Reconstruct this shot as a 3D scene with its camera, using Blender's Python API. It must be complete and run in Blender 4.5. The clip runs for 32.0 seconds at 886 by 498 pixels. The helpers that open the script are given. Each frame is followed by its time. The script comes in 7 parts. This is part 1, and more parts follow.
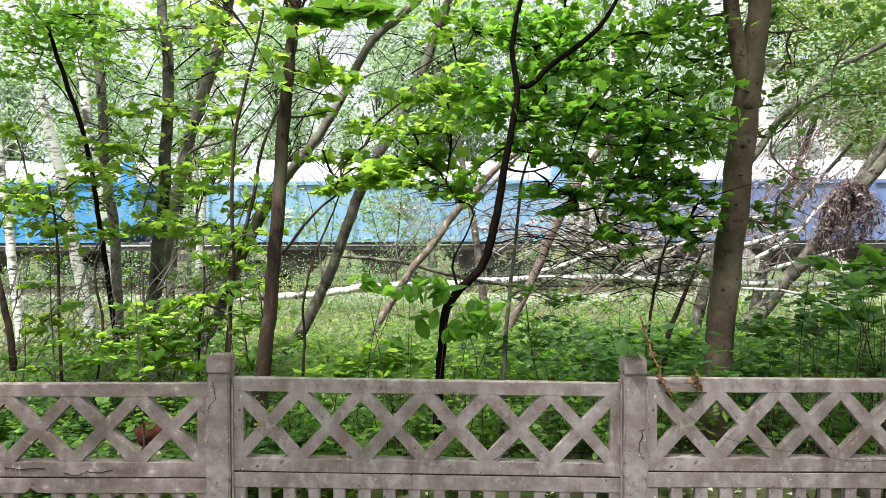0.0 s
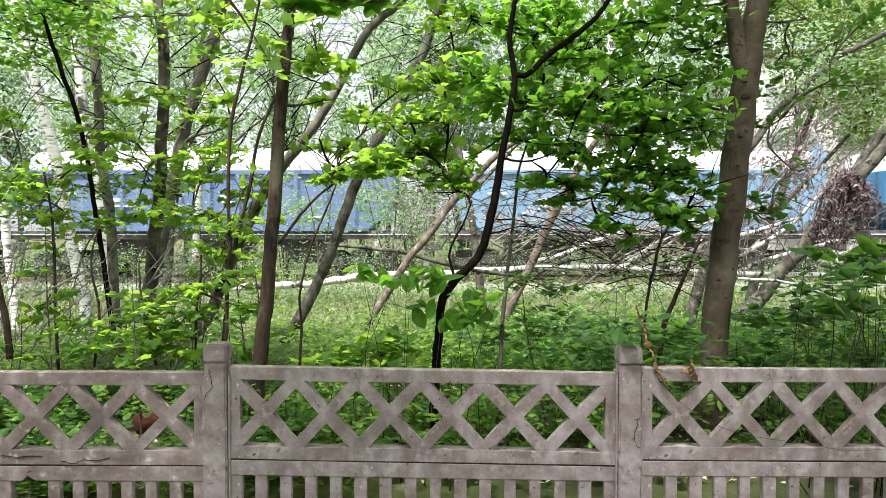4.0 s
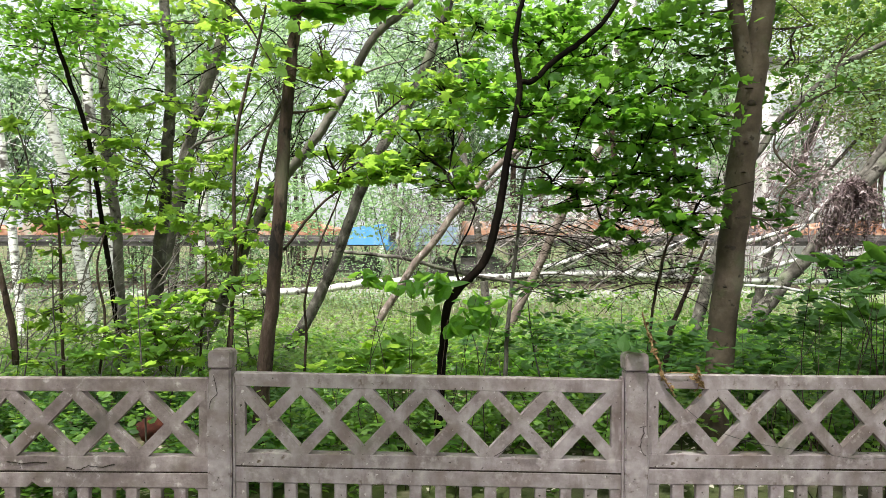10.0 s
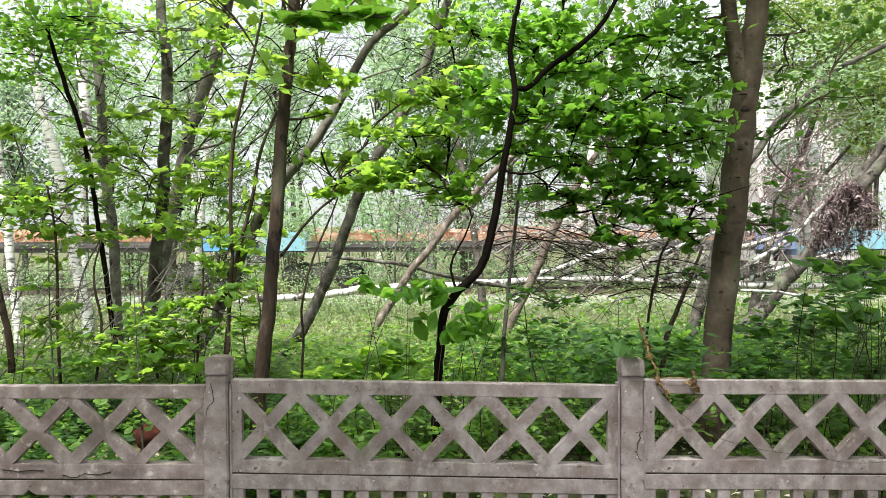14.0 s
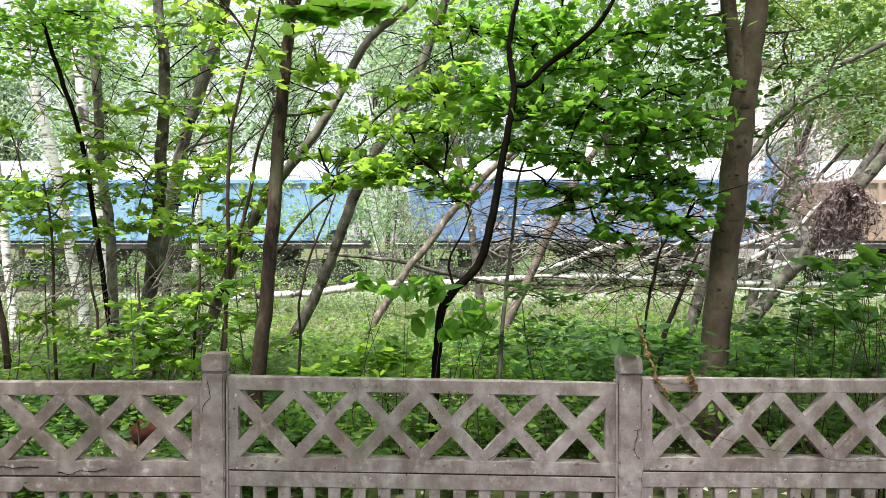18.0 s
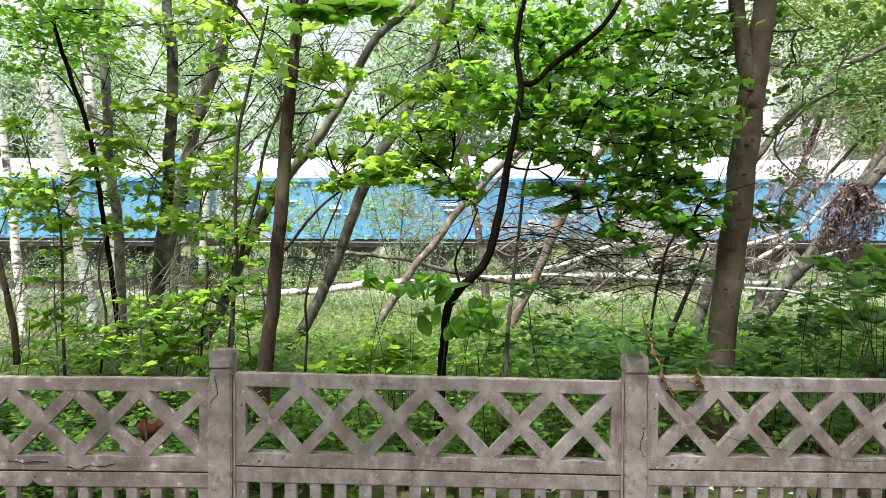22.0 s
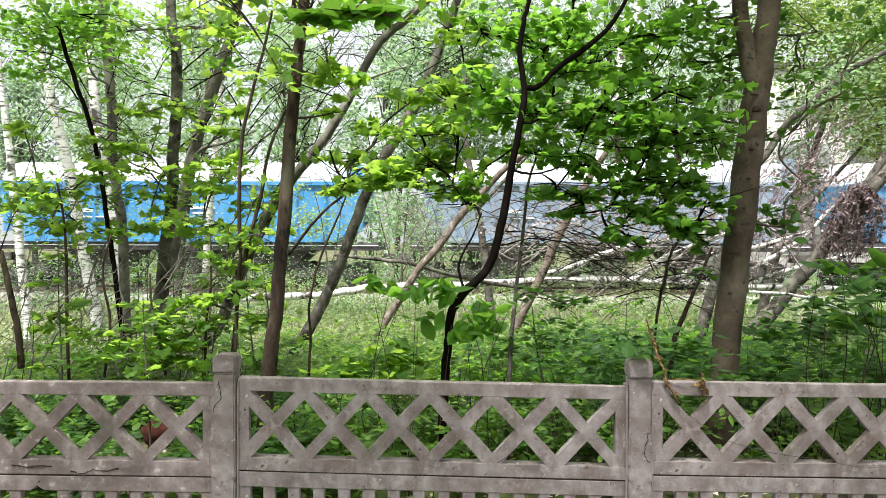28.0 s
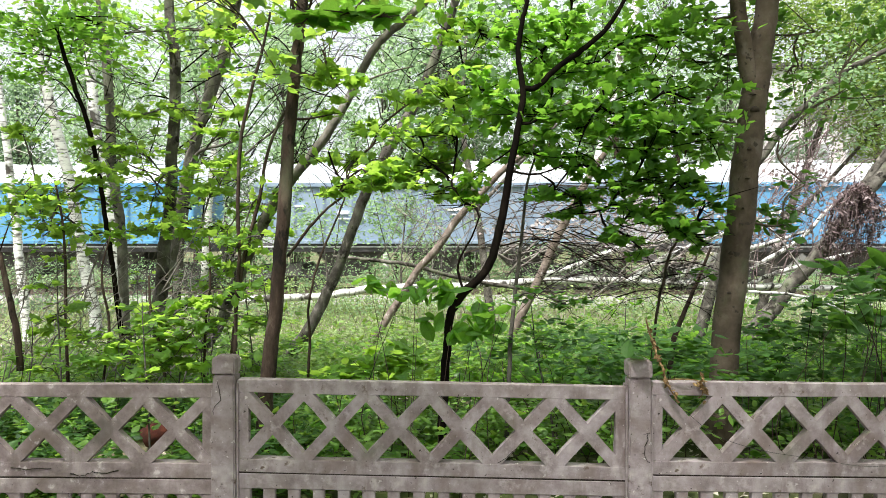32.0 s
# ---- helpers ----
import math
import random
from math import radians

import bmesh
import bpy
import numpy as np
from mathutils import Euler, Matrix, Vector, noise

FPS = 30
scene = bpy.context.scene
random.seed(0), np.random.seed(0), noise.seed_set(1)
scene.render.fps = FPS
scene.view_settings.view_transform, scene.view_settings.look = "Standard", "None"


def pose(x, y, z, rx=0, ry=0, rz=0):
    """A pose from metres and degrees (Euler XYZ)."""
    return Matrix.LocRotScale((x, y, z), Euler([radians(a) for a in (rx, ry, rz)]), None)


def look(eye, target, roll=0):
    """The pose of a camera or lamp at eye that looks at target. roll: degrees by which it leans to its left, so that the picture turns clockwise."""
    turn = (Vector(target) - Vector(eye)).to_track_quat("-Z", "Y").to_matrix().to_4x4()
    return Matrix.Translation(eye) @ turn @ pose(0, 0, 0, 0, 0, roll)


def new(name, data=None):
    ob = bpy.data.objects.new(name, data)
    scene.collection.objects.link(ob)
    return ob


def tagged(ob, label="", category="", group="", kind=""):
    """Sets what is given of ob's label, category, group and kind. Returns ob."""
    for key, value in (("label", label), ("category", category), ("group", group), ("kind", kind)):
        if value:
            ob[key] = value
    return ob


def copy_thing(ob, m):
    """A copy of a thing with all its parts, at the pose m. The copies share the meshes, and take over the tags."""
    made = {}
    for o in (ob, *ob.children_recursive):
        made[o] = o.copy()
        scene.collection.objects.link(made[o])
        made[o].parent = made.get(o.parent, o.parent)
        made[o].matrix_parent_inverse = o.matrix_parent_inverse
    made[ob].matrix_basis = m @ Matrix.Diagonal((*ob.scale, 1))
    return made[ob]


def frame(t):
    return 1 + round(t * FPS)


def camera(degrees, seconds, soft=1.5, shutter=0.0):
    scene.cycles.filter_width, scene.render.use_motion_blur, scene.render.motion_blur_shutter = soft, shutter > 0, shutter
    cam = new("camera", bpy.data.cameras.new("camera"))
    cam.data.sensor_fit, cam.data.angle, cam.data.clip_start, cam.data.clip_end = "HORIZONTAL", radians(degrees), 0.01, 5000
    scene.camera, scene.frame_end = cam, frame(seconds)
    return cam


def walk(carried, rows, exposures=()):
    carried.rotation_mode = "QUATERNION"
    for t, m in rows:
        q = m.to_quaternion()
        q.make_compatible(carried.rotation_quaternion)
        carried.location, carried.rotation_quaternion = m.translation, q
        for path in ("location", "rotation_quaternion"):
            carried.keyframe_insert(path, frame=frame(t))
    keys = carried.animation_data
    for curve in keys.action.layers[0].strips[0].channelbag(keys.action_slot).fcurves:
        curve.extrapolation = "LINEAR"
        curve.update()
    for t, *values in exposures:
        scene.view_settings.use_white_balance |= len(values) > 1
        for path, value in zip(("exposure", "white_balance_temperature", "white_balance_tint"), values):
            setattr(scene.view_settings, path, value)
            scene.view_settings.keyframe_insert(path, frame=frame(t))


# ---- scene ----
cam = camera(65.9, 32.0, soft=0.62, shutter=0.25)
PATH = [
    (0, (-0.008, -0.008, 1.622), (-0.023, 1.992, 1.602), -0.2),
    (0.5, (-0.009, -0.004, 1.621), (-0.024, 1.995, 1.599), -0.2),
    (1, (-0.006, -0.01, 1.625), (-0.019, 1.99, 1.6), -0.2),
    (1.5, (-0.005, -0.01, 1.622), (-0.015, 1.99, 1.595), -0.1),
    (2, (-0.005, -0.01, 1.619), (-0.014, 1.99, 1.586), -0.1),
    (2.5, (-0.006, -0.007, 1.618), (-0.019, 1.993, 1.579), -0.0),
    (3, (-0.006, -0.006, 1.62), (-0.022, 1.994, 1.57), -0.0),
    (3.5, (-0.006, -0.009, 1.622), (-0.013, 1.99, 1.571), 0.0),
    (5.5, (-0.004, -0.001, 1.617), (-0.011, 1.998, 1.572), -0.1),
    (6, (0.003, -0.002, 1.622), (0.002, 1.997, 1.581), -0.2),
    (6.5, (-0.001, 0.002, 1.621), (0.002, 2.001, 1.587), -0.2),
    (7, (0.0, -0.003, 1.62), (-0.004, 1.997, 1.586), -0.1),
    (7.5, (-0.002, 0.0, 1.616), (-0.007, 2.0, 1.574), -0.1),
    (8, (-0.003, -0.003, 1.619), (-0.005, 1.997, 1.576), 0.0),
    (8.5, (0.0, -0.005, 1.619), (0.004, 1.995, 1.58), 0.1),
    (9, (0.0, -0.004, 1.62), (0.0, 1.995, 1.577), 0.0),
    (9.5, (-0.004, -0.007, 1.619), (-0.012, 1.993, 1.583), -0.0),
    (10, (-0.007, -0.003, 1.62), (-0.028, 1.997, 1.589), -0.0),
    (10.5, (-0.006, -0.004, 1.621), (-0.028, 1.996, 1.586), -0.2),
    (11, (-0.004, -0.004, 1.619), (-0.019, 1.996, 1.578), -0.4),
    (11.5, (-0.002, -0.003, 1.619), (-0.016, 1.997, 1.58), -0.4),
    (12, (-0.003, -0.004, 1.618), (-0.017, 1.996, 1.581), -0.2),
    (12.5, (-0.005, -0.006, 1.621), (-0.02, 1.993, 1.585), -0.2),
    (13, (-0.003, -0.009, 1.619), (-0.014, 1.991, 1.588), -0.2),
    (13.5, (-0.001, -0.01, 1.623), (-0.009, 1.99, 1.598), -0.2),
    (14, (-0.001, -0.015, 1.624), (-0.014, 1.985, 1.609), -0.2),
    (14.5, (-0.006, -0.013, 1.619), (-0.025, 1.987, 1.605), -0.0),
    (16.5, (-0.002, -0.004, 1.622), (-0.011, 1.996, 1.597), -0.2),
    (17, (-0.002, -0.002, 1.62), (-0.012, 1.998, 1.596), -0.1),
    (17.5, (0.001, -0.002, 1.624), (-0.009, 1.998, 1.603), -0.1),
    (18, (-0.003, -0.001, 1.622), (-0.009, 1.999, 1.599), -0.0),
    (18.5, (-0.001, -0.004, 1.623), (-0.008, 1.996, 1.603), -0.1),
    (19, (-0.002, -0.003, 1.622), (-0.012, 1.997, 1.604), -0.1),
    (19.5, (-0.004, -0.005, 1.622), (-0.025, 1.995, 1.595), -0.0),
    (20, (-0.002, -0.002, 1.62), (-0.023, 1.997, 1.584), -0.0),
    (20.5, (-0.005, -0.007, 1.62), (-0.023, 1.993, 1.585), 0.0),
    (21, (-0.003, -0.003, 1.622), (-0.024, 1.996, 1.587), 0.0),
    (21.5, (-0.006, -0.005, 1.619), (-0.027, 1.995, 1.589), 0.1),
    (22, (-0.005, -0.011, 1.619), (-0.029, 1.989, 1.592), 0.2),
    (22.5, (-0.006, -0.014, 1.621), (-0.032, 1.986, 1.595), 0.3),
    (23, (-0.006, -0.012, 1.623), (-0.032, 1.988, 1.593), 0.3),
    (23.5, (-0.005, -0.01, 1.621), (-0.028, 1.99, 1.596), 0.2),
    (24, (-0.007, -0.011, 1.623), (-0.033, 1.989, 1.606), 0.1),
    (24.5, (-0.007, -0.012, 1.623), (-0.034, 1.988, 1.608), 0.1),
    (25, (-0.009, -0.012, 1.623), (-0.037, 1.988, 1.609), 0.2),
    (25.5, (-0.01, -0.012, 1.628), (-0.038, 1.987, 1.621), 0.3),
    (27.5, (-0.012, -0.007, 1.625), (-0.056, 1.992, 1.611), 0.3),
    (28, (-0.006, -0.008, 1.624), (-0.04, 1.992, 1.607), 0.2),
    (28.5, (-0.003, -0.009, 1.623), (-0.029, 1.991, 1.604), 0.2),
    (29, (-0.002, -0.007, 1.624), (-0.028, 1.992, 1.606), 0.1),
    (29.5, (-0.006, -0.01, 1.627), (-0.031, 1.989, 1.61), 0.2),
    (30, (-0.006, -0.01, 1.627), (-0.032, 1.99, 1.61), 0.2),
    (30.5, (-0.005, -0.013, 1.629), (-0.032, 1.987, 1.623), 0.1),
    (31, (-0.004, -0.013, 1.63), (-0.035, 1.987, 1.622), -0.0),
    (31.5, (-0.002, -0.007, 1.624), (-0.032, 1.993, 1.613), -0.1),
    (32, (-0.007, -0.008, 1.623), (-0.038, 1.992, 1.609), -0.0),
]
walk(cam, [(t, look(eye, target, roll)) for t, eye, target, roll in PATH])

# ---- light: bright hazy sky, soft sun high behind the camera; the fence stands in the shade of added, unseen trees ----
SUN_EL, SUN_AZ = 66.0, 205.0          # degrees; azimuth clockwise from +y
world = bpy.data.worlds.new("sky")
scene.world = world
world.use_nodes = True
wn, wl = world.node_tree.nodes, world.node_tree.links
wn.clear()
sky = wn.new("ShaderNodeTexSky")
sky.sky_type = "NISHITA"
sky.sun_disc = False
sky.sun_elevation, sky.sun_rotation = radians(SUN_EL), radians(SUN_AZ)
sky.air_density, sky.dust_density, sky.ozone_density = 1.0, 6.0, 1.0
haze = wn.new("ShaderNodeHueSaturation")
haze.inputs["Saturation"].default_value = 0.6
bg = wn.new("ShaderNodeBackground")
bg.inputs["Strength"].default_value = 0.14
wout = wn.new("ShaderNodeOutputWorld")
veil = wn.new("ShaderNodeMixRGB")        # thin bright cloud over the whole sky
veil.inputs[0].default_value = 0.6
veil.inputs[2].default_value = (4.3, 4.4, 4.5, 1)
wl.new(sky.outputs[0], haze.inputs["Color"])
wl.new(haze.outputs[0], veil.inputs[1])
wl.new(veil.outputs[0], bg.inputs["Color"])
wl.new(bg.outputs[0], wout.inputs["Surface"])
sun = new("sun", bpy.data.lights.new("sun", "SUN"))
sun.data.energy, sun.data.angle, sun.data.color = 5.0, radians(8), (1.0, 0.99, 0.96)
_e, _a = radians(SUN_EL), radians(SUN_AZ)
sun.matrix_world = look((math.sin(_a) * math.cos(_e) * 50, math.cos(_a) * math.cos(_e) * 50, math.sin(_e) * 50), (0, 0, 0))
scene.view_settings.exposure = 1.085

RNG = np.random.default_rng(7)


# ---- materials ----
def mat(name):
    m = bpy.data.materials.new(name)
    m.use_nodes = True
    n = m.node_tree.nodes
    return m, n, m.node_tree.links, n["Principled BSDF"]


def node(n, kind, **sockets):
    x = n.new(kind)
    for k, v in sockets.items():
        x.inputs[k.replace("_", " ")].default_value = v
    return x


def ramp(n, stops, mode="LINEAR"):
    r = n.new("ShaderNodeValToRGB")
    r.color_ramp.interpolation = mode
    e = r.color_ramp.elements
    while len(e) < len(stops):
        e.new(0.5)
    for el, (p, c) in zip(e, stops):
        el.position, el.color = p, (*c, 1)
    return r


def noisy(name, stops, scale=6.0, detail=6.0, rough=0.85, bump=0.3, bump_scale=40.0, stretch=(1, 1, 1), metal=0.0, spots=None, dist=0.01):
    """Noise-coloured surface: stops over a coarse noise, a fine noise for relief, and optional stains (colour, scale, threshold)."""
    m, n, l, b = mat(name)
    tc = n.new("ShaderNodeTexCoord")
    mp = n.new("ShaderNodeMapping")
    mp.inputs["Scale"].default_value = stretch
    l.new(tc.outputs["Object"], mp.inputs["Vector"])
    a = node(n, "ShaderNodeTexNoise", Scale=scale, Detail=detail, Roughness=0.65)
    l.new(mp.outputs[0], a.inputs["Vector"])
    r = ramp(n, [(0.5 + (p - 0.56) * 0.55, c) for p, c in stops])
    l.new(a.outputs["Fac"], r.inputs[0])
    colour = r.outputs[0]
    for c, s, lo, hi, *run in spots or ():
        sp = node(n, "ShaderNodeTexNoise", Scale=s, Detail=4.0, Roughness=0.6)
        src = mp
        if run:
            src = n.new("ShaderNodeMapping")
            src.inputs["Scale"].default_value = run[0]
            l.new(tc.outputs["Object"], src.inputs["Vector"])
        l.new(src.outputs[0], sp.inputs["Vector"])
        rr = ramp(n, [(lo, (0, 0, 0)), (hi, (1, 1, 1))])
        l.new(sp.outputs["Fac"], rr.inputs[0])
        mx = n.new("ShaderNodeMixRGB")
        mx.inputs[2].default_value = (*c, 1)
        l.new(rr.outputs[0], mx.inputs[0])
        l.new(colour, mx.inputs[1])
        colour = mx.outputs[0]
    l.new(colour, b.inputs["Base Color"])
    f = node(n, "ShaderNodeTexNoise", Scale=bump_scale, Detail=8.0, Roughness=0.7)
    l.new(mp.outputs[0], f.inputs["Vector"])
    bp = node(n, "ShaderNodeBump", Strength=bump, Distance=dist)
    l.new(f.outputs["Fac"], bp.inputs["Height"])
    l.new(bp.outputs[0], b.inputs["Normal"])
    b.inputs["Roughness"].default_value, b.inputs["Metallic"].default_value = rough, metal
    b.inputs["Specular IOR Level"].default_value = 0.05 if rough > 0.95 else 0.25 if rough > 0.8 else 0.5
    return m


def leafy(name, dark, light, through_col, amount=0.45, gloss=0.45):
    """Leaf: a green that varies leaf by leaf, part of the light passes through."""
    m, n, l, b = mat(name)
    g = n.new("ShaderNodeNewGeometry")
    oi = n.new("ShaderNodeObjectInfo")
    ad = n.new("ShaderNodeMath")
    ad.operation = "ADD"
    l.new(g.outputs["Random Per Island"], ad.inputs[0])
    l.new(oi.outputs["Random"], ad.inputs[1])
    fr = n.new("ShaderNodeMath")
    fr.operation = "FRACT"
    l.new(ad.outputs[0], fr.inputs[0])
    r = ramp(n, [(0.0, dark), (0.75, light), (1.0, tuple(min(1, c * 1.25) for c in light))])
    l.new(fr.outputs[0], r.inputs[0])
    tc = n.new("ShaderNodeTexCoord")
    v = node(n, "ShaderNodeTexNoise", Scale=30.0, Detail=3.0)
    l.new(tc.outputs["Object"], v.inputs["Vector"])
    mx = n.new("ShaderNodeMixRGB")
    mx.blend_type = "MULTIPLY"
    mx.inputs[0].default_value = 0.5
    l.new(r.outputs[0], mx.inputs[1])
    l.new(v.outputs["Fac"], mx.inputs[2])
    l.new(mx.outputs[0], b.inputs["Base Color"])
    b.inputs["Roughness"].default_value = gloss
    t = n.new("ShaderNodeBsdfTranslucent")
    m2 = n.new("ShaderNodeMixRGB")
    m2.blend_type = "MULTIPLY"
    m2.inputs[0].default_value = 0.6
    m2.inputs[1].default_value = (*through_col, 1)
    l.new(v.outputs["Fac"], m2.inputs[2])
    l.new(m2.outputs[0], t.inputs["Color"])
    mixs = n.new("ShaderNodeMixShader")
    mixs.inputs[0].default_value = amount
    l.new(b.outputs[0], mixs.inputs[1])
    l.new(t.outputs[0], mixs.inputs[2])
    l.new(mixs.outputs[0], n["Material Output"].inputs["Surface"])
    return m


def birch_bark(name, stretch):
    m, n, l, b = mat(name)
    tc = n.new("ShaderNodeTexCoord")
    mp = n.new("ShaderNodeMapping")
    mp.inputs["Scale"].default_value = stretch
    l.new(tc.outputs["Object"], mp.inputs["Vector"])
    a = node(n, "ShaderNodeTexNoise", Scale=1.6, Detail=5.0, Roughness=0.7)
    l.new(mp.outputs[0], a.inputs["Vector"])
    r = ramp(n, [(0.39, (0.03, 0.026, 0.022)), (0.43, (0.24, 0.22, 0.20)), (0.48, (0.62, 0.61, 0.58)), (1, (0.80, 0.79, 0.76))])
    l.new(a.outputs["Fac"], r.inputs[0])
    k = node(n, "ShaderNodeTexNoise", Scale=2.6, Detail=3.0, Roughness=0.6)
    l.new(tc.outputs["Object"], k.inputs["Vector"])
    k2 = ramp(n, [(0.57, (0, 0, 0)), (0.64, (1, 1, 1))])
    l.new(k.outputs["Fac"], k2.inputs[0])
    mx = n.new("ShaderNodeMixRGB")
    mx.inputs[2].default_value = (0.05, 0.042, 0.036, 1)
    l.new(k2.outputs[0], mx.inputs[0])
    l.new(r.outputs[0], mx.inputs[1])
    l.new(mx.outputs[0], b.inputs["Base Color"])
    bp = node(n, "ShaderNodeBump", Strength=0.4, Distance=0.01)
    l.new(a.outputs["Fac"], bp.inputs["Height"])
    l.new(bp.outputs[0], b.inputs["Normal"])
    b.inputs["Roughness"].default_value = 0.8
    return m


def wagon_paint(name, streak):
    """Painted steel that takes its colour from the object, with dust and rust streaks running down."""
    m, n, l, b = mat(name)
    oi = n.new("ShaderNodeObjectInfo")
    tc = n.new("ShaderNodeTexCoord")
    mp = n.new("ShaderNodeMapping")
    mp.inputs["Scale"].default_value = (3.0, 3.0, 0.35)
    l.new(tc.outputs["Object"], mp.inputs["Vector"])
    a = node(n, "ShaderNodeTexNoise", Scale=1.4, Detail=6.0, Roughness=0.7)
    l.new(mp.outputs[0], a.inputs["Vector"])
    r = ramp(n, [(0.45, (0, 0, 0)), (0.75, (1, 1, 1))])
    l.new(a.outputs["Fac"], r.inputs[0])
    sc = n.new("ShaderNodeMath")
    sc.operation = "MULTIPLY"
    sc.inputs[1].default_value = streak
    l.new(r.outputs[0], sc.inputs[0])
    mx = n.new("ShaderNodeMixRGB")
    mx.inputs[2].default_value = (0.46, 0.45, 0.44, 1)
    l.new(sc.outputs[0], mx.inputs[0])
    l.new(oi.outputs["Color"], mx.inputs[1])
    l.new(mx.outputs[0], b.inputs["Base Color"])
    b.inputs["Roughness"].default_value = 0.45
    return m


BARK_DARK = noisy("bark_dark", [(0.3, (0.020, 0.013, 0.009)), (0.6, (0.055, 0.035, 0.025)), (0.85, (0.105, 0.074, 0.056))], 7, 7, 0.9, 1.0, 26, (1, 1, 0.4), dist=0.02, spots=[((0.010, 0.007, 0.005), 9, 0.56, 0.62), ((0.10, 0.075, 0.058), 14, 0.60, 0.68), ((0.09, 0.10, 0.06), 3, 0.55, 0.75)])
BARK_TAN = noisy("bark_tan", [(0.3, (0.060, 0.043, 0.031)), (0.6, (0.105, 0.078, 0.058)), (0.9, (0.165, 0.130, 0.102))], 5, 7, 0.88, 0.7, 40, (1, 1, 0.9), dist=0.012, spots=[((0.125, 0.102, 0.082), 9, 0.58, 0.70), ((0.040, 0.032, 0.024), 16, 0.62, 0.68), ((0.10, 0.12, 0.06), 2.2, 0.56, 0.75), ((0.08, 0.06, 0.045), 6, 0.64, 0.72)])
BARK_GREY = noisy("bark_grey", [(0.3, (0.040, 0.035, 0.028)), (0.6, (0.095, 0.085, 0.072)), (0.9, (0.180, 0.166, 0.145))], 6, 7, 0.9, 0.9, 30, (1, 1, 0.75), dist=0.02, spots=[((0.022, 0.018, 0.014), 8, 0.57, 0.63), ((0.21, 0.19, 0.165), 12, 0.60, 0.68), ((0.12, 0.14, 0.08), 3, 0.56, 0.75)])
BARK_ASH = noisy("ash_grey_bark", [(0.3, (0.060, 0.053, 0.044)), (0.6, (0.140, 0.126, 0.106)), (0.9, (0.25, 0.232, 0.205))], 6, 7, 0.9, 0.8, 30, (1, 1, 0.6), dist=0.015, spots=[((0.030, 0.025, 0.020), 8, 0.58, 0.66), ((0.30, 0.28, 0.255), 12, 0.60, 0.70), ((0.10, 0.115, 0.06), 3, 0.58, 0.76)])
BARK_PALE = noisy("pale_bark", [(0.3, (0.085, 0.063, 0.051)), (0.6, (0.165, 0.130, 0.110)), (0.9, (0.29, 0.24, 0.21))], 6, 7, 0.9, 0.6, 30, (1, 1, 0.75), dist=0.015, spots=[((0.06, 0.045, 0.036), 9, 0.60, 0.68), ((0.36, 0.32, 0.295), 12, 0.60, 0.70)])
BARK_BIRCH = birch_bark("birch_bark", (3, 3, 16))
BARK_LYING = birch_bark("lying_birch_bark", (9, 3, 3))
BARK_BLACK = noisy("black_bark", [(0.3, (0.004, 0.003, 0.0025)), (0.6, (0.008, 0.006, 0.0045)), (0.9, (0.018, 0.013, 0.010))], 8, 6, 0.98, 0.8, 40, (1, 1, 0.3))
DEADWOOD = noisy("dead_wood", [(0.3, (0.10, 0.082, 0.072)), (0.6, (0.23, 0.20, 0.185)), (0.9, (0.42, 0.39, 0.37))], 5, 6, 0.9, 0.4, 50, (1, 1, 0.4))
DEADLEAF = noisy("bleached_leaf", [(0.3, (0.16, 0.125, 0.115)), (0.6, (0.30, 0.255, 0.245)), (0.9, (0.50, 0.46, 0.45))], 9, 4, 0.85, 0.2, 60)
DEADTWIG = noisy("dry_leaf", [(0.3, (0.075, 0.048, 0.048)), (0.6, (0.165, 0.118, 0.120)), (0.9, (0.30, 0.245, 0.25))], 9, 4, 0.9, 0.2, 60)
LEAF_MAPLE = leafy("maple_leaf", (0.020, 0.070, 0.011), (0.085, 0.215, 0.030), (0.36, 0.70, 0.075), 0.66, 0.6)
LEAF_BRIGHT = leafy("young_lit_leaf", (0.032, 0.090, 0.013), (0.145, 0.295, 0.040), (0.52, 0.79, 0.10), 0.64, 0.65)
LEAF_HERB = leafy("herb_leaf", (0.028, 0.080, 0.012), (0.165, 0.315, 0.048), (0.50, 0.76, 0.10), 0.42, 0.5)
# dark green of the shrubs, deepened to carry the shade behind the fence
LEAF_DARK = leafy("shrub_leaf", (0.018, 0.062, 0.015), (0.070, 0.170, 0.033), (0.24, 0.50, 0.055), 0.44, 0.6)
# paler than real foliage: sunlight and glare on the far leaves put into the green
LEAF_FAR = leafy("sunlit_woodland_leaf", (0.095, 0.190, 0.075), (0.240, 0.395, 0.185), (0.54, 0.77, 0.38), 0.55)
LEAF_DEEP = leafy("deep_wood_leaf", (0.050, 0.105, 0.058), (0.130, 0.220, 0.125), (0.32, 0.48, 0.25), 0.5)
LEAF_YELLOW = leafy("willow_leaf", (0.055, 0.105, 0.020), (0.190, 0.290, 0.060), (0.46, 0.64, 0.13), 0.55)
LEAF_GREY = leafy("grey_shrub_leaf", (0.075, 0.125, 0.080), (0.200, 0.285, 0.185), (0.42, 0.56, 0.34), 0.5, 0.6)
GRASS = leafy("grass_blade", (0.110, 0.175, 0.050), (0.340, 0.445, 0.180), (0.47, 0.62, 0.19), 0.45, 0.6)
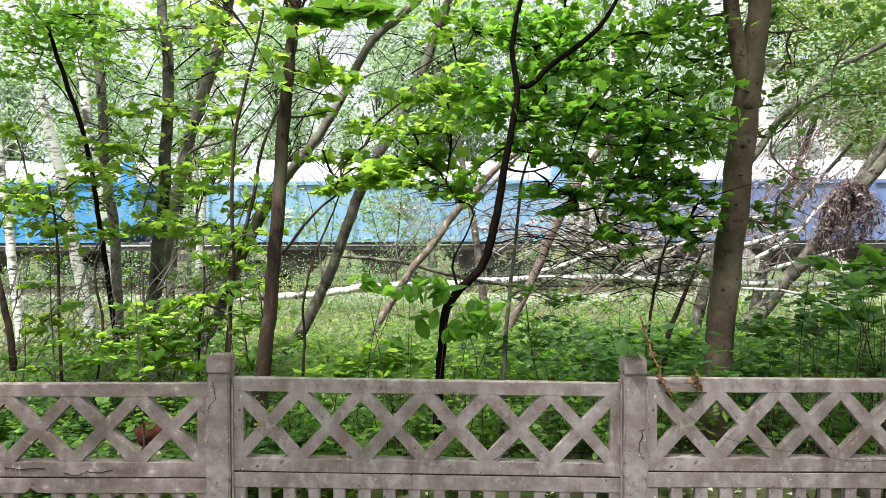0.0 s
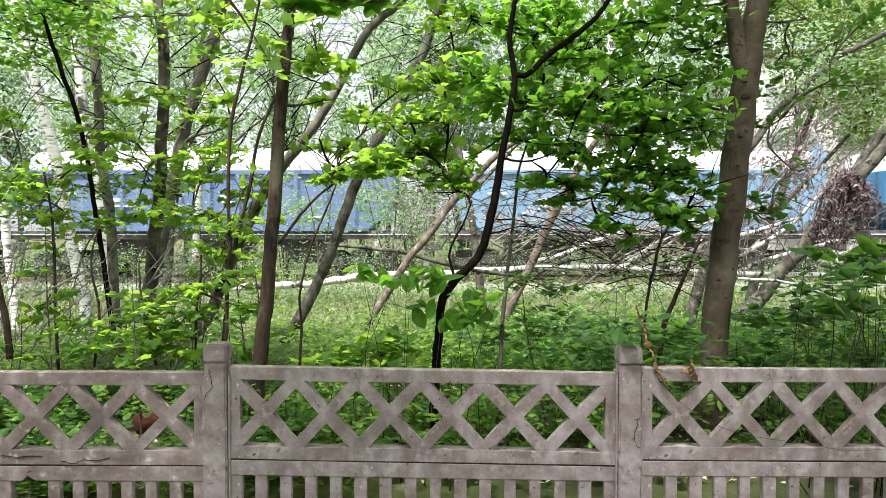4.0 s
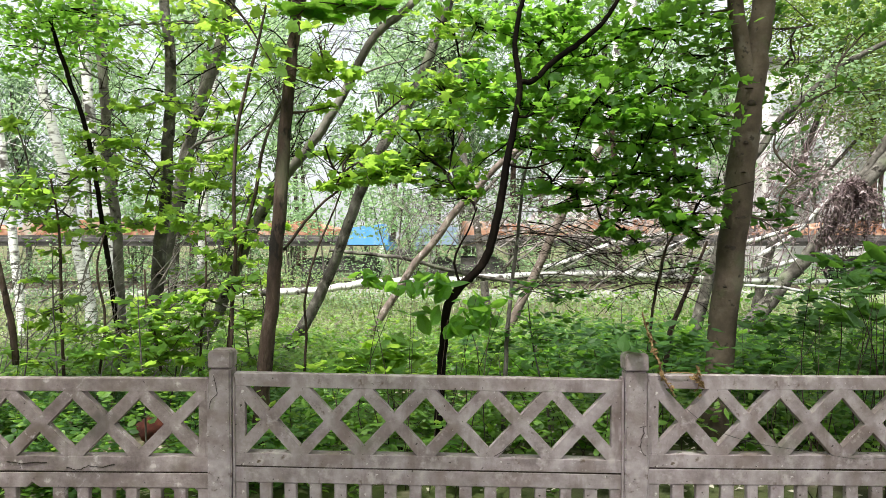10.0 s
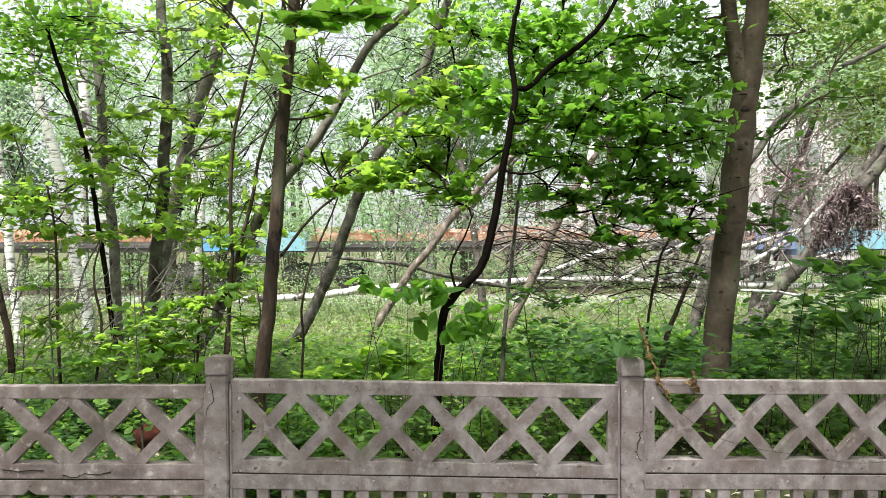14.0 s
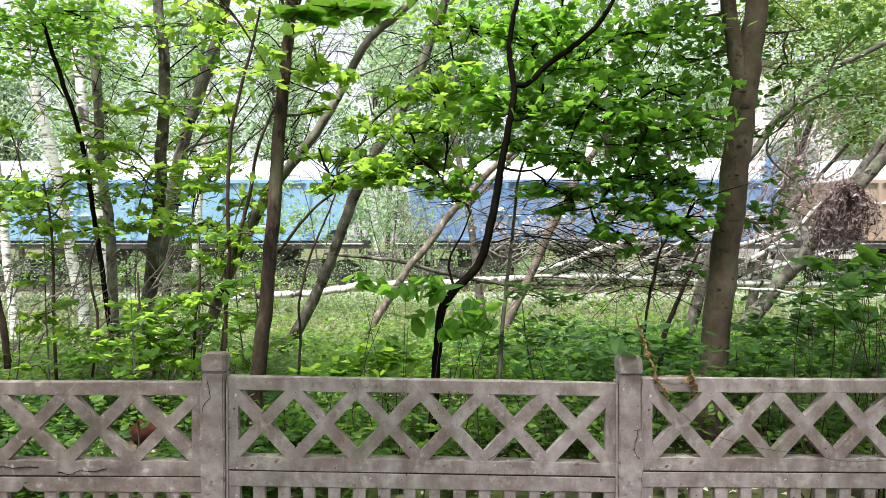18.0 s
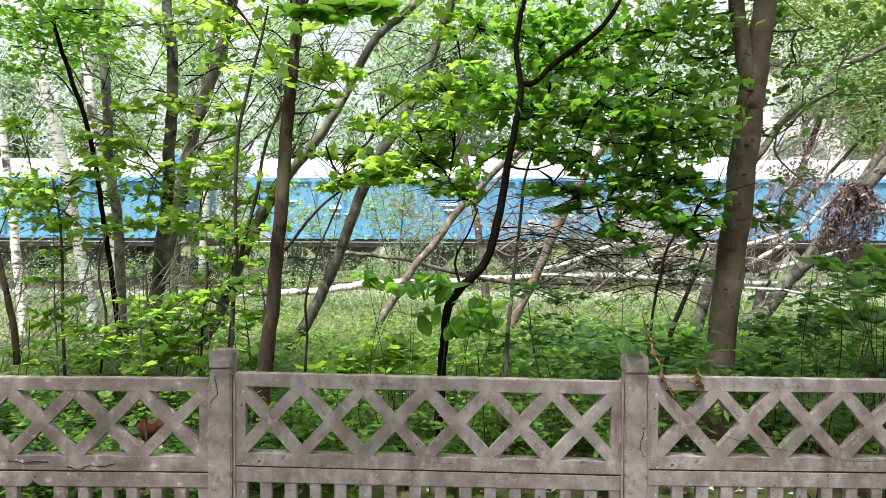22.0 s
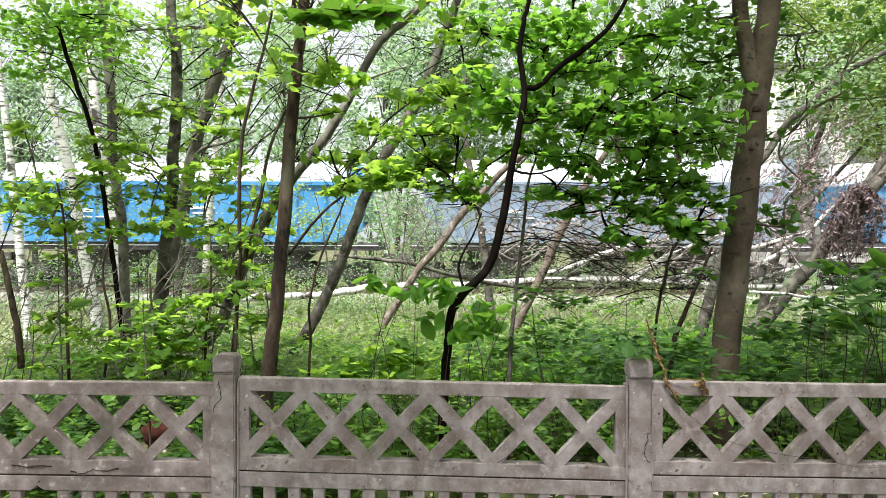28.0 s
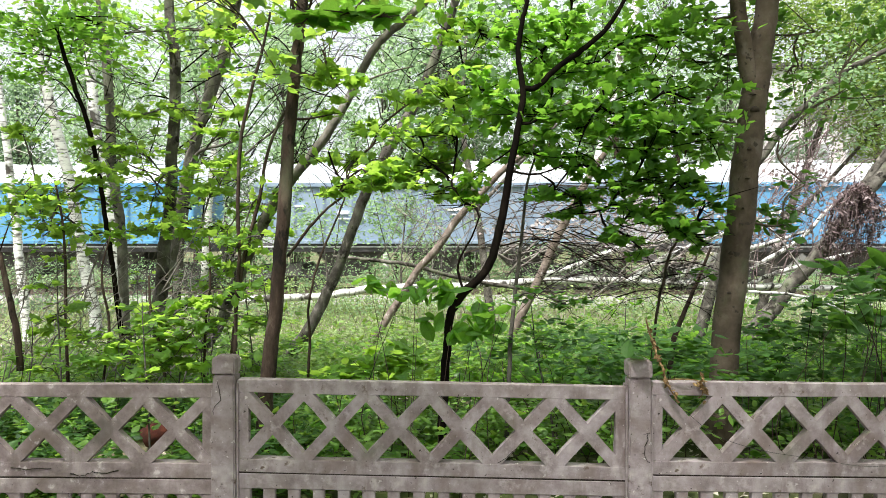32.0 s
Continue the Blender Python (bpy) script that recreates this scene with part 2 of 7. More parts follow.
SOIL = noisy("soil", [(0.3, (0.030, 0.030, 0.014)), (0.5, (0.060, 0.072, 0.025)), (0.75, (0.105, 0.125, 0.045))], 0.9, 9, 0.95, 0.8, 9, spots=[((0.16, 0.125, 0.085), 0.5, 0.50, 0.66), ((0.27, 0.225, 0.17), 2.2, 0.60, 0.70)], dist=0.05)
LITTER = noisy("dry_litter", [(0.3, (0.22, 0.175, 0.135)), (0.5, (0.42, 0.36, 0.30)), (0.8, (0.60, 0.54, 0.48))], 1.5, 4, 0.9, 0.1, 30)
STRAW = leafy("straw_blade", (0.20, 0.175, 0.115), (0.46, 0.425, 0.31), (0.55, 0.52, 0.33), 0.35, 0.6)
BALLAST = noisy("ballast", [(0.3, (0.17, 0.16, 0.145)), (0.6, (0.31, 0.295, 0.275)), (0.9, (0.46, 0.44, 0.42))], 14, 8, 0.95, 1.0, 22, dist=0.05)
CONCRETE = noisy("weathered_concrete", [(0.25, (0.192, 0.150, 0.152)), (0.5, (0.314, 0.254, 0.260)), (0.8, (0.462, 0.388, 0.406))], 7, 10, 0.93, 0.7, 55,
                 spots=[((0.198, 0.141, 0.129), 3.2, 0.48, 0.72), ((0.167, 0.116, 0.104), 6, 0.55, 0.78, (1.6, 1.6, 0.4)), ((0.531, 0.450, 0.457), 12, 0.57, 0.74), ((0.672, 0.605, 0.600), 34, 0.65, 0.72), ((0.161, 0.151, 0.116), 2.4, 0.62, 0.82), ((0.061, 0.048, 0.041), 42, 0.65, 0.70), ((0.148, 0.105, 0.085), 13, 0.64, 0.72)], dist=0.004)
OLD_CONCRETE = noisy("crumbling_concrete", [(0.25, (0.165, 0.124, 0.122)), (0.5, (0.285, 0.222, 0.222)), (0.8, (0.450, 0.365, 0.370))], 7, 10, 0.95, 0.8, 45,
                     spots=[((0.205, 0.151, 0.134), 3.2, 0.50, 0.70), ((0.185, 0.143, 0.132), 6, 0.56, 0.76, (1.6, 1.6, 0.4)), ((0.655, 0.569, 0.573), 14, 0.60, 0.70), ((0.110, 0.097, 0.083), 2.4, 0.60, 0.78), ((0.064, 0.049, 0.046), 48, 0.66, 0.71)], dist=0.006)
SCAR = noisy("dark_scar", [(0.3, (0.012, 0.009, 0.007)), (0.7, (0.05, 0.036, 0.028))], 20, 4, 0.9, 0.6, 60)
PAINT = wagon_paint("wagon_paint", 0.24)
ROOF = noisy("pale_roof_paint", [(0.3, (0.42, 0.47, 0.51)), (0.7, (0.60, 0.64, 0.67))], 1.5, 6, 0.5, 0.1, 10)
STEEL = noisy("dirty_steel", [(0.3, (0.035, 0.032, 0.030)), (0.6, (0.075, 0.068, 0.062)), (0.9, (0.13, 0.12, 0.11))], 3, 6, 0.7, 0.2, 20, metal=0.2)
SOLEBAR = noisy("grey_solebar", [(0.3, (0.035, 0.033, 0.034)), (0.6, (0.075, 0.070, 0.072)), (0.9, (0.15, 0.14, 0.14))], 2, 6, 0.7, 0.2, 20)
RUST = noisy("rusty_board", [(0.3, (0.12, 0.050, 0.030)), (0.5, (0.29, 0.125, 0.070)), (0.75, (0.45, 0.29, 0.21))], 2.2, 8, 0.85, 0.5, 14, spots=[((0.12, 0.07, 0.045), 3, 0.55, 0.65), ((0.36, 0.30, 0.26), 1.3, 0.55, 0.68)])
MARK = noisy("white_marking", [(0.3, (0.62, 0.63, 0.65)), (0.7, (0.80, 0.80, 0.80))], 5, 3, 0.6, 0.05, 10)
RAIL = noisy("rail_steel", [(0.3, (0.12, 0.085, 0.065)), (0.7, (0.24, 0.19, 0.155))], 8, 5, 0.6, 0.2, 40, metal=0.5)
WALL_FAR = noisy("pale_render", [(0.3, (0.56, 0.51, 0.52)), (0.7, (0.68, 0.63, 0.64))], 1, 6, 0.9, 0.1, 10)
GLASS_FAR = noisy("pale_pane", [(0.3, (0.30, 0.31, 0.33)), (0.7, (0.40, 0.41, 0.42))], 1, 2, 0.15, 0.0, 4)


# ---- helpers for shapes ----
def part(name, data, material, parent=None, label=""):
    """Links a bmesh or a mesh as one object under its thing."""
    if isinstance(data, bmesh.types.BMesh):
        me = bpy.data.meshes.new(name)
        data.to_mesh(me)
        data.free()
    else:
        me = data
    if material and not me.materials:
        me.materials.append(material)
    ob = new(name, me)
    ob.parent = parent
    if label:
        ob["label"] = label
    return ob


def smooth(ob):
    for p in ob.data.polygons:
        p.use_smooth = True
    return ob


def box(bm, x0, x1, y0, y1, z0, z1):
    v = [bm.verts.new(p) for p in ((x0, y0, z0), (x1, y0, z0), (x1, y1, z0), (x0, y1, z0), (x0, y0, z1), (x1, y0, z1), (x1, y1, z1), (x0, y1, z1))]
    for f in ((0, 3, 2, 1), (4, 5, 6, 7), (0, 1, 5, 4), (1, 2, 6, 5), (2, 3, 7, 6), (3, 0, 4, 7)):
        bm.faces.new([v[i] for i in f])
    return v


def slab(x0, x1, y0, y1, z0, z1, bevel=0.0):
    bm = bmesh.new()
    box(bm, x0, x1, y0, y1, z0, z1)
    if bevel:
        bmesh.ops.bevel(bm, geom=bm.edges[:], offset=bevel, segments=2, affect="EDGES", profile=0.6)
    return bm


def prism(bm, outline, y0, y1):
    """Outline in (x, z), anticlockwise seen from -y, thick from y0 to y1."""
    a = [bm.verts.new((x, y0, z)) for x, z in outline]
    b = [bm.verts.new((x, y1, z)) for x, z in outline]
    k = len(a)
    bm.faces.new(a)
    bm.faces.new(b[::-1])
    for i in range(k):
        bm.faces.new((a[i], b[i], b[(i + 1) % k], a[(i + 1) % k]))


def curve(points, steps=5):
    """Catmull-Rom through rows of numbers."""
    p = np.array([points[0], *points, points[-1]], float)
    p[0], p[-1] = 2 * p[1] - p[2], 2 * p[-2] - p[-3]
    out = []
    for i in range(1, len(p) - 2):
        for s in range(steps):
            t = s / steps
            out.append(0.5 * (2 * p[i] + (p[i + 1] - p[i - 1]) * t + (2 * p[i - 1] - 5 * p[i] + 4 * p[i + 1] - p[i + 2]) * t * t + (3 * p[i] - p[i - 1] - 3 * p[i + 1] + p[i + 2]) * t ** 3))
    out.append(p[-2])
    return np.array(out)


def tube(bm, path, sides=8, knots=0.0, rng=RNG):
    """Sweeps a ring along rows of (x, y, z, radius), with an uneven skin."""
    rings, ph = [], rng.uniform(0, 6.28)
    for i, (x, y, z, r) in enumerate(path):
        a, b = path[max(i - 1, 0)][:3], path[min(i + 1, len(path) - 1)][:3]
        t = Vector(b - a).normalized()
        u = t.cross(Vector((0.12, 1, 0.05))).normalized()
        v = t.cross(u)
        ring = []
        for k in range(sides):
            g = 2 * math.pi * k / sides
            w = r * (1 + knots * (rng.uniform(-1, 1) * 0.4 + math.sin(2 * g + ph) * 0.4))
            ring.append(bm.verts.new(Vector((x, y, z)) + (u * math.cos(g) + v * math.sin(g)) * w))
        rings.append(ring)
    for a, b in zip(rings, rings[1:]):
        for k in range(sides):
            bm.faces.new((a[k], a[(k + 1) % sides], b[(k + 1) % sides], b[k]))
    bm.faces.new(rings[0][::-1])
    bm.faces.new(rings[-1])


# leaf outlines in the leaf's plane: tip towards +y, with a slight fold along the midrib
def leaf_shape(kind):
    if kind == "maple":
        o = [(0, -0.38), (0.42, -0.40), (0.31, -0.12), (0.62, 0.13), (0.31, 0.20), (0.25, 0.42), (0, 0.68), (-0.25, 0.42), (-0.31, 0.20), (-0.62, 0.13), (-0.31, -0.12), (-0.42, -0.40)]
        v = [(0, -0.02, 0.03)] + [(x, y, -0.16 * abs(x) - 0.10 * max(y, 0) ** 2) for x, y in o]
        f = [(0, i, i % len(o) + 1) for i in range(1, len(o) + 1)]
    elif kind == "oval":
        o = [(0, -0.5), (0.24, -0.28), (0.33, 0.0), (0.22, 0.3), (0, 0.58), (-0.22, 0.3), (-0.33, 0.0), (-0.24, -0.28)]
        v = [(0, 0, 0.05)] + [(x, y, -0.22 * abs(x) - 0.12 * y * y) for x, y in o]
        f = [(0, i, i % len(o) + 1) for i in range(1, len(o) + 1)]
    elif kind == "lance":
        o = [(0, -0.6), (0.13, -0.3), (0.17, 0.0), (0.11, 0.35), (0, 0.75), (-0.11, 0.35), (-0.17, 0.0), (-0.13, -0.3)]
        v = [(0, 0, 0.03)] + [(x, y, -0.2 * abs(x) - 0.22 * y * y) for x, y in o]
        f = [(0, i, i % len(o) + 1) for i in range(1, len(o) + 1)]
    elif kind == "small":
        v = [(0, -0.5, 0), (0.32, 0, -0.06), (0, 0.55, -0.04), (-0.32, 0, -0.06), (0, 0.02, 0.03)]
        f = [(0, 1, 4), (1, 2, 4), (2, 3, 4), (3, 0, 4)]
    else:                                   # grass blade, standing
        v = [(-0.04, 0, 0), (0.04, 0, 0), (0.03, 0.08, 0.5), (-0.03, 0.08, 0.5), (0, 0.32, 0.95)]
        f = [(0, 1, 2), (0, 2, 3), (3, 2, 4)]
    return np.array(v, float), np.array(f)


def leaf_turns(n, tilt, rng, up=(0, 0, 1)):
    """n turn matrices: leaves that lie flat and face up, each leaning by about tilt radians."""
    a, b, c = rng.uniform(0, 2 * np.pi, n), np.abs(rng.normal(0, tilt, n)), rng.uniform(0, 2 * np.pi, n)
    ca, sa, cb, sb, cc, sc = np.cos(a), np.sin(a), np.cos(b), np.sin(b), np.cos(c), np.sin(c)
    o, z = np.ones(n), np.zeros(n)

    def m(*r):
        return np.stack(r, -1).reshape(n, 3, 3)
    return m(ca, -sa, z, sa, ca, z, z, z, o) @ m(o, z, z, z, cb, -sb, z, sb, cb) @ m(cc, -sc, z, sc, cc, z, z, z, o)


def leaf_mesh(name, kind, places, sizes, tilt, material, rng=RNG):
    """Many leaves as one mesh."""
    v, f = leaf_shape(kind)
    n = len(places)
    pts = np.einsum("nij,kj->nki", leaf_turns(n, tilt, rng), v) * np.asarray(sizes).reshape(-1, 1, 1) + np.asarray(places)[:, None, :]
    faces = (f[None] + (np.arange(n) * len(v))[:, None, None]).reshape(-1, 3)
    me = bpy.data.meshes.new(name)
    me.vertices.add(n * len(v))
    me.vertices.foreach_set("co", pts.reshape(-1))
    me.loops.add(faces.size)
    me.loops.foreach_set("vertex_index", faces.reshape(-1).astype(np.int32))
    me.polygons.add(len(faces))
    me.polygons.foreach_set("loop_start", np.arange(0, faces.size, 3, dtype=np.int32))
    me.update(calc_edges=True)
    me.materials.append(material)
    return me


LEAF_DATA = {}


def leaf_piece(kind, material, place, size, tilt, parent, rng=RNG):
    """One leaf as a piece of its own, on shared mesh data."""
    key = (kind, material.name)
    if key not in LEAF_DATA:
        v, f = leaf_shape(kind)
        me = bpy.data.meshes.new("leaf")
        me.from_pydata(v.tolist(), [], f.tolist())
        me.materials.append(material)
        LEAF_DATA[key] = me
    ob = new("leaf", LEAF_DATA[key])
    ob.parent = parent
    t = leaf_turns(1, tilt, rng)[0]
    ob.matrix_basis = Matrix.Translation(place) @ Matrix(t.tolist()).to_4x4() @ Matrix.Diagonal((size, size, size, 1))
    return ob


def cloud(x, y, z, rx, ry, rz, n, rng):
    """n places in a flattened, ragged spray made of a few layers and clusters."""
    k = max(4, n // 7)
    c = rng.normal(0, 1, (k, 3))
    c *= (rng.random((k, 1)) ** 0.45) / np.linalg.norm(c, axis=1, keepdims=True)
    pick = rng.integers(0, k, n)
    p = c[pick] + rng.normal(0, 1, (n, 3)) * (0.25, 0.25, 0.12)
    return p * (rx, ry, rz) + (x, y, z)


def tree(name, label, stems, sprays=(), bark=None, leaf=None, kind="oval", size=0.08, tilt=0.6, sides=9, knots=0.05, single=0, category="tree", seed=1, twig=0.006, group="", other=None, split=None):
    """A tree. stems: the trunk first, then limbs, rows of (x, y, z, radius) from the foot up. sprays: (x, y, z, half width, half depth,
    half height, number of leaves), each carried by a branch from the nearest stem. single: leaves that are pieces of their own.
    other: a second leaf material, for what grows at x below split."""
    rng = np.random.default_rng(seed)
    foot = np.array(stems[0][0][:3])
    base = new(name)
    base.location = foot
    tagged(base, label, category, group)
    lines = [curve(s) for s in stems]
    for i, line in enumerate(lines):
        bm = bmesh.new()
        q = line.copy()
        q[:, :3] -= foot
        wob = q[:, 3:4] * 0.05 + 0.001
        q[1:-1, :3] += rng.normal(0, 1, (len(q) - 2, 3)) * wob[1:-1]
        tube(bm, q, sides if i == 0 else max(5, sides - 2), knots, rng)
        smooth(part("trunk" if i == 0 else "limb", bm, bark, base))
    joint = np.concatenate(lines)
    allp, alls = [], []
    near = [np.min(np.linalg.norm(joint[:, :3] - np.array(s[:3]), axis=1)) for s in sprays]
    for x, y, z, rx, ry, rz, n in [sprays[i] for i in np.argsort(near)]:
        c = np.array((x, y, z))
        d = np.linalg.norm(joint[:, :3] - c - (0, 0, -0.35 * max(rx, 0.2)), axis=1)
        j = joint[np.argmin(d)]
        far = np.linalg.norm(c - j[:3])
        if far < 40 * max(twig, 0.004) * 12:
            bm = bmesh.new()
            mid = (j[:3] + c) / 2 + rng.normal(0, 0.09, 3) * far + (0, 0, 0.06 * far)
            main = curve([(*j[:3], min(j[3] * 0.6, twig * 2)), (*mid, twig * 1.5), (*c, twig)], 4)
            main[:, :3] -= foot
            tube(bm, main, 5, 0.05, rng)
            for _ in range(5):
                a = main[rng.integers(3, len(main))]
                e = c - foot + rng.normal(0, 0.55, 3) * (rx, ry, rz)
                m2 = (a[:3] + e) / 2 + rng.normal(0, 0.05, 3) * rx
                tube(bm, curve([(*a[:3], twig * 0.7), (*m2, twig * 0.55), (*e, twig * 0.25)], 3), 4, 0.0, rng)
            smooth(part("branch", bm, bark, base))
            joint = np.concatenate([joint, main[2:] + (*foot, 0)])
        if n:
            p = cloud(x, y, z, rx, ry, rz, n, rng) - foot
            allp.append(p)
            alls.append(size * rng.uniform(0.65, 1.25, n))
    if allp:
        p, s = np.concatenate(allp), np.concatenate(alls)
        o = rng.permutation(len(p))
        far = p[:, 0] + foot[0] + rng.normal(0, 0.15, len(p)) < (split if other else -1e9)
        for i in o[:single]:
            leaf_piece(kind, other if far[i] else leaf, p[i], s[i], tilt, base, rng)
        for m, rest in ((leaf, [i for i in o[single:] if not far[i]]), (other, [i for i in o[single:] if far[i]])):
            if rest:
                cr = part("crown", leaf_mesh("crown", kind, p[rest], s[rest], tilt, m, rng), None, base)
                cr["kind"] = "stuff"
    return base


# ---- the setting: ground, track ----
def ground_z(x, y):
    """Level by the fence, falling gently towards the railway."""
    s = min(max((y - 7.0) / 11.0, 0.0), 1.0)
    s = s * s * (3 - 2 * s)
    bump = 0.05 * noise.noise((x * 0.6, y * 0.6, 0)) + 0.10 * noise.noise((x * 0.17, y * 0.17, 3.0))
    near = 0.0 if 22.0 < y < 28.5 or abs(x) > 40 else 1.0
    return -0.45 * s + bump * near * (1 if y > 3.9 else 0.2)


def make_ground():
    xs = np.concatenate([(-2500, -900, -350, -180, -110, -70), np.arange(-42, 42.1, 0.7), (70, 110, 180, 350, 900, 2500)])
    ys = np.concatenate([(-600, -100, -30, -8), np.arange(-2, 30.1, 0.6), (34, 38, 44, 52, 65, 90, 150, 400, 1200, 3000)])
    v = [(x, y, ground_z(x, y)) for y in ys for x in xs]
    w = len(xs)
    f = [(j * w + i, j * w + i + 1, (j + 1) * w + i + 1, (j + 1) * w + i) for j in range(len(ys) - 1) for i in range(w - 1)]
    me = bpy.data.meshes.new("ground")
    me.from_pydata(v, [], f)
    g = smooth(part("ground", me, SOIL))
    return tagged(g, "dark woodland soil with moss and leaf litter", "ground", kind="structure")


make_ground()

TRACK_Y, RAIL_TOP = 25.05, 0.0


def make_track():
    bm = bmesh.new()
    prof = [(-3.3, -0.52), (-1.75, -0.2), (1.75, -0.2), (3.3, -0.52)]
    xs = np.arange(-60, 60.1, 1.2)
    rows = [[bm.verts.new((x, TRACK_Y + a + random.uniform(-0.06, 0.06), b + random.uniform(-0.03, 0.03))) for a, b in prof] for x in xs]
    for a, b in zip(rows, rows[1:]):
        for k in range(3):
            bm.faces.new((a[k], b[k], b[k + 1], a[k + 1]))
    tagged(part("ballast_bed", bm, BALLAST), "grey crushed stone ballast under the railway track", "ballast", kind="structure")
    for s in (-0.76, 0.76):
        bm = bmesh.new()
        y = TRACK_Y + s
        box(bm, -60, 60, y - 0.036, y + 0.036, -0.045, RAIL_TOP)
        box(bm, -60, 60, y - 0.012, y + 0.012, -0.15, -0.045)
        box(bm, -60, 60, y - 0.066, y + 0.066, -0.175, -0.15)
        tagged(part("rail", bm, RAIL), "rust-brown steel railway rail on sleepers", "rail", "rails of the track", "structure")
    bm = bmesh.new()
    for i in range(200):
        x = -59.7 + i * 0.6
        box(bm, x - 0.12, x + 0.12, TRACK_Y - 1.35, TRACK_Y + 1.35, -0.36, -0.178)
    tagged(part("sleepers", bm, BALLAST), "row of concrete railway sleepers in ballast", "sleepers", kind="stuff")


make_track()


# ---- the fence: precast posts, lattice slabs above, slotted slabs below ----
def clip_x(o, lo, hi):
    """Cuts an outline to lo <= x <= hi."""
    for sign, edge in ((1, lo), (-1, hi)):
        out = []
        for (xa, za), (xb, zb) in zip(o, o[1:] + o[:1]):
            a, b = sign * (xa - edge), sign * (xb - edge)
            if a >= 0:
                out.append((xa, za))
            if a * b < 0:
                k = a / (a - b)
                out.append((xa + k * (xb - xa), za + k * (zb - za)))
        o = out
        if not o:
            break
    return o


def lattice_panel(w, h, foot, sag, first, p):
    """A lattice slab from x = 0 to w and z = 0 to h; sag lifts or drops its far end."""
    bm = bmesh.new()
    y0, y1 = 0.0, 0.045
    box(bm, 0, w, y0, y1, h - 0.066, h)
    box(bm, 0, w, y0, y1 + 0.022, 0, foot)
    box(bm, 0, 0.055, y0 + 0.003, y1 - 0.003, foot, h - 0.066)
    box(bm, w - 0.055, w, y0 + 0.003, y1 - 0.003, foot, h - 0.066)
    bmesh.ops.bevel(bm, geom=bm.edges[:], offset=0.0025, segments=1, affect="EDGES")
    lo, hi = foot - 0.005, h - 0.06
    for i in range(-1, 8):
        for d, off in ((1, 0.0008), (-1, 0.0016)):
            xa, xb = (first + i * p, first + (i + 1) * p) if d > 0 else (first + (i + 1) * p, first + i * p)
            t = 0.041 + random.uniform(-0.003, 0.003)
            o = [(xa - t, lo), (xa + t, lo), (xb + t, hi), (xb - t, hi)]
            o = clip_x(o, 0.02, w - 0.02)
            if len(o) > 2:
                prism(bm, o, y0 + off, y1 - off)
    bmesh.ops.subdivide_edges(bm, edges=[e for e in bm.edges if e.calc_length() > 0.12], cuts=3)
    for v in bm.verts:
        q = noise.noise(v.co * 9) * 0.0045 + noise.noise(v.co * 31) * 0.0035
        v.co.z += q + sag * v.co.x / w
        v.co.x += q * 0.5
        v.co.y += noise.noise(v.co * 5 + Vector((5, 0, 0))) * 0.0012
    return bm


def slotted_panel(w, h, sag, broken=()):
    bm = bmesh.new()
    box(bm, 0, w, 0, 0.045, 0, 0.10)
    n = 15
    p = (w - 0.06) / n
    arched = bool(broken)
    if broken:
        a, b = 0.03 + broken[0] * p - 0.035, 0.03 + broken[-1] * p + 0.03
        prism(bm, [(0, h - 0.075), (a, h - 0.075), (a + 0.022, h - 0.055), (a + 0.034, h - 0.02), (a + 0.062, h - 0.028), (b - 0.05, h - 0.038), (b - 0.02, h - 0.06), (b, h - 0.075), (w, h - 0.075), (w, h), (0, h)], 0, 0.045)
    else:
        box(bm, 0, w, 0, 0.045, h - 0.075, h)
    for i in range(n + 1):
        x = 0.03 + i * p
        t = 0.030 + random.uniform(-0.003, 0.003)
        if i in broken:
            continue
        box(bm, max(x - t, 0.001), min(x + t, w - 0.001), 0.004, 0.041, 0.10, h - 0.075)
        if i < n and i + 1 not in broken:
            for s, c in ((1, x + t), (-1, x + p - t)):
                k = [(c, h - 0.075), (c, h - 0.098), (c + s * 0.007, h - 0.084), (c + s * 0.022, h - 0.075)] if arched else [(c, h - 0.075), (c, h - 0.084), (c + s * 0.003, h - 0.078), (c + s * 0.009, h - 0.075)]
                prism(bm, k[::-1] if s < 0 else k, 0.006, 0.039)
    bmesh.ops.bevel(bm, geom=bm.edges[:], offset=0.003, segments=1, affect="EDGES")
    for v in bm.verts:
        q = noise.noise(v.co * 9) * 0.004
        v.co.z += q + sag * v.co.x / w
        v.co.x += q * 0.6
    return bm


def fence_post(h, chipped):
    """A square post up to the seam under its cap; a chipped one has lost the corner along one side."""
    bm = bmesh.new()
    w, d = 0.055, 0.046
    top = h - 0.092
    if chipped:
        o = [(-w, -0.3), (w, -0.3), (w, top), (-w + 0.004, top), (-w - 0.002, top - 0.03), (-w + 0.004, top - 0.085), (-w - 0.004, top - 0.16), (-w - 0.014, top - 0.185), (-w - 0.012, top - 0.21), (-w - 0.002, top - 0.25)]
    else:
        o = [(-w, -0.3), (w, -0.3), (w, top), (-w, top)]
    prism(bm, o, -d, d)
    bmesh.ops.bevel(bm, geom=bm.edges[:], offset=0.007, segments=2, affect="EDGES")
    bmesh.ops.subdivide_edges(bm, edges=[e for e in bm.edges if e.calc_length() > 0.2], cuts=9)
    for v in bm.verts:
        v.co.x += noise.noise(v.co * 11) * 0.004 + noise.noise(v.co * 37) * 0.002
        v.co.y += noise.noise(v.co * 12 + Vector((3, 3, 3))) * 0.005
    return bm


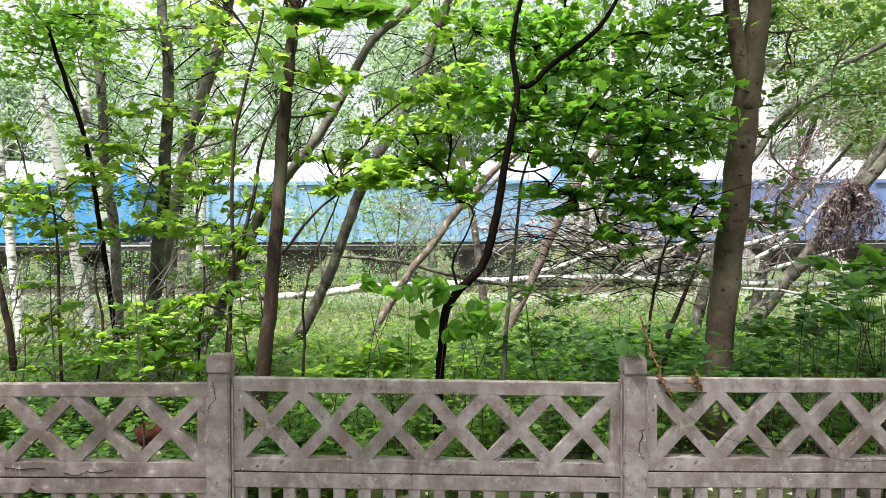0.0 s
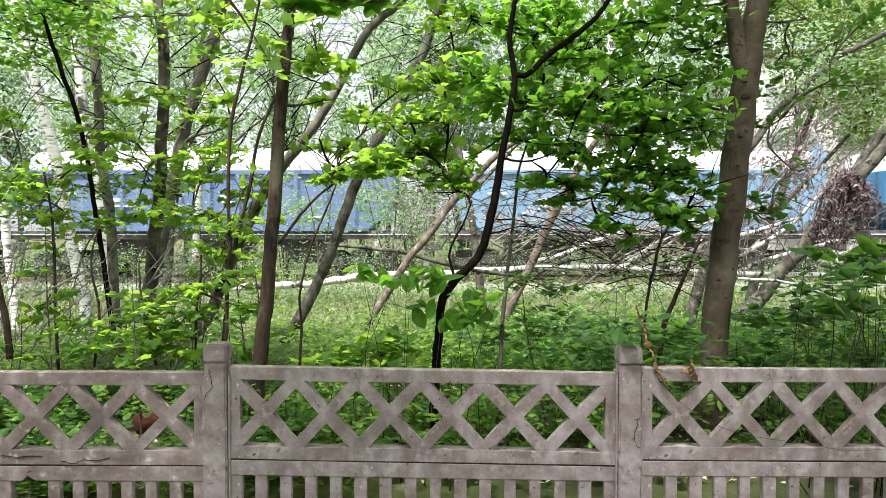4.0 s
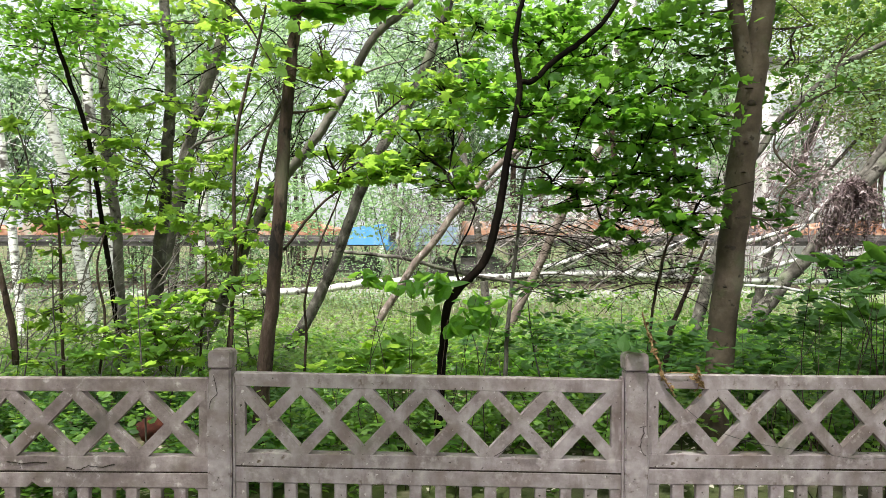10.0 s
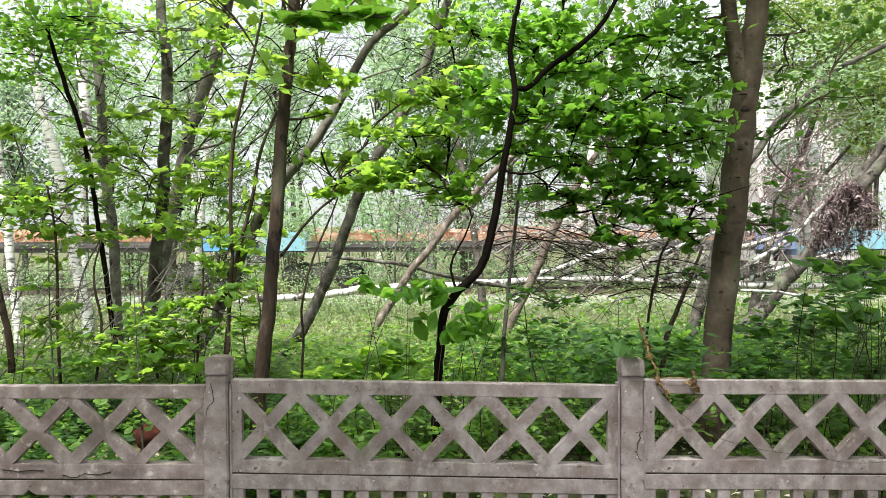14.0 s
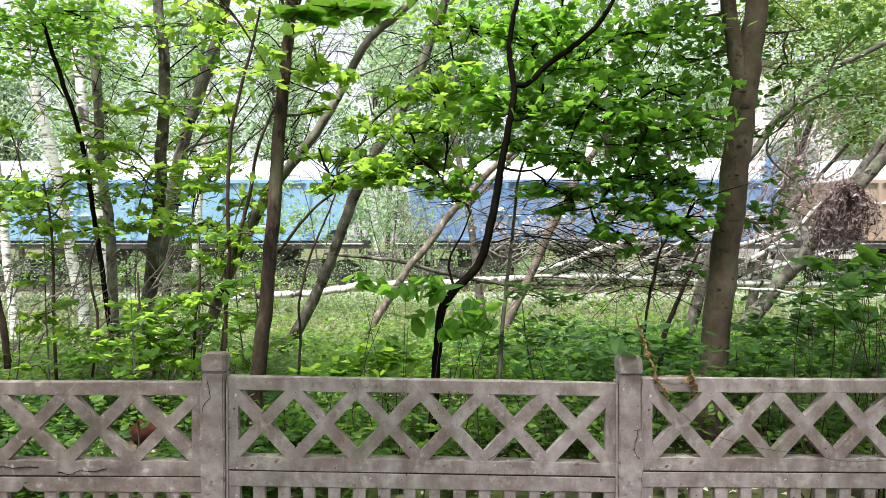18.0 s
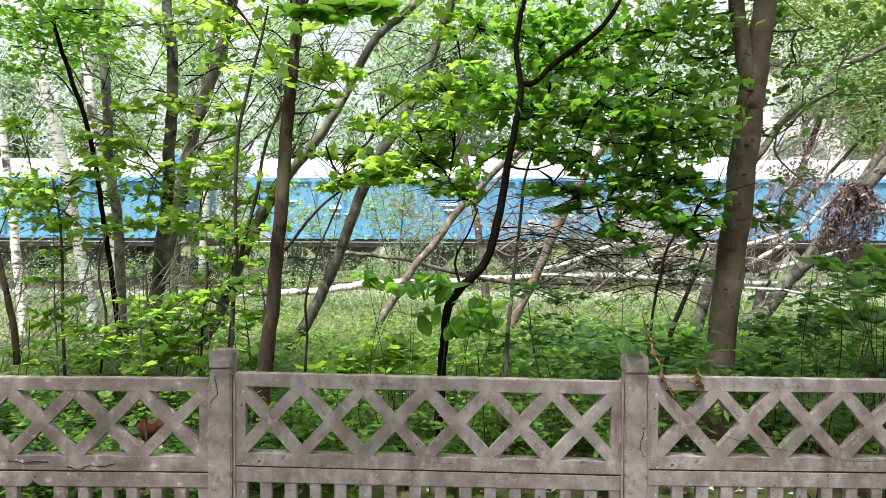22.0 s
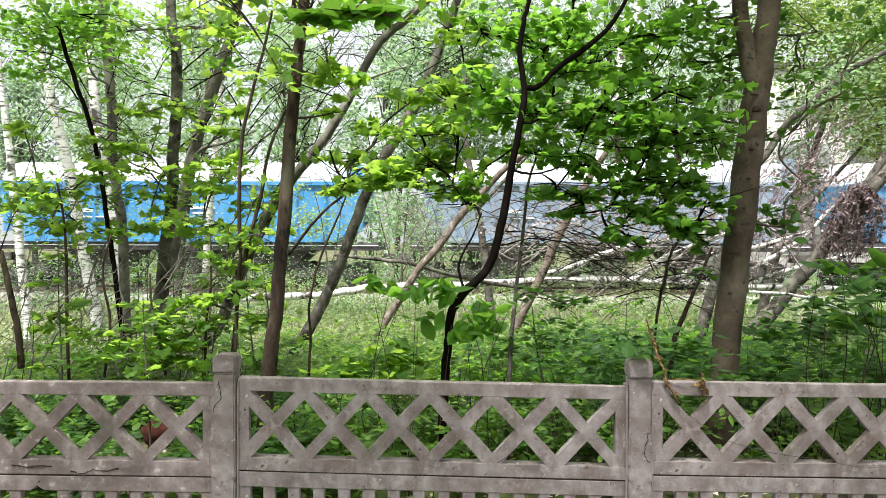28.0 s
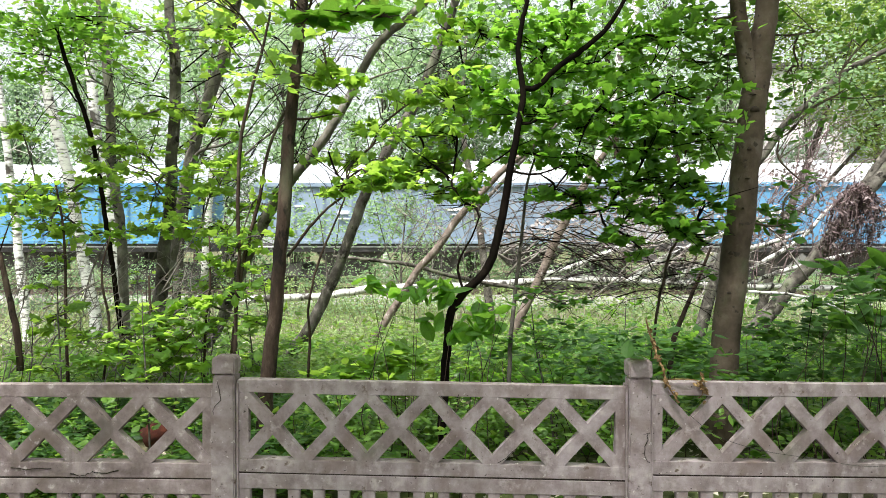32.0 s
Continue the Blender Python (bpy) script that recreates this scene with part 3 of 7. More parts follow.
def post_cap(h):
    """The block on top of a post, with rounded shoulders, a little wider than the shaft."""
    bm = bmesh.new()
    w, z0 = 0.059, h - 0.088
    o = [(-w + 0.004, z0), (w - 0.004, z0), (w, z0 + 0.012)]
    o += [(w - 0.022 + 0.022 * math.cos(a), h - 0.022 + 0.022 * math.sin(a)) for a in np.linspace(0, math.pi / 2, 5)]
    o += [(-w + 0.026 - 0.026 * math.cos(a), h - 0.026 + 0.026 * math.sin(a)) for a in np.linspace(math.pi / 2, 0, 5)]
    o.append((-w, z0 + 0.012))
    prism(bm, o, -0.052, 0.05)
    bmesh.ops.bevel(bm, geom=[e for e in bm.edges if abs(e.verts[0].co.y - e.verts[1].co.y) < 0.001], offset=0.007, segments=2, affect="EDGES")
    for v in bm.verts:
        v.co += Vector((noise.noise(v.co * 15), noise.noise(v.co * 17), noise.noise(v.co * 13) * 0.6)) * 0.004
    return bm


def make_fence():
    fence = tagged(new("concrete_fence"), "weathered grey-brown precast concrete fence with lattice panels", "fence")
    fence.location = (0, 3.42, 0)
    posts = [(-5.222, 1.05), (-3.182, 1.05), (-1.154, 1.064), (0.916, 1.052), (2.957, 1.06), (4.997, 1.05)]
    tops = [(0.927, 0), (0.924, -0.01), (0.920, -0.004), (0.946, -0.033), (0.938, -0.012), (0.924, 0.01), (0.934, 0)]
    heights = [(0.47, 0.076), (0.47, 0.076), (0.466, 0.066), (0.462, 0.068), (0.466, 0.07)]
    PHASE = [(0.05, 0.305), (-0.1265, 0.335), (0.0185, 0.315), (0.041, 0.3085), (0.03, 0.306)]
    for i, (x, h) in enumerate(posts):
        p = part("post", fence_post(h, i == 2), CONCRETE, fence)
        p.location = (x, 0.0, 0)
        part("cap", post_cap(h), CONCRETE, p, "rounded concrete cap")
    for i, (a, b) in enumerate(zip(posts, posts[1:])):
        x0, w = a[0] + 0.062, b[0] - a[0] - 0.124
        top, sag = tops[i + 1]
        p = part("lattice_panel", lattice_panel(w, *heights[i], sag, *PHASE[i]), OLD_CONCRETE if i == 1 else CONCRETE, fence)
        h = heights[i][0]
        p.location = (x0, -0.02, top - h)
        q = part("slotted_panel", slotted_panel(w, 0.50, sag, (8,) if i == 1 else ()), OLD_CONCRETE if i == 1 else CONCRETE, fence)
        q.location = (x0, -0.018, top - h - 0.508)
        j = slab(0, w, 0.004, 0.04, -0.009, 0.003)
        for v in j.verts:
            v.co.z += sag * v.co.x / w
        part("joint", j, SCAR, fence, "dark open joint").location = (x0, -0.018, top - h)
        for x in (x0 - 0.003, x0 + w - 0.006):
            s = part("jamb", slab(0, 0.009, -0.028, 0.03, -0.1, top - 0.02), CONCRETE, fence)
            s.location = (x, 0, 0)


make_fence()


# ---- the train ----
PITCH, LONG_PITCH, FLAT_PITCH, SPEED = 14.80, 17.84, 19.28, 13.34


def bogie(parent, x):
    b = part("bogie", slab(-1.25, 1.25, -1.1, -0.98, 0.42, 0.72, 0.02), STEEL, parent)
    b.location = (x, 0, 0)
    part("bolster", slab(-0.3, 0.3, -1.2, 1.2, 0.5, 0.95, 0.02), STEEL, b)
    for dx in (-0.925, 0.925):
        bm = bmesh.new()
        for y in (-0.82, 0.70):
            r = bmesh.ops.create_cone(bm, cap_ends=True, segments=20, radius1=0.475, radius2=0.475, depth=0.13)
            bmesh.ops.rotate(bm, verts=r["verts"], matrix=Matrix.Rotation(radians(90), 3, "X"))
            bmesh.ops.translate(bm, verts=r["verts"], vec=(dx, y, 0.475))
        r = bmesh.ops.create_cone(bm, cap_ends=True, segments=8, radius1=0.08, radius2=0.08, depth=1.9)
        bmesh.ops.rotate(bm, verts=r["verts"], matrix=Matrix.Rotation(radians(90), 3, "X"))
        bmesh.ops.translate(bm, verts=r["verts"], vec=(dx, 0, 0.475))
        part("wheelset", bm, STEEL, b)


def underframe(parent, half, label="grey solebar"):
    dark = label.startswith("black")
    part("solebar", slab(-half, half, -1.45, 1.45, 1.36, 1.66, 0.015), STEEL if dark else SOLEBAR, parent, label)
    part("walkway_rail", slab(-half, half, -1.50, -1.452, 1.515, 1.545), SOLEBAR if dark else MARK, parent, "pale edge strip")
    for s in (-1, 1):
        part("coupler", slab(min(s * half, s * (half + 0.55)), max(s * half, s * (half + 0.55)), -0.15, 0.15, 0.95, 1.25, 0.03), STEEL, parent)
        bogie(parent, s * (half - 1.75))


def arch(bm, x0, x1):
    prof = [(1.55 * math.cos(a), 3.72 + 0.82 * math.sin(a) ** 0.85) for a in np.linspace(0, math.pi, 15)]
    ends = []
    for x in (x0, x1):
        ends.append([bm.verts.new((x, y, z)) for y, z in prof])
    for k in range(len(prof) - 1):
        bm.faces.new((ends[0][k], ends[0][k + 1], ends[1][k + 1], ends[1][k]))
    bm.faces.new(ends[0][::-1])
    bm.faces.new(ends[1])


def hopper_wagon(pitch):
    w = new("hopper_wagon")
    half = pitch / 2 - 1.05
    underframe(w, half + 0.5)
    bm = bmesh.new()
    lo, hi, m = 1.67, 3.72, 0.9
    o = [(-half + m, lo), (half - m, lo), (half, 2.6), (half, hi), (-half, hi), (-half, 2.6)]
    prism(bm, o, -1.5, 1.5)
    part("body", bm, PAINT, w)
    for i in range(13):
        x = -half + 0.35 + i * (2 * half - 0.7) / 12
        part("rib", slab(x - 0.07, x + 0.07, -1.60, -1.498, 1.72 if 0 < i < 12 else 2.5, 3.6, 0.012), PAINT, w)
    part("top_chord", slab(-half, half, -1.585, -1.497, 3.60, 3.74, 0.012), PAINT, w)
    part("bottom_chord", slab(-half + m, half - m, -1.57, -1.499, 1.64, 1.76, 0.012), PAINT, w)
    bm = bmesh.new()
    arch(bm, -half + 0.15, half - 0.15)
    smooth(part("roof", bm, ROOF, w, "pale rounded roof"))
    for i in range(4):
        x = -4.4 + i * 2.95
        part("hatch", slab(x - 0.4, x + 0.4, -0.4, 0.4, 4.5, 4.62, 0.03), ROOF, w)
    for s in (1, -1):
        bm = bmesh.new()
        c = s * (half - 0.28)
        prism(bm, [(c - 0.27, 2.0), (c + 0.27, 2.0), (c + 0.27, 3.9), (c + 0.2, 4.36), (c + 0.04, 4.58), (c - 0.10, 4.5), (c - 0.27, 4.2)], -1.62, -1.5) if s > 0 else prism(bm, [(c - 0.1, 2.0), (c + 0.1, 2.0), (c + 0.1, 3.75), (c - 0.1, 3.75)], -1.6, -1.5)
        part("end_frame", bm, PAINT, w)
        bm = bmesh.new()
        for z in np.arange(1.75, 3.6, 0.32):
            box(bm, s * (half + 0.45) - 0.2, s * (half + 0.45) + 0.2, -1.42, -1.39, z, z + 0.03)
        for dx in (-0.2, 0.2):
            box(bm, s * (half + 0.45) + dx - 0.015, s * (half + 0.45) + dx + 0.015, -1.425, -1.385, 1.5, 3.7)
        part("ladder", bm, STEEL, w)
    for x in (-3.2, 0, 3.2):
        bm = bmesh.new()
        prism(bm, [(x - 0.3, 0.5), (x + 0.3, 0.5), (x + 1.2, 1.37), (x - 1.2, 1.37)], -0.9, 0.9)
        part("chute", bm, STEEL, w)
    bm = bmesh.new()
    r = bmesh.ops.create_cone(bm, cap_ends=True, segments=24, radius1=0.27, radius2=0.27, depth=0.01)
    bmesh.ops.rotate(bm, verts=r["verts"], matrix=Matrix.Rotation(radians(90), 3, "X"))
    bmesh.ops.translate(bm, verts=r["verts"], vec=(half - 1.95, -1.572, 2.90))
    part("emblem", bm, MARK, w, "round white emblem")
    for x, z, a, b in ((0.75, 2.78, 0.42, 0.09), (0.75, 2.62, 0.3, 0.05), (-3.2, 2.66, 0.26, 0.12), (-3.0, 2.48, 0.45, 0.05), (-4.9, 2.9, 0.3, 0.07), (3.6, 2.1, 0.25, 0.06)):
        part("marking", slab(x - a, x + a, -1.573, -1.5, z, z + b), MARK, w, "white marking bars")
    return w


def flat_wagon():
    w = new("flat_wagon")
    half = 9.1
    underframe(w, half, "black solebar")
    part("deck", slab(-half, half, -1.42, 1.42, 1.66, 1.73), STEEL, w)
    rng = np.random.default_rng(5)
    x = -half + 1.5
    while x < half - 1.6:
        l = rng.uniform(0.8, 1.25)
        h = 0.34 + rng.uniform(-0.12, 0.2)
        bm = slab(x, x + l - 0.035, -1.40, -1.34, 1.73, 1.73 + h, 0.01)
        part("side_board", bm, RUST, w, "rusty orange steel board")
        x += l
    bm = bmesh.new()
    rows = [[bm.verts.new((xx, y, 1.74 + 0.35 * (1 - (y / 1.3) ** 2) * (0.6 + 0.9 * noise.noise((xx * 0.6, y, 0))) + 0.12)) for y in np.linspace(-1.3, 1.3, 9)] for xx in np.linspace(-half + 1.6, half - 1.7, 40)]
    for a, b in zip(rows, rows[1:]):
        for k in range(8):
            bm.faces.new((a[k], b[k], b[k + 1], a[k + 1]))
    smooth(part("scrap_load", bm, RUST, w, "rusty brown scrap load"))
    for s in (-1, 1):
        bm = bmesh.new()
        c = s * (half - 0.65)
        prism(bm, [(c - 0.7, 1.40), (c + 0.7, 1.40), (c + 0.7, 2.0), (c + 0.45 * s + 0.1, 2.12), (c - 0.7, 1.98)], -1.53, -1.36)
        part("end_wall", bm, PAINT, w, "blue painted end wall")
        part("buffer_beam", slab(s * half - 0.09, s * half + 0.09, -1.45, 1.45, 1.2, 1.5, 0.02), PAINT, w)
    return w


def paint_wagon(w, colour):
    for o in w.children_recursive:
        o.color = (*colour, 1)


# SKY and CYAN are lightened: a whitening glare is mixed into the paint colour
BLUE, STEEL_BLUE, SKY, CYAN = (0.038, 0.215, 0.45), (0.095, 0.195, 0.38), (0.165, 0.310, 0.47), (0.080, 0.260, 0.45)
DULL, GREY, PALE, BROWN = (0.105, 0.160, 0.31), (0.170, 0.25, 0.36), (0.185, 0.25, 0.335), (0.28, 0.20, 0.15)
BRIGHT, TEAL = (0.065, 0.27, 0.58), (0.19, 0.38, 0.46)
WORDS = {BRIGHT: "bright blue", TEAL: "pale teal", BLUE: "blue", STEEL_BLUE: "violet-blue", SKY: "sky-blue", CYAN: "cyan-blue", DULL: "dull violet-blue", GREY: "light grey-blue", PALE: "pale grey-blue dusty", BROWN: "rust-brown"}
# colour by colour from the front of the train, with the moment at which each one's front passes the same spot
HOPPERS_FRONT = [DULL, DULL, DULL, SKY, BLUE, BLUE, SKY, DULL, BLUE, GREY, SKY]
HOPPERS_REAR = [BROWN, STEEL_BLUE, SKY, DULL, CYAN, CYAN, CYAN, SKY, CYAN, BLUE, PALE, BLUE, SKY, CYAN, PALE, CYAN, SKY]
FLAT_ENDS = [(STEEL_BLUE, PALE), (BRIGHT, TEAL), (BRIGHT, TEAL), (DULL, TEAL), (BRIGHT, PALE)]     # front and rear end of each flat wagon
SLACK = [-0.55, 0, 0, 0.65, 0]                                                        # play in the couplings ahead of them
SPOT = -6.70
EMBLEMS = {5: 0.0, 8: -0.65, 22: -7.85, 28: 1.0}      # the wagons that wear a round emblem, and how far it is shifted
WAGONS = []


def make_train():
    hop, longer, flat = hopper_wagon(PITCH), hopper_wagon(LONG_PITCH), flat_wagon()
    plan = []
    t = 6.88 - PITCH / SPEED * (len(HOPPERS_FRONT) - 1)
    row = [(hop, PITCH, c) for c in HOPPERS_FRONT[:-1]] + [(longer, LONG_PITCH, HOPPERS_FRONT[-1])]
    row += [(flat, FLAT_PITCH, c[0]) for c in FLAT_ENDS] + [(hop, PITCH, c) for c in HOPPERS_REAR]
    slack, ends = iter(SLACK), iter(FLAT_ENDS)
    for src, pitch, c in row:
        if src is flat:
            t += next(slack) / SPEED
        plan.append((src, t, pitch, c))
        t += pitch / SPEED
    used = set()
    for src, t, pitch, c in plan:
        w = src if src not in used else copy_thing(src, pose(0, 0, 0))
        used.add(src)
        paint_wagon(w, c)
        if src is flat:
            rear = next(ends)[1]
            for o in w.children:
                if o.name.startswith(("end_wall", "buffer_beam")) and o.bound_box[0][0] < 0:
                    o.color = (*rear, 1)
            tagged(w, f"low flat wagon with rusty orange boards and {WORDS[c]} front end", "railway wagon", "wagons of the train")
        else:
            tagged(w, f"{WORDS[c]} covered hopper wagon with pale roof on rails", "railway wagon", "wagons of the train")
        for o in [c for c in w.children if c.name.startswith("emblem")]:
            if len(WAGONS) in EMBLEMS:
                o.location.x += EMBLEMS[len(WAGONS)]
            elif w is not src:
                bpy.data.objects.remove(o)
        if len(WAGONS) == 19:
            patch = part("side_panel", slab(-4.3, -1.4, -1.52, -1.497, 2.65, 3.58), PAINT, w, "repainted bright blue panel")
            patch.color = (0.03, 0.26, 0.62, 1)
        WAGONS.append((w, t, pitch))


make_train()


def motions():
    """The train runs by at a steady speed from left to right."""
    for w, t0, pitch in WAGONS:
        walk(w, [(t, pose(SPOT + SPEED * (t - t0) - pitch / 2, TRACK_Y, RAIL_TOP)) for t in (0.0, 8.0, 16.0, 24.0, 32.0)])


# ---- trees and shrubs behind the fence ----
# slender dark trunk and the leaning tree crossing behind it
tree("maple_tree", "slender dark brown maple trunk rising behind the fence",
     [[(-1.422, 5, 0.016, 0.061), (-1.381, 5, 0.602, 0.059), (-1.333, 5, 0.977, 0.055), (-1.289, 5, 1.475, 0.052), (-1.249, 5, 1.93, 0.052), (-1.229, 5.05, 2.433, 0.049), (-1.184, 5.1, 3.026, 0.045), (-1.14, 5.1, 3.401, 0.044), (-1.104, 5.2, 4.029, 0.039), (-1.055, 5.3, 5.231, 0.026)],
      [(-1.227, 5.0, 1.537, 0.012), (-1.083, 4.95, 1.709, 0.011), (-0.91, 4.9, 1.883, 0.009), (-0.708, 4.9, 2.033, 0.008), (-0.538, 4.9, 2.154, 0.006), (-0.283, 4.9, 2.276, 0.004)]],
     [(-0.924, 4.8, 2.983, 0.199, 0.139, 0.239, 22), (-0.864, 4.9, 2.771, 0.183, 0.128, 0.162, 30), (-1.267, 4.9, 2.851, 0.244, 0.17, 0.203, 24), (-0.637, 4.7, 2.144, 0.273, 0.191, 0.086, 20), (-0.832, 4.7, 1.989, 0.136, 0.095, 0.062, 22), (-0.52, 4.7, 2.067, 0.234, 0.164, 0.093, 20),
      (-1.04, 4.8, 3.531, 0.875, 0.612, 0.239, 90), (-1.79, 4.8, 3.492, 0.636, 0.445, 0.239, 70), (-0.331, 4.8, 3.531, 0.636, 0.445, 0.239, 70),
      (-0.906, 5.20, 2.900, 0.206, 0.165, 0.069, 50), (-0.295, 5.20, 2.728, 0.258, 0.206, 0.060, 60), (-0.745, 5.10, 2.252, 0.253, 0.202, 0.059, 60), (-0.788, 5.00, 2.070, 0.198, 0.159, 0.050, 44), (-0.433, 5.00, 2.157, 0.231, 0.185, 0.058, 60), (-0.169, 4.90, 2.199, 0.243, 0.194, 0.057, 60), (0.021, 4.90, 1.984, 0.243, 0.194, 0.057, 50), (-0.984, 5.30, 2.627, 0.158, 0.126, 0.053, 30), (-0.579, 5.20, 2.501, 0.215, 0.172, 0.056, 46), (-1.457, 5.60, 2.036, 0.139, 0.111, 0.046, 20)],
     BARK_DARK, LEAF_BRIGHT, "maple", 0.088, 0.85, 10, 0.05, 120, seed=11)
tree("leaning_maple", "leaning grey-brown tree crossing behind a darker trunk",
     [[(-2.611, 7, 0.545, 0.065), (-2.4, 6.9, 0.79, 0.061), (-2.09, 6.6, 1.32, 0.056), (-1.741, 6.3, 1.881, 0.052), (-1.472, 6.1, 2.19, 0.046), (-1.179, 6, 2.507, 0.041), (-0.95, 6, 2.881, 0.038), (-0.771, 6, 3.226, 0.036), (-0.632, 6, 3.432, 0.036), (-0.39, 6, 3.628, 0.034), (-0.168, 6, 3.863, 0.032), (0.177, 6, 4.448, 0.026)],
      [(-0.96, 6, 2.857, 0.013), (-0.829, 5.95, 3.008, 0.011), (-0.612, 5.9, 3.093, 0.008), (-0.36, 5.9, 3.16, 0.006)]],
     [(-0.808, 6, 3.96, 0.596, 0.417, 0.248, 120), (-0.118, 6, 4.107, 0.696, 0.487, 0.298, 120)], BARK_ASH, LEAF_MAPLE, "maple", 0.11, 0.6, 9, 0.06, 0, seed=12)
# big tan trunk with its twin top
tree("alder_tree", "thick tan-grey trunk with dark scars and forked top",
     [[(1.855, 4.9, 0.048, 0.098), (1.945, 4.9, 1.031, 0.098), (2.031, 4.9, 1.803, 0.098), (2.117, 4.9, 2.57, 0.094), (2.159, 4.9, 2.851, 0.087), (2.204, 4.9, 3.212, 0.079), (2.275, 4.9, 3.77, 0.07), (2.348, 4.9, 4.485, 0.052)],
      [(2.117, 4.89, 2.608, 0.045), (2.07, 4.87, 2.843, 0.056), (2.027, 4.86, 3.119, 0.055), (1.989, 4.86, 3.397, 0.052), (1.909, 4.8, 4.271, 0.034)]],
     [(1.995, 5.2, 3.012, 0.215, 0.151, 0.345, 170), (2.359, 5.3, 3.255, 0.263, 0.184, 0.307, 40), (2.585, 5.4, 2.932, 0.179, 0.125, 0.268, 27), (2.498, 5.3, 2.429, 0.154, 0.108, 0.22, 22), (3.459, 5.6, 3.393, 0.255, 0.179, 0.186, 27), (2.645, 5.3, 2.995, 0.263, 0.184, 0.307, 27), (1.787, 5.1, 3.277, 0.253, 0.177, 0.211, 70), (2.721, 5.2, 3.224, 0.521, 0.365, 0.284, 48), (3.009, 5.4, 2.8, 0.443, 0.31, 0.246, 52), (2.65, 5.3, 2.56, 0.241, 0.169, 0.193, 16), (1.836, 4.8, 3.57, 0.875, 0.612, 0.394, 230), (2.743, 4.8, 3.492, 0.7, 0.49, 0.394, 162), (2.546, 5, 2.054, 0.228, 0.159, 0.228, 24), (2.384, 5, 1.765, 0.207, 0.145, 0.207, 75),
      # out-of-view sprays added overhead to shade the central maple
      (0.4, 3.4, 5.3, 0.9, 0.8, 0.5, 240), (1.3, 3.3, 5.6, 0.9, 0.8, 0.5, 640), (2.2, 3.6, 5.3, 0.9, 0.8, 0.5, 640), (1.0, 4.2, 6.2, 1.0, 0.8, 0.5, 420), (2.6, 4.4, 6.2, 1.0, 0.9, 0.5, 420), (3.2, 3.8, 5.6, 0.9, 0.8, 0.5, 420),
      (0.643, 5.35, 3.079, 0.26, 0.18, 0.10, 42), (0.974, 5.47, 3.021, 0.26, 0.18, 0.10, 42), (1.342, 5.59, 2.913, 0.26, 0.18, 0.10, 42), (1.725, 5.71, 2.823, 0.26, 0.18, 0.10, 42), (1.948, 5.35, 2.592, 0.26, 0.18, 0.10, 42), (0.793, 5.47, 2.705, 0.26, 0.18, 0.10, 42), (1.180, 5.59, 2.567, 0.26, 0.18, 0.10, 42), (1.560, 5.71, 2.445, 0.26, 0.18, 0.10, 42), (1.793, 5.35, 2.305, 0.26, 0.18, 0.10, 42), (2.127, 5.47, 2.388, 0.26, 0.18, 0.10, 42), (0.995, 5.59, 3.306, 0.26, 0.18, 0.10, 42), (1.536, 5.71, 3.271, 0.26, 0.18, 0.10, 42), (1.793, 5.35, 3.057, 0.26, 0.18, 0.10, 42), (2.104, 5.47, 2.931, 0.26, 0.18, 0.10, 42), (1.365, 5.59, 2.220, 0.26, 0.18, 0.10, 42)],
     BARK_TAN, LEAF_DARK, "oval", 0.075, 0.7, 14, 0.035, 100, seed=13)
def scars(base_name, spots, label="dark bark scar"):
    """Dark healed branch scars proud of a trunk: (x, y, z, half width, half height)."""
    tree_ob = bpy.data.objects[base_name]
    for x, y, z, a, b in spots:
        bm = bmesh.new()
        bmesh.ops.create_uvsphere(bm, u_segments=10, v_segments=6, radius=1.0)
        for v in bm.verts:
            v.co = Vector((v.co.x * a, v.co.y * 0.012, v.co.z * b - 0.5 * b * v.co.x ** 2)) * (1 + 0.2 * noise.noise(v.co * 3))
        o = smooth(part("scar", bm, SCAR, tree_ob, label))
        o.location = Vector((x, y, z)) - tree_ob.location


scars("alder_tree", [(*(2.098, 4.81, 2.568), 0.034, 0.022), (*(2.081, 4.81, 2.671), 0.03, 0.006), (*(2.057, 4.8, 2.29), 0.018, 0.013), (*(2.043, 4.8, 2.084), 0.016, 0.006), (*(2.013, 4.8, 1.878), 0.008, 0.008),
                     (*(1.998, 4.8, 1.767), 0.012, 0.005), (*(1.928, 4.79, 1.561), 0.02, 0.012), (*(1.915, 4.79, 1.283), 0.014, 0.01), (*(1.888, 4.79, 0.724), 0.03, 0.006)])

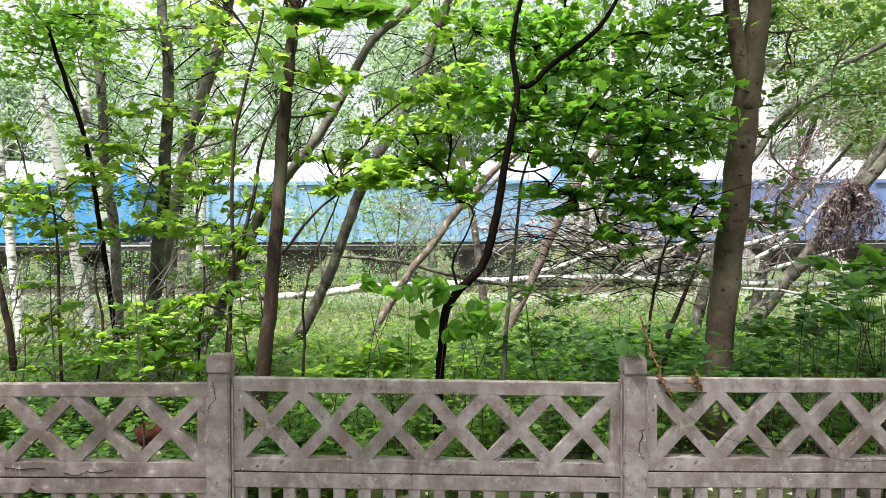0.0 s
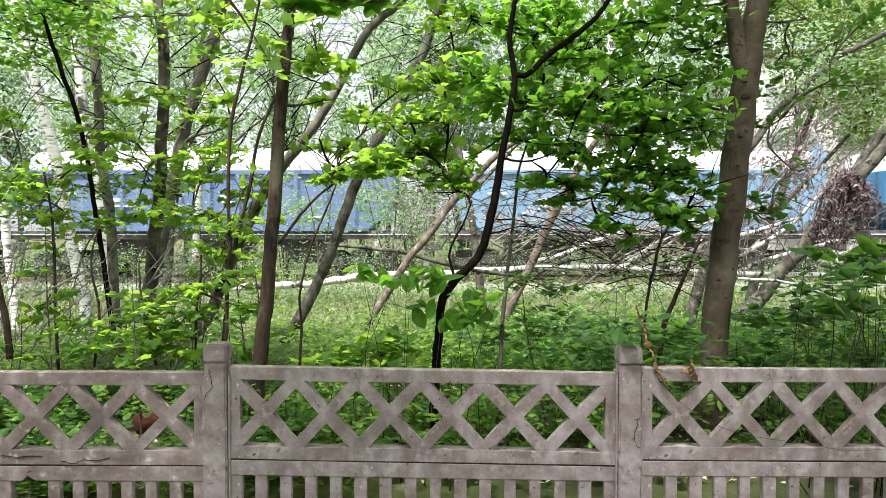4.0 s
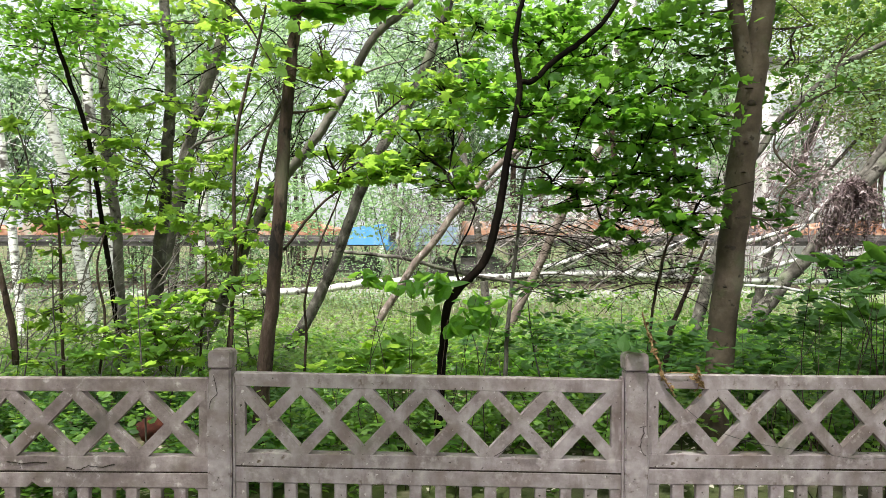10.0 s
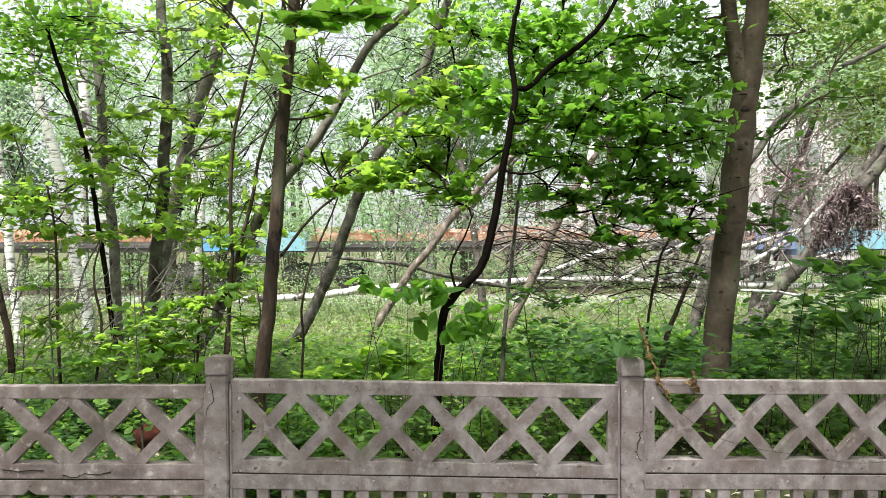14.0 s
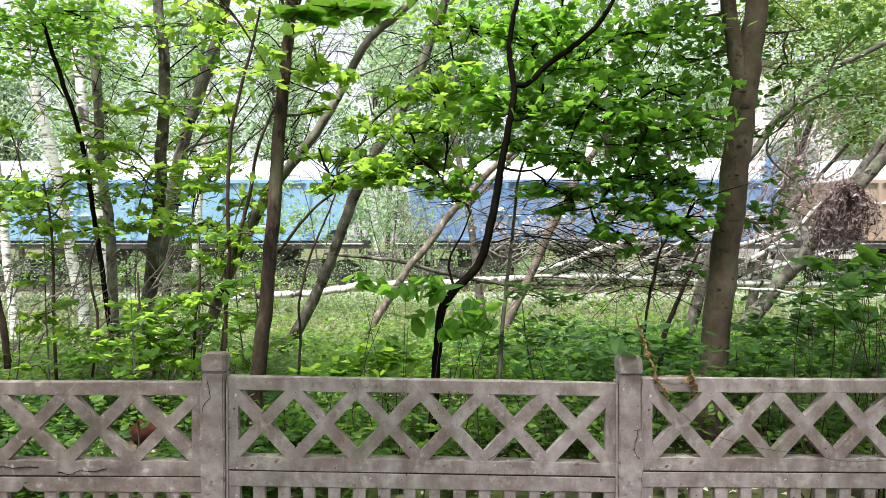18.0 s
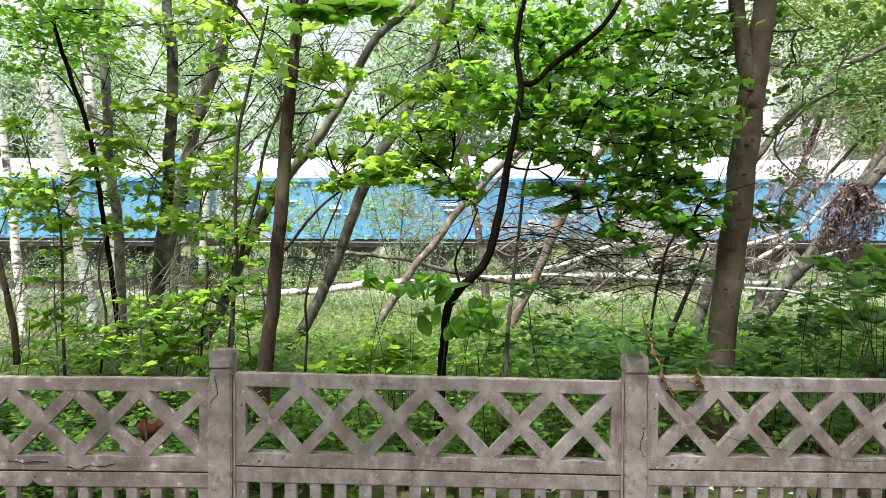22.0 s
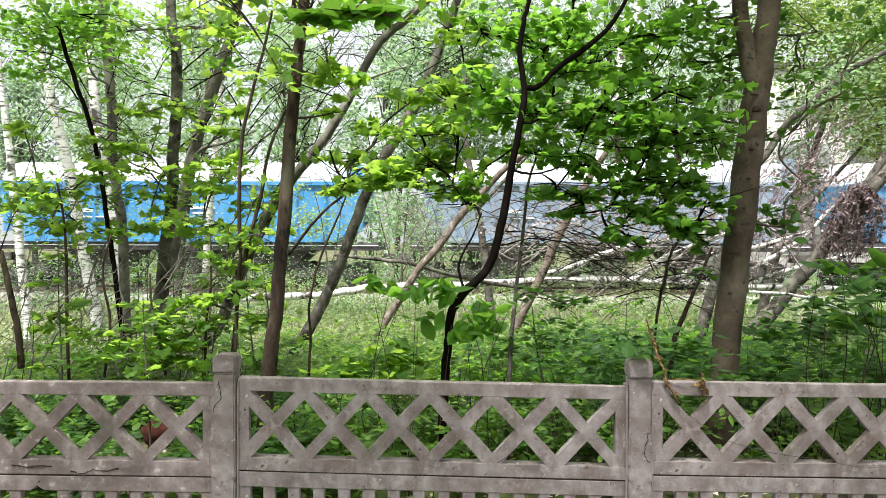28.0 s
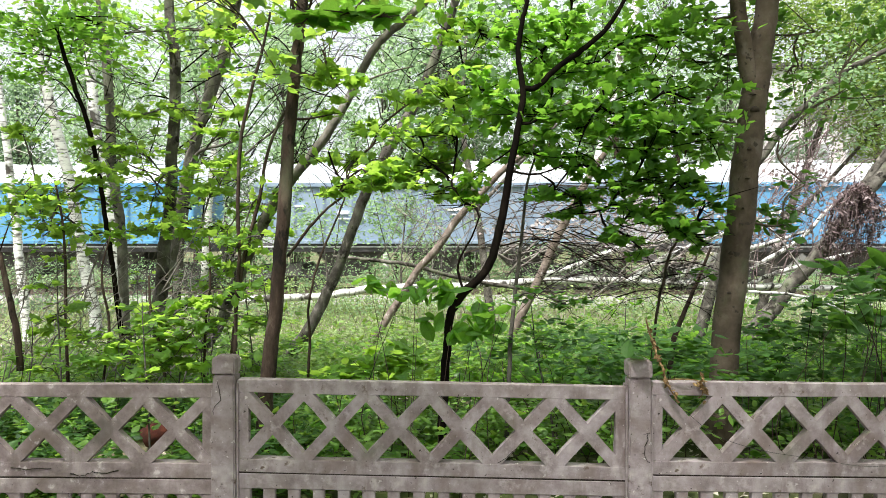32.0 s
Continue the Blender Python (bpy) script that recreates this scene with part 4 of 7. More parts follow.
# the central maple: thin dark stem, spreading layers of leaves
tree("maple_sapling", "young maple with thin dark stem and spreading layered leaves",
     [[(-0.083, 4.5, 0.214, 0.032), (-0.067, 4.5, 0.722, 0.03), (-0.045, 4.5, 0.966, 0.029), (-0.03, 4.5, 1.154, 0.029), (0.06, 4.5, 1.296, 0.029), (0.201, 4.5, 1.445, 0.029), (0.272, 4.5, 1.62, 0.029), (0.328, 4.5, 1.881, 0.027), (0.379, 4.5, 2.189, 0.024), (0.423, 4.5, 2.418, 0.022), (0.452, 4.5, 2.64, 0.021), (0.415, 4.5, 2.861, 0.018), (0.444, 4.5, 3.082, 0.016), (0.484, 4.5, 3.265, 0.014), (0.539, 4.5, 3.704, 0.01)],
      [(0.452, 4.5, 2.647, 0.019), (0.541, 4.5, 2.658, 0.019), (0.671, 4.5, 2.78, 0.019), (0.837, 4.5, 2.898, 0.018), (0.966, 4.5, 3.008, 0.016), (1.076, 4.5, 3.155, 0.014), (1.204, 4.5, 3.412, 0.01)],
      [(0.376, 4.5, 2.104, 0.01), (0.463, 4.45, 2.08, 0.008), (0.567, 4.4, 2.082, 0.006), (0.686, 4.35, 2.123, 0.005)],
      [(0.06, 4.5, 1.303, 0.01), (0.022, 4.5, 1.49, 0.008), (0.115, 4.5, 1.676, 0.006), (0.171, 4.5, 1.825, 0.005)]],
     [(-0.276, 4.85, 2.421, 0.341, 0.239, 0.102, 96), (-0.624, 4.75, 2.091, 0.312, 0.219, 0.1, 35), (-0.33, 4.75, 2.072, 0.372, 0.26, 0.091, 95), (0.024, 4.75, 2.463, 0.417, 0.292, 0.115, 147), (-0.016, 4.75, 2.072, 0.322, 0.226, 0.091, 83), (0.184, 4.85, 2.719, 0.472, 0.331, 0.136, 181),
      (-0.078, 4.95, 2.742, 0.387, 0.271, 0.12, 87), (1.148, 4.7, 2.492, 0.234, 0.164, 0.156, 68), (-0.212, 4.75, 2.228, 0.275, 0.193, 0.118, 56), (1.304, 4.7, 2.241, 0.234, 0.164, 0.136, 68), (0.637, 4.65, 2.521, 0.389, 0.272, 0.193, 163), (0.829, 4.65, 2.254, 0.431, 0.302, 0.173, 114), (1.02, 4.65, 2.598, 0.431, 0.302, 0.216, 189), (1.29, 4.65, 2.33, 0.474, 0.332, 0.216, 179), (1.595, 4.65, 2.598, 0.347, 0.243, 0.258, 151),
      (1.24, 4.75, 2.072, 0.527, 0.369, 0.197, 113), (1.555, 4.75, 2.072, 0.354, 0.248, 0.22, 82), (1.022, 4.85, 2.918, 0.45, 0.315, 0.225, 200), (0.676, 4.95, 3.066, 0.414, 0.29, 0.23, 184), (1.541, 4.85, 3.037, 0.406, 0.284, 0.269, 212), (0.187, 4.95, 3.147, 0.387, 0.271, 0.154, 68), (-0.079, 5.05, 3.219, 0.395, 0.277, 0.141, 54),
      (1.597, 4.75, 1.679, 0.275, 0.193, 0.138, 34), (1.242, 4.75, 1.876, 0.354, 0.248, 0.118, 31), (1.83, 4.75, 1.954, 0.157, 0.11, 0.236, 29), (0.897, 4.8, 1.958, 0.278, 0.195, 0.119, 43), (1.788, 4.75, 2.345, 0.197, 0.138, 0.236, 70), (-0.888, 4.8, 2.274, 0.209, 0.146, 0.075, 4), (-0.722, 4.75, 2.032, 0.207, 0.145, 0.059, 14), (1.439, 4.75, 1.797, 0.397, 0.278, 0.177, 43), (1.714, 4.75, 1.797, 0.22, 0.154, 0.197, 26), (0.86, 4.85, 3.551, 0.988, 0.692, 0.362, 414), (0.062, 4.65, 1.909, 0.182, 0.127, 0.064, 19), (0.369, 4.65, 2.254, 0.258, 0.181, 0.15, 38),
      (0.467, 4.90, 3.078, 0.284, 0.227, 0.105, 55), (0.831, 4.90, 3.159, 0.284, 0.227, 0.122, 60), (1.237, 4.90, 3.078, 0.284, 0.227, 0.122, 60), (1.601, 4.90, 3.159, 0.227, 0.181, 0.122, 45), (0.695, 4.80, 2.810, 0.317, 0.254, 0.087, 55), (1.092, 4.80, 2.770, 0.317, 0.254, 0.087, 60), (1.489, 4.80, 2.730, 0.278, 0.222, 0.095, 68), (0.457, 4.80, 2.532, 0.278, 0.222, 0.071, 50), (0.845, 4.75, 2.444, 0.314, 0.251, 0.071, 62), (1.238, 4.75, 2.405, 0.314, 0.251, 0.071, 68), (1.591, 4.75, 2.365, 0.220, 0.176, 0.086, 50), (0.570, 4.75, 2.248, 0.275, 0.220, 0.063, 50), (0.953, 4.70, 2.144, 0.311, 0.249, 0.062, 56), (1.341, 4.70, 2.086, 0.311, 0.249, 0.070, 56), (1.631, 4.75, 2.012, 0.173, 0.138, 0.071, 31), (1.069, 4.70, 1.891, 0.272, 0.218, 0.054, 37), (1.419, 4.70, 1.775, 0.233, 0.187, 0.062, 34), (0.681, 4.70, 1.969, 0.233, 0.187, 0.047, 27), (1.316, 4.75, 1.541, 0.173, 0.138, 0.055, 19), (0.187, 5.00, 3.190, 0.207, 0.165, 0.091, 30), (0.063, 5.00, 2.901, 0.231, 0.185, 0.074, 30),
      (1.081, 4.75, 1.698, 0.173, 0.138, 0.055, 34), (1.341, 4.70, 1.833, 0.194, 0.155, 0.054, 40), (1.575, 4.70, 1.697, 0.155, 0.124, 0.070, 34), (1.729, 4.75, 1.894, 0.118, 0.094, 0.094, 30), (1.238, 4.75, 1.639, 0.157, 0.126, 0.047, 26), (0.884, 4.75, 1.835, 0.196, 0.157, 0.047, 34), (1.730, 4.70, 1.619, 0.093, 0.075, 0.078, 20), (1.458, 4.70, 1.969, 0.233, 0.187, 0.054, 44), (1.186, 4.70, 2.008, 0.233, 0.187, 0.054, 44)],
     # leaves left of split get the brighter green: that side's light is in the colour
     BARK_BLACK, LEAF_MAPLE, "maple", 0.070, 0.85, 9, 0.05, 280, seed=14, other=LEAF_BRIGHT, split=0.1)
tree("thin_stem", "thin straight dark brown sapling stem with few leaves",
     [[(0.376, 4.9, 0.212, 0.019), (0.391, 4.9, 0.663, 0.017), (0.407, 4.9, 0.99, 0.016), (0.443, 4.9, 1.356, 0.014), (0.487, 4.9, 1.722, 0.012), (0.518, 4.9, 2.046, 0.01), (0.591, 4.9, 2.288, 0.007)]],
     [(0.581, 4.8, 1.282, 0.239, 0.167, 0.099, 30), (0.781, 4.8, 1.202, 0.239, 0.167, 0.119, 40)], BARK_GREY, LEAF_DARK, "oval", 0.07, 0.6, 7, 0.04, 10, category="sapling", seed=15)
# left group
tree("mossy_maple", "olive-grey mossy trunk with leafy side shoots",
     [[(-3.079, 7, 0.311, 0.07), (-3.032, 7, 1.011, 0.067), (-2.991, 7, 1.591, 0.065), (-2.923, 7, 2.112, 0.06), (-2.913, 7, 2.574, 0.06), (-2.874, 7, 3.034, 0.057), (-2.881, 7, 3.55, 0.055), (-2.929, 7, 4.008, 0.05), (-2.951, 7, 4.806, 0.04)]],
     [(-3.519, 6.5, 1.701, 0.485, 0.339, 0.14, 64), (-2.405, 6.4, 1.726, 0.477, 0.334, 0.138, 64), (-3.833, 6.4, 1.964, 0.424, 0.297, 0.159, 64), (-1.707, 6, 2.042, 0.248, 0.174, 0.199, 12), (-2.927, 6.5, 1.782, 0.377, 0.264, 0.14, 48), (-1.68, 5.9, 1.694, 0.244, 0.171, 0.147, 30), (-2.353, 6.3, 3.615, 0.313, 0.219, 0.209, 27), (-2.162, 6.2, 3.609, 0.231, 0.162, 0.18, 31), (-3.455, 6.6, 2.519, 0.437, 0.306, 0.219, 19), (-3.112, 6.8, 2.379, 0.777, 0.544, 0.389, 156), (-2.634, 6.6, 2.953, 0.377, 0.264, 0.251, 60), (-2.19, 6.4, 2.229, 0.61, 0.427, 0.244, 54), (-2.107, 6.3, 1.751, 0.48, 0.336, 0.24, 90), (-3.388, 6.8, 2.882, 0.58, 0.406, 0.259, 38), (-2.845, 6.6, 3.656, 1.006, 0.704, 0.377, 108), (-1.972, 6.2, 1.492, 0.354, 0.248, 0.236, 33), (-2.128, 6.2, 1.286, 0.354, 0.248, 0.236, 30), (-2.042, 6.3, 3.615, 0.48, 0.336, 0.24, 37),
      (-3.950, 6.20, 2.629, 0.215, 0.172, 0.072, 36), (-3.693, 6.00, 2.061, 0.218, 0.175, 0.079, 40), (-3.363, 6.40, 2.519, 0.243, 0.195, 0.074, 40), (-3.125, 6.10, 2.295, 0.222, 0.178, 0.061, 36), (-2.991, 6.50, 2.855, 0.215, 0.172, 0.075, 30), (-2.925, 6.30, 2.468, 0.271, 0.217, 0.073, 48), (-2.118, 6.30, 2.859, 0.229, 0.183, 0.073, 40), (-2.255, 6.50, 2.678, 0.269, 0.215, 0.075, 44), (-2.074, 6.20, 2.388, 0.277, 0.221, 0.077, 50), (-2.289, 6.40, 2.127, 0.254, 0.203, 0.074, 44), (-1.883, 6.00, 1.694, 0.218, 0.175, 0.069, 36), (-3.054, 6.00, 1.694, 0.208, 0.167, 0.060, 30), (-3.383, 6.30, 2.223, 0.229, 0.183, 0.062, 34), (-3.570, 6.20, 2.039, 0.236, 0.189, 0.062, 34), (-2.535, 6.60, 2.356, 0.218, 0.175, 0.065, 30), (-2.917, 6.60, 2.110, 0.251, 0.201, 0.065, 34), (-2.484, 6.20, 1.824, 0.205, 0.164, 0.062, 30), (-3.654, 6.10, 1.745, 0.222, 0.178, 0.061, 30), (-1.852, 6.50, 1.995, 0.193, 0.155, 0.064, 24), (-2.980, 6.50, 1.753, 0.215, 0.172, 0.064, 26),
      (-1.916, 5.80, 1.480, 0.192, 0.153, 0.067, 30), (-1.758, 5.60, 1.267, 0.194, 0.156, 0.065, 32), (-2.138, 5.70, 1.134, 0.207, 0.166, 0.066, 36), (-2.443, 5.60, 0.957, 0.213, 0.170, 0.074, 36), (-2.780, 5.40, 0.767, 0.223, 0.179, 0.080, 36), (-3.415, 5.70, 0.959, 0.217, 0.173, 0.075, 30), (-3.242, 5.90, 1.083, 0.195, 0.156, 0.068, 26), (-1.652, 5.80, 0.948, 0.173, 0.138, 0.067, 22)],
     BARK_GREY, LEAF_BRIGHT, "maple", 0.086, 0.8, 10, 0.06, 90, seed=16)
tree("leaning_alder", "leaning grey-brown trunk beside a dark tree",
     [[(-3.649, 8.2, 0.634, 0.082), (-3.522, 8.2, 1.111, 0.079), (-3.353, 8.2, 1.824, 0.073), (-3.218, 8.2, 2.501, 0.067), (-3.072, 8.2, 3.041, 0.07), (-2.864, 8.2, 3.646, 0.067), (-2.698, 8.2, 4.15, 0.061), (-2.621, 8.2, 4.551, 0.058), (-2.447, 8.2, 5.418, 0.044)],
      [(-3.218, 8.2, 2.501, 0.026), (-3.036, 8.1, 2.724, 0.02), (-2.668, 8, 2.809, 0.014), (-2.308, 7.9, 2.924, 0.008)]],
     [(-2.984, 8, 4.61, 0.928, 0.649, 0.331, 120), (-1.997, 8, 4.74, 0.795, 0.557, 0.331, 90)], BARK_ASH, LEAF_BRIGHT, "maple", 0.12, 0.6, 9, 0.05, 0, seed=17)
tree("grey_maple", "straight grey trunk among birches with leafy shoots",
     [[(-3.652, 7.6, 0.199, 0.06), (-3.698, 7.6, 0.706, 0.057), (-3.716, 7.6, 1.337, 0.054), (-3.748, 7.6, 1.903, 0.054), (-3.831, 7.6, 2.405, 0.051), (-3.849, 7.6, 3.031, 0.051), (-3.887, 7.6, 3.592, 0.049), (-3.949, 7.6, 4.151, 0.046), (-4.014, 7.6, 5.017, 0.035)]],
     [(-3.825, 7, 3.665, 0.8, 0.56, 0.4, 300), (-4.041, 6.6, 3.548, 0.503, 0.352, 0.377, 230), (-3.766, 6.6, 3.818, 0.765, 0.536, 0.219, 200), (-3.309, 7, 3.379, 0.464, 0.325, 0.267, 54), (-4.179, 7, 3.034, 0.533, 0.373, 0.267, 21), (-3.901, 7, 2.112, 0.597, 0.418, 0.267, 69), (-3.38, 7, 2.112, 0.464, 0.325, 0.331, 72), (-3.937, 6.4, 2.07, 0.424, 0.297, 0.244, 81), (-3.889, 6.4, 1.7, 0.366, 0.256, 0.18, 54),
      (-4.024, 6.60, 3.283, 0.306, 0.244, 0.142, 46), (-4.045, 6.40, 3.661, 0.317, 0.254, 0.180, 58), (-3.468, 6.60, 3.616, 0.349, 0.279, 0.164, 58), (-2.690, 6.50, 3.661, 0.258, 0.206, 0.161, 46), (-2.251, 6.60, 3.692, 0.273, 0.218, 0.153, 46), (-2.180, 6.60, 3.365, 0.284, 0.227, 0.120, 39), (-3.790, 6.60, 3.474, 0.240, 0.192, 0.131, 32), (-1.937, 6.80, 3.755, 0.225, 0.180, 0.135, 26)],
     BARK_ASH, LEAF_MAPLE, "oval", 0.07, 0.7, 9, 0.05, 60, seed=18)
tree("curved_sapling", "thin curved black sapling stem",
     [[(-3.127, 6.4, 0.637, 0.025), (-3.186, 6.4, 1.063, 0.023), (-3.245, 6.4, 1.541, 0.023), (-3.304, 6.4, 1.912, 0.021), (-3.353, 6.4, 2.281, 0.021), (-3.453, 6.4, 2.729, 0.021), (-3.596, 6.4, 3.149, 0.021), (-3.708, 6.4, 3.49, 0.018), (-3.758, 6.4, 3.699, 0.014)]],
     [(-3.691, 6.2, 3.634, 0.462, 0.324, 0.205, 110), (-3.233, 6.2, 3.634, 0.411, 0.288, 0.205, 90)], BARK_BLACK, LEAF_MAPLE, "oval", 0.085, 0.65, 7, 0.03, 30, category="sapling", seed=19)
for k, (rows, sp) in enumerate([
        ([(-1.811, 5.6, 0.666, 0.016), (-1.798, 5.6, 1.133, 0.016), (-1.772, 5.6, 1.551, 0.016), (-1.787, 5.6, 2.014, 0.016), (-1.752, 5.6, 2.521, 0.016), (-1.656, 5.6, 2.935, 0.014), (-1.562, 5.6, 3.302, 0.012), (-1.515, 5.6, 3.53, 0.01)], [(-1.706, 5.5, 1.233, 0.228, 0.159, 0.159, 12), (-1.749, 5.5, 1.643, 0.273, 0.191, 0.114, 16)]),
        ([(-1.976, 6, 0.498, 0.021), (-1.911, 6, 1.198, 0.019), (-1.834, 6, 1.596, 0.019), (-1.727, 6, 1.992, 0.017), (-1.645, 6, 2.438, 0.015), (-1.524, 6, 2.734, 0.013), (-1.454, 6, 2.832, 0.009)], [(-1.691, 5.8, 3.03, 0.24, 0.168, 0.24, 25)]),
        ([(-3.429, 6, 0.398, 0.015), (-3.447, 6, 0.898, 0.015), (-3.451, 6, 1.397, 0.013), (-3.471, 6, 1.794, 0.011), (-3.54, 6, 2.191, 0.009)], [(-3.549, 6, 1.546, 0.248, 0.174, 0.149, 30)]),
        ([(-1.335, 6.2, 0.409, 0.013), (-1.318, 6.2, 0.771, 0.013), (-1.327, 6.2, 1.08, 0.011), (-1.228, 6.2, 1.492, 0.011), (-1.072, 6.2, 1.851, 0.009), (-0.995, 6.2, 2.056, 0.007)], []),
        ([(-3.475, 5.4, 0.61, 0.027), (-3.494, 5.4, 0.88, 0.027), (-3.548, 5.4, 1.15, 0.025), (-3.641, 5.4, 1.553, 0.021)], [(-3.286, 5.2, 1.9, 0.258, 0.181, 0.172, 60), (-3.241, 5.2, 2.072, 0.258, 0.181, 0.129, 50)]),
        ([(-2.142, 5.8, 0.487, 0.012), (-2.128, 5.8, 0.922, 0.012), (-2.087, 5.8, 1.308, 0.01), (-2.094, 5.8, 1.692, 0.006)], [(-2.111, 5.6, 0.946, 0.278, 0.195, 0.186, 60), (-2.217, 5.4, 0.745, 0.268, 0.188, 0.134, 70)]),
        ([(-2.906, 5.6, 0.503, 0.012), (-2.855, 5.6, 0.946, 0.012), (-2.92, 5.6, 1.365, 0.01), (-2.847, 5.6, 1.69, 0.006)], [(-2.806, 5.5, 0.775, 0.319, 0.223, 0.182, 70), (-2.576, 5.6, 0.946, 0.232, 0.162, 0.186, 60)]),
        ([(-2.394, 5.6, 0.526, 0.014), (-2.429, 5.6, 0.76, 0.014), (-2.505, 5.6, 1.04, 0.012), (-2.525, 5.6, 1.365, 0.008)], [(-2.442, 5.4, 0.7, 0.268, 0.188, 0.134, 60), (-2.301, 5.5, 1.05, 0.228, 0.159, 0.182, 50)]),
        ([(2.032, 6.5, 0.35, 0.025), (2.084, 6.5, 0.73, 0.025), (2.19, 6.5, 1, 0.021), (2.322, 6.5, 1.324, 0.016), (2.428, 6.5, 1.594, 0.012)], [(2.169, 6, 1.347, 0.199, 0.139, 0.149, 30)]),
        ([(1.487, 5.2, 0.648, 0.011), (1.545, 5.2, 1.167, 0.011), (1.587, 5.2, 1.34, 0.013), (1.62, 5.2, 1.513, 0.011), (1.713, 5.2, 1.706, 0.007)], [(1.639, 5, 1.682, 0.166, 0.116, 0.124, 20)])]):
    tree("sapling", "thin dark sapling stem with a few green leaves", [rows], sp, BARK_DARK, LEAF_BRIGHT if k not in (8, 9) else LEAF_DARK, "maple" if k % 2 else "oval", 0.085, 0.6, 6, 0.03, 12, category="sapling", seed=40 + k, group="saplings by the fence", twig=0.003)
# more thin young stems, strewn between the trunks
def young_growth(n, area, tall, leaf, kind, size, seed, label):
    rng = np.random.default_rng(seed)
    for k in range(n):
        y = rng.uniform(area[2], area[3])
        x = rng.uniform(area[0], area[1]) * y / 5.0
        g, h, lx = ground_z(x, y) - 0.05, tall * rng.uniform(0.55, 1.15), rng.normal(0, 0.12)
        stem = [(x, y, g, 0.009), (x + lx * 0.3, y + rng.normal(0, 0.04), g + h * 0.35, 0.008), (x + lx * 0.8, y + rng.normal(0, 0.05), g + h * 0.7, 0.006), (x + lx, y, g + h, 0.003)]
        sp = []
        for q in range(int(rng.integers(3, 6))):
            f = rng.uniform(0.35, 1.0)
            sp.append((x + lx * f + rng.normal(0, 0.12), y + rng.normal(0, 0.1), g + h * f + 0.05, 0.16, 0.16, 0.05, int(rng.integers(6, 15))))
        tree("young_tree", label, [stem], sp, BARK_GREY, leaf, kind, size, 0.5, 6, 0.03, 8, category="sapling", group="young growth", seed=seed * 100 + k, twig=0.0025)


young_growth(11, (-3.3, -1.25, 5.0, 8.5), 1.6, LEAF_BRIGHT, "maple", 0.085, 7, "thin dark young maple with pale green leaves")
young_growth(5, (-1.1, 0.4, 5.2, 9.0), 0.9, LEAF_BRIGHT, "maple", 0.085, 8, "short young maple with pale green leaves")
young_growth(8, (0.4, 3.2, 4.8, 8.5), 1.1, LEAF_MAPLE, "oval", 0.075, 9, "thin young shrub stem with green leaves")
# birches at the left
for k, (rows, sp) in enumerate([
        ([(-4.514, 8.6, 0.442, 0.077), (-4.595, 8.6, 0.872, 0.074), (-4.73, 8.6, 1.514, 0.07), (-4.836, 8.6, 2.154, 0.07), (-4.93, 8.6, 2.65, 0.067), (-5.079, 8.6, 3.216, 0.064), (-5.213, 8.6, 3.781, 0.061), (-5.334, 8.6, 4.273, 0.055), (-5.531, 8.6, 5.394, 0.04)], [(-7.441, 12, 5.518, 1.491, 0.9, 0.567, 440), (-6.763, 12, 4.438, 1.143, 0.8, 0.686, 275)]),
        ([(-4.558, 9.4, 0.489, 0.07), (-4.657, 9.4, 1.426, 0.07), (-4.789, 9.4, 2.204, 0.07), (-4.907, 9.4, 2.746, 0.067), (-4.991, 9.4, 3.519, 0.067), (-5.054, 9.4, 4.135, 0.064), (-5.132, 9.4, 4.75, 0.057), (-5.236, 9.4, 5.745, 0.04)], [(-6.956, 14, 5.939, 1.867, 0.9, 0.8, 440), (-6.518, 14, 3.758, 1.461, 0.9, 0.661, 302)]),
        ([(-6.909, 11, -0.07, 0.078), (-6.991, 11, 0.663, 0.074), (-7.072, 11, 1.393, 0.071), (-7.119, 11, 1.939, 0.067), (-7.249, 11, 3.028, 0.059), (-7.459, 11, 4.834, 0.043)], [(-6.937, 11, 3.3, 0.938, 0.657, 0.629, 330)]),
        ([(-5.89, 16, 0.759, 0.085), (-5.77, 16, 2.481, 0.085), (-5.627, 16, 3.932, 0.085), (-5.539, 16, 5.115, 0.08), (-5.424, 16, 6.425, 0.068), (-5.308, 16, 7.861, 0.051)], [(-5.064, 16, 5.115, 1.67, 0.9, 0.914, 330), (-4.529, 16, 6.294, 1.829, 0.9, 0.914, 358)]),
        ([(5.918, 26, 6.659, 0.185), (6.44, 26, 9.216, 0.185), (6.861, 26, 10.49, 0.176), (7.801, 26, 13.874, 0.13)], [(6.768, 26, 7.939, 3.467, 0.9, 1.981, 550)])]):
    if k == 4:
        rows = [(rows[0][0] - 1.6, 26, -0.45, 0.24)] + rows
    tree("birch_tree", "white birch trunk with black marks in the clearing", [rows], sp, BARK_BIRCH, LEAF_FAR, "small", 0.07, 0.8, 9, 0.04, 0, category="birch", group="birches", seed=60 + k, twig=0.008)
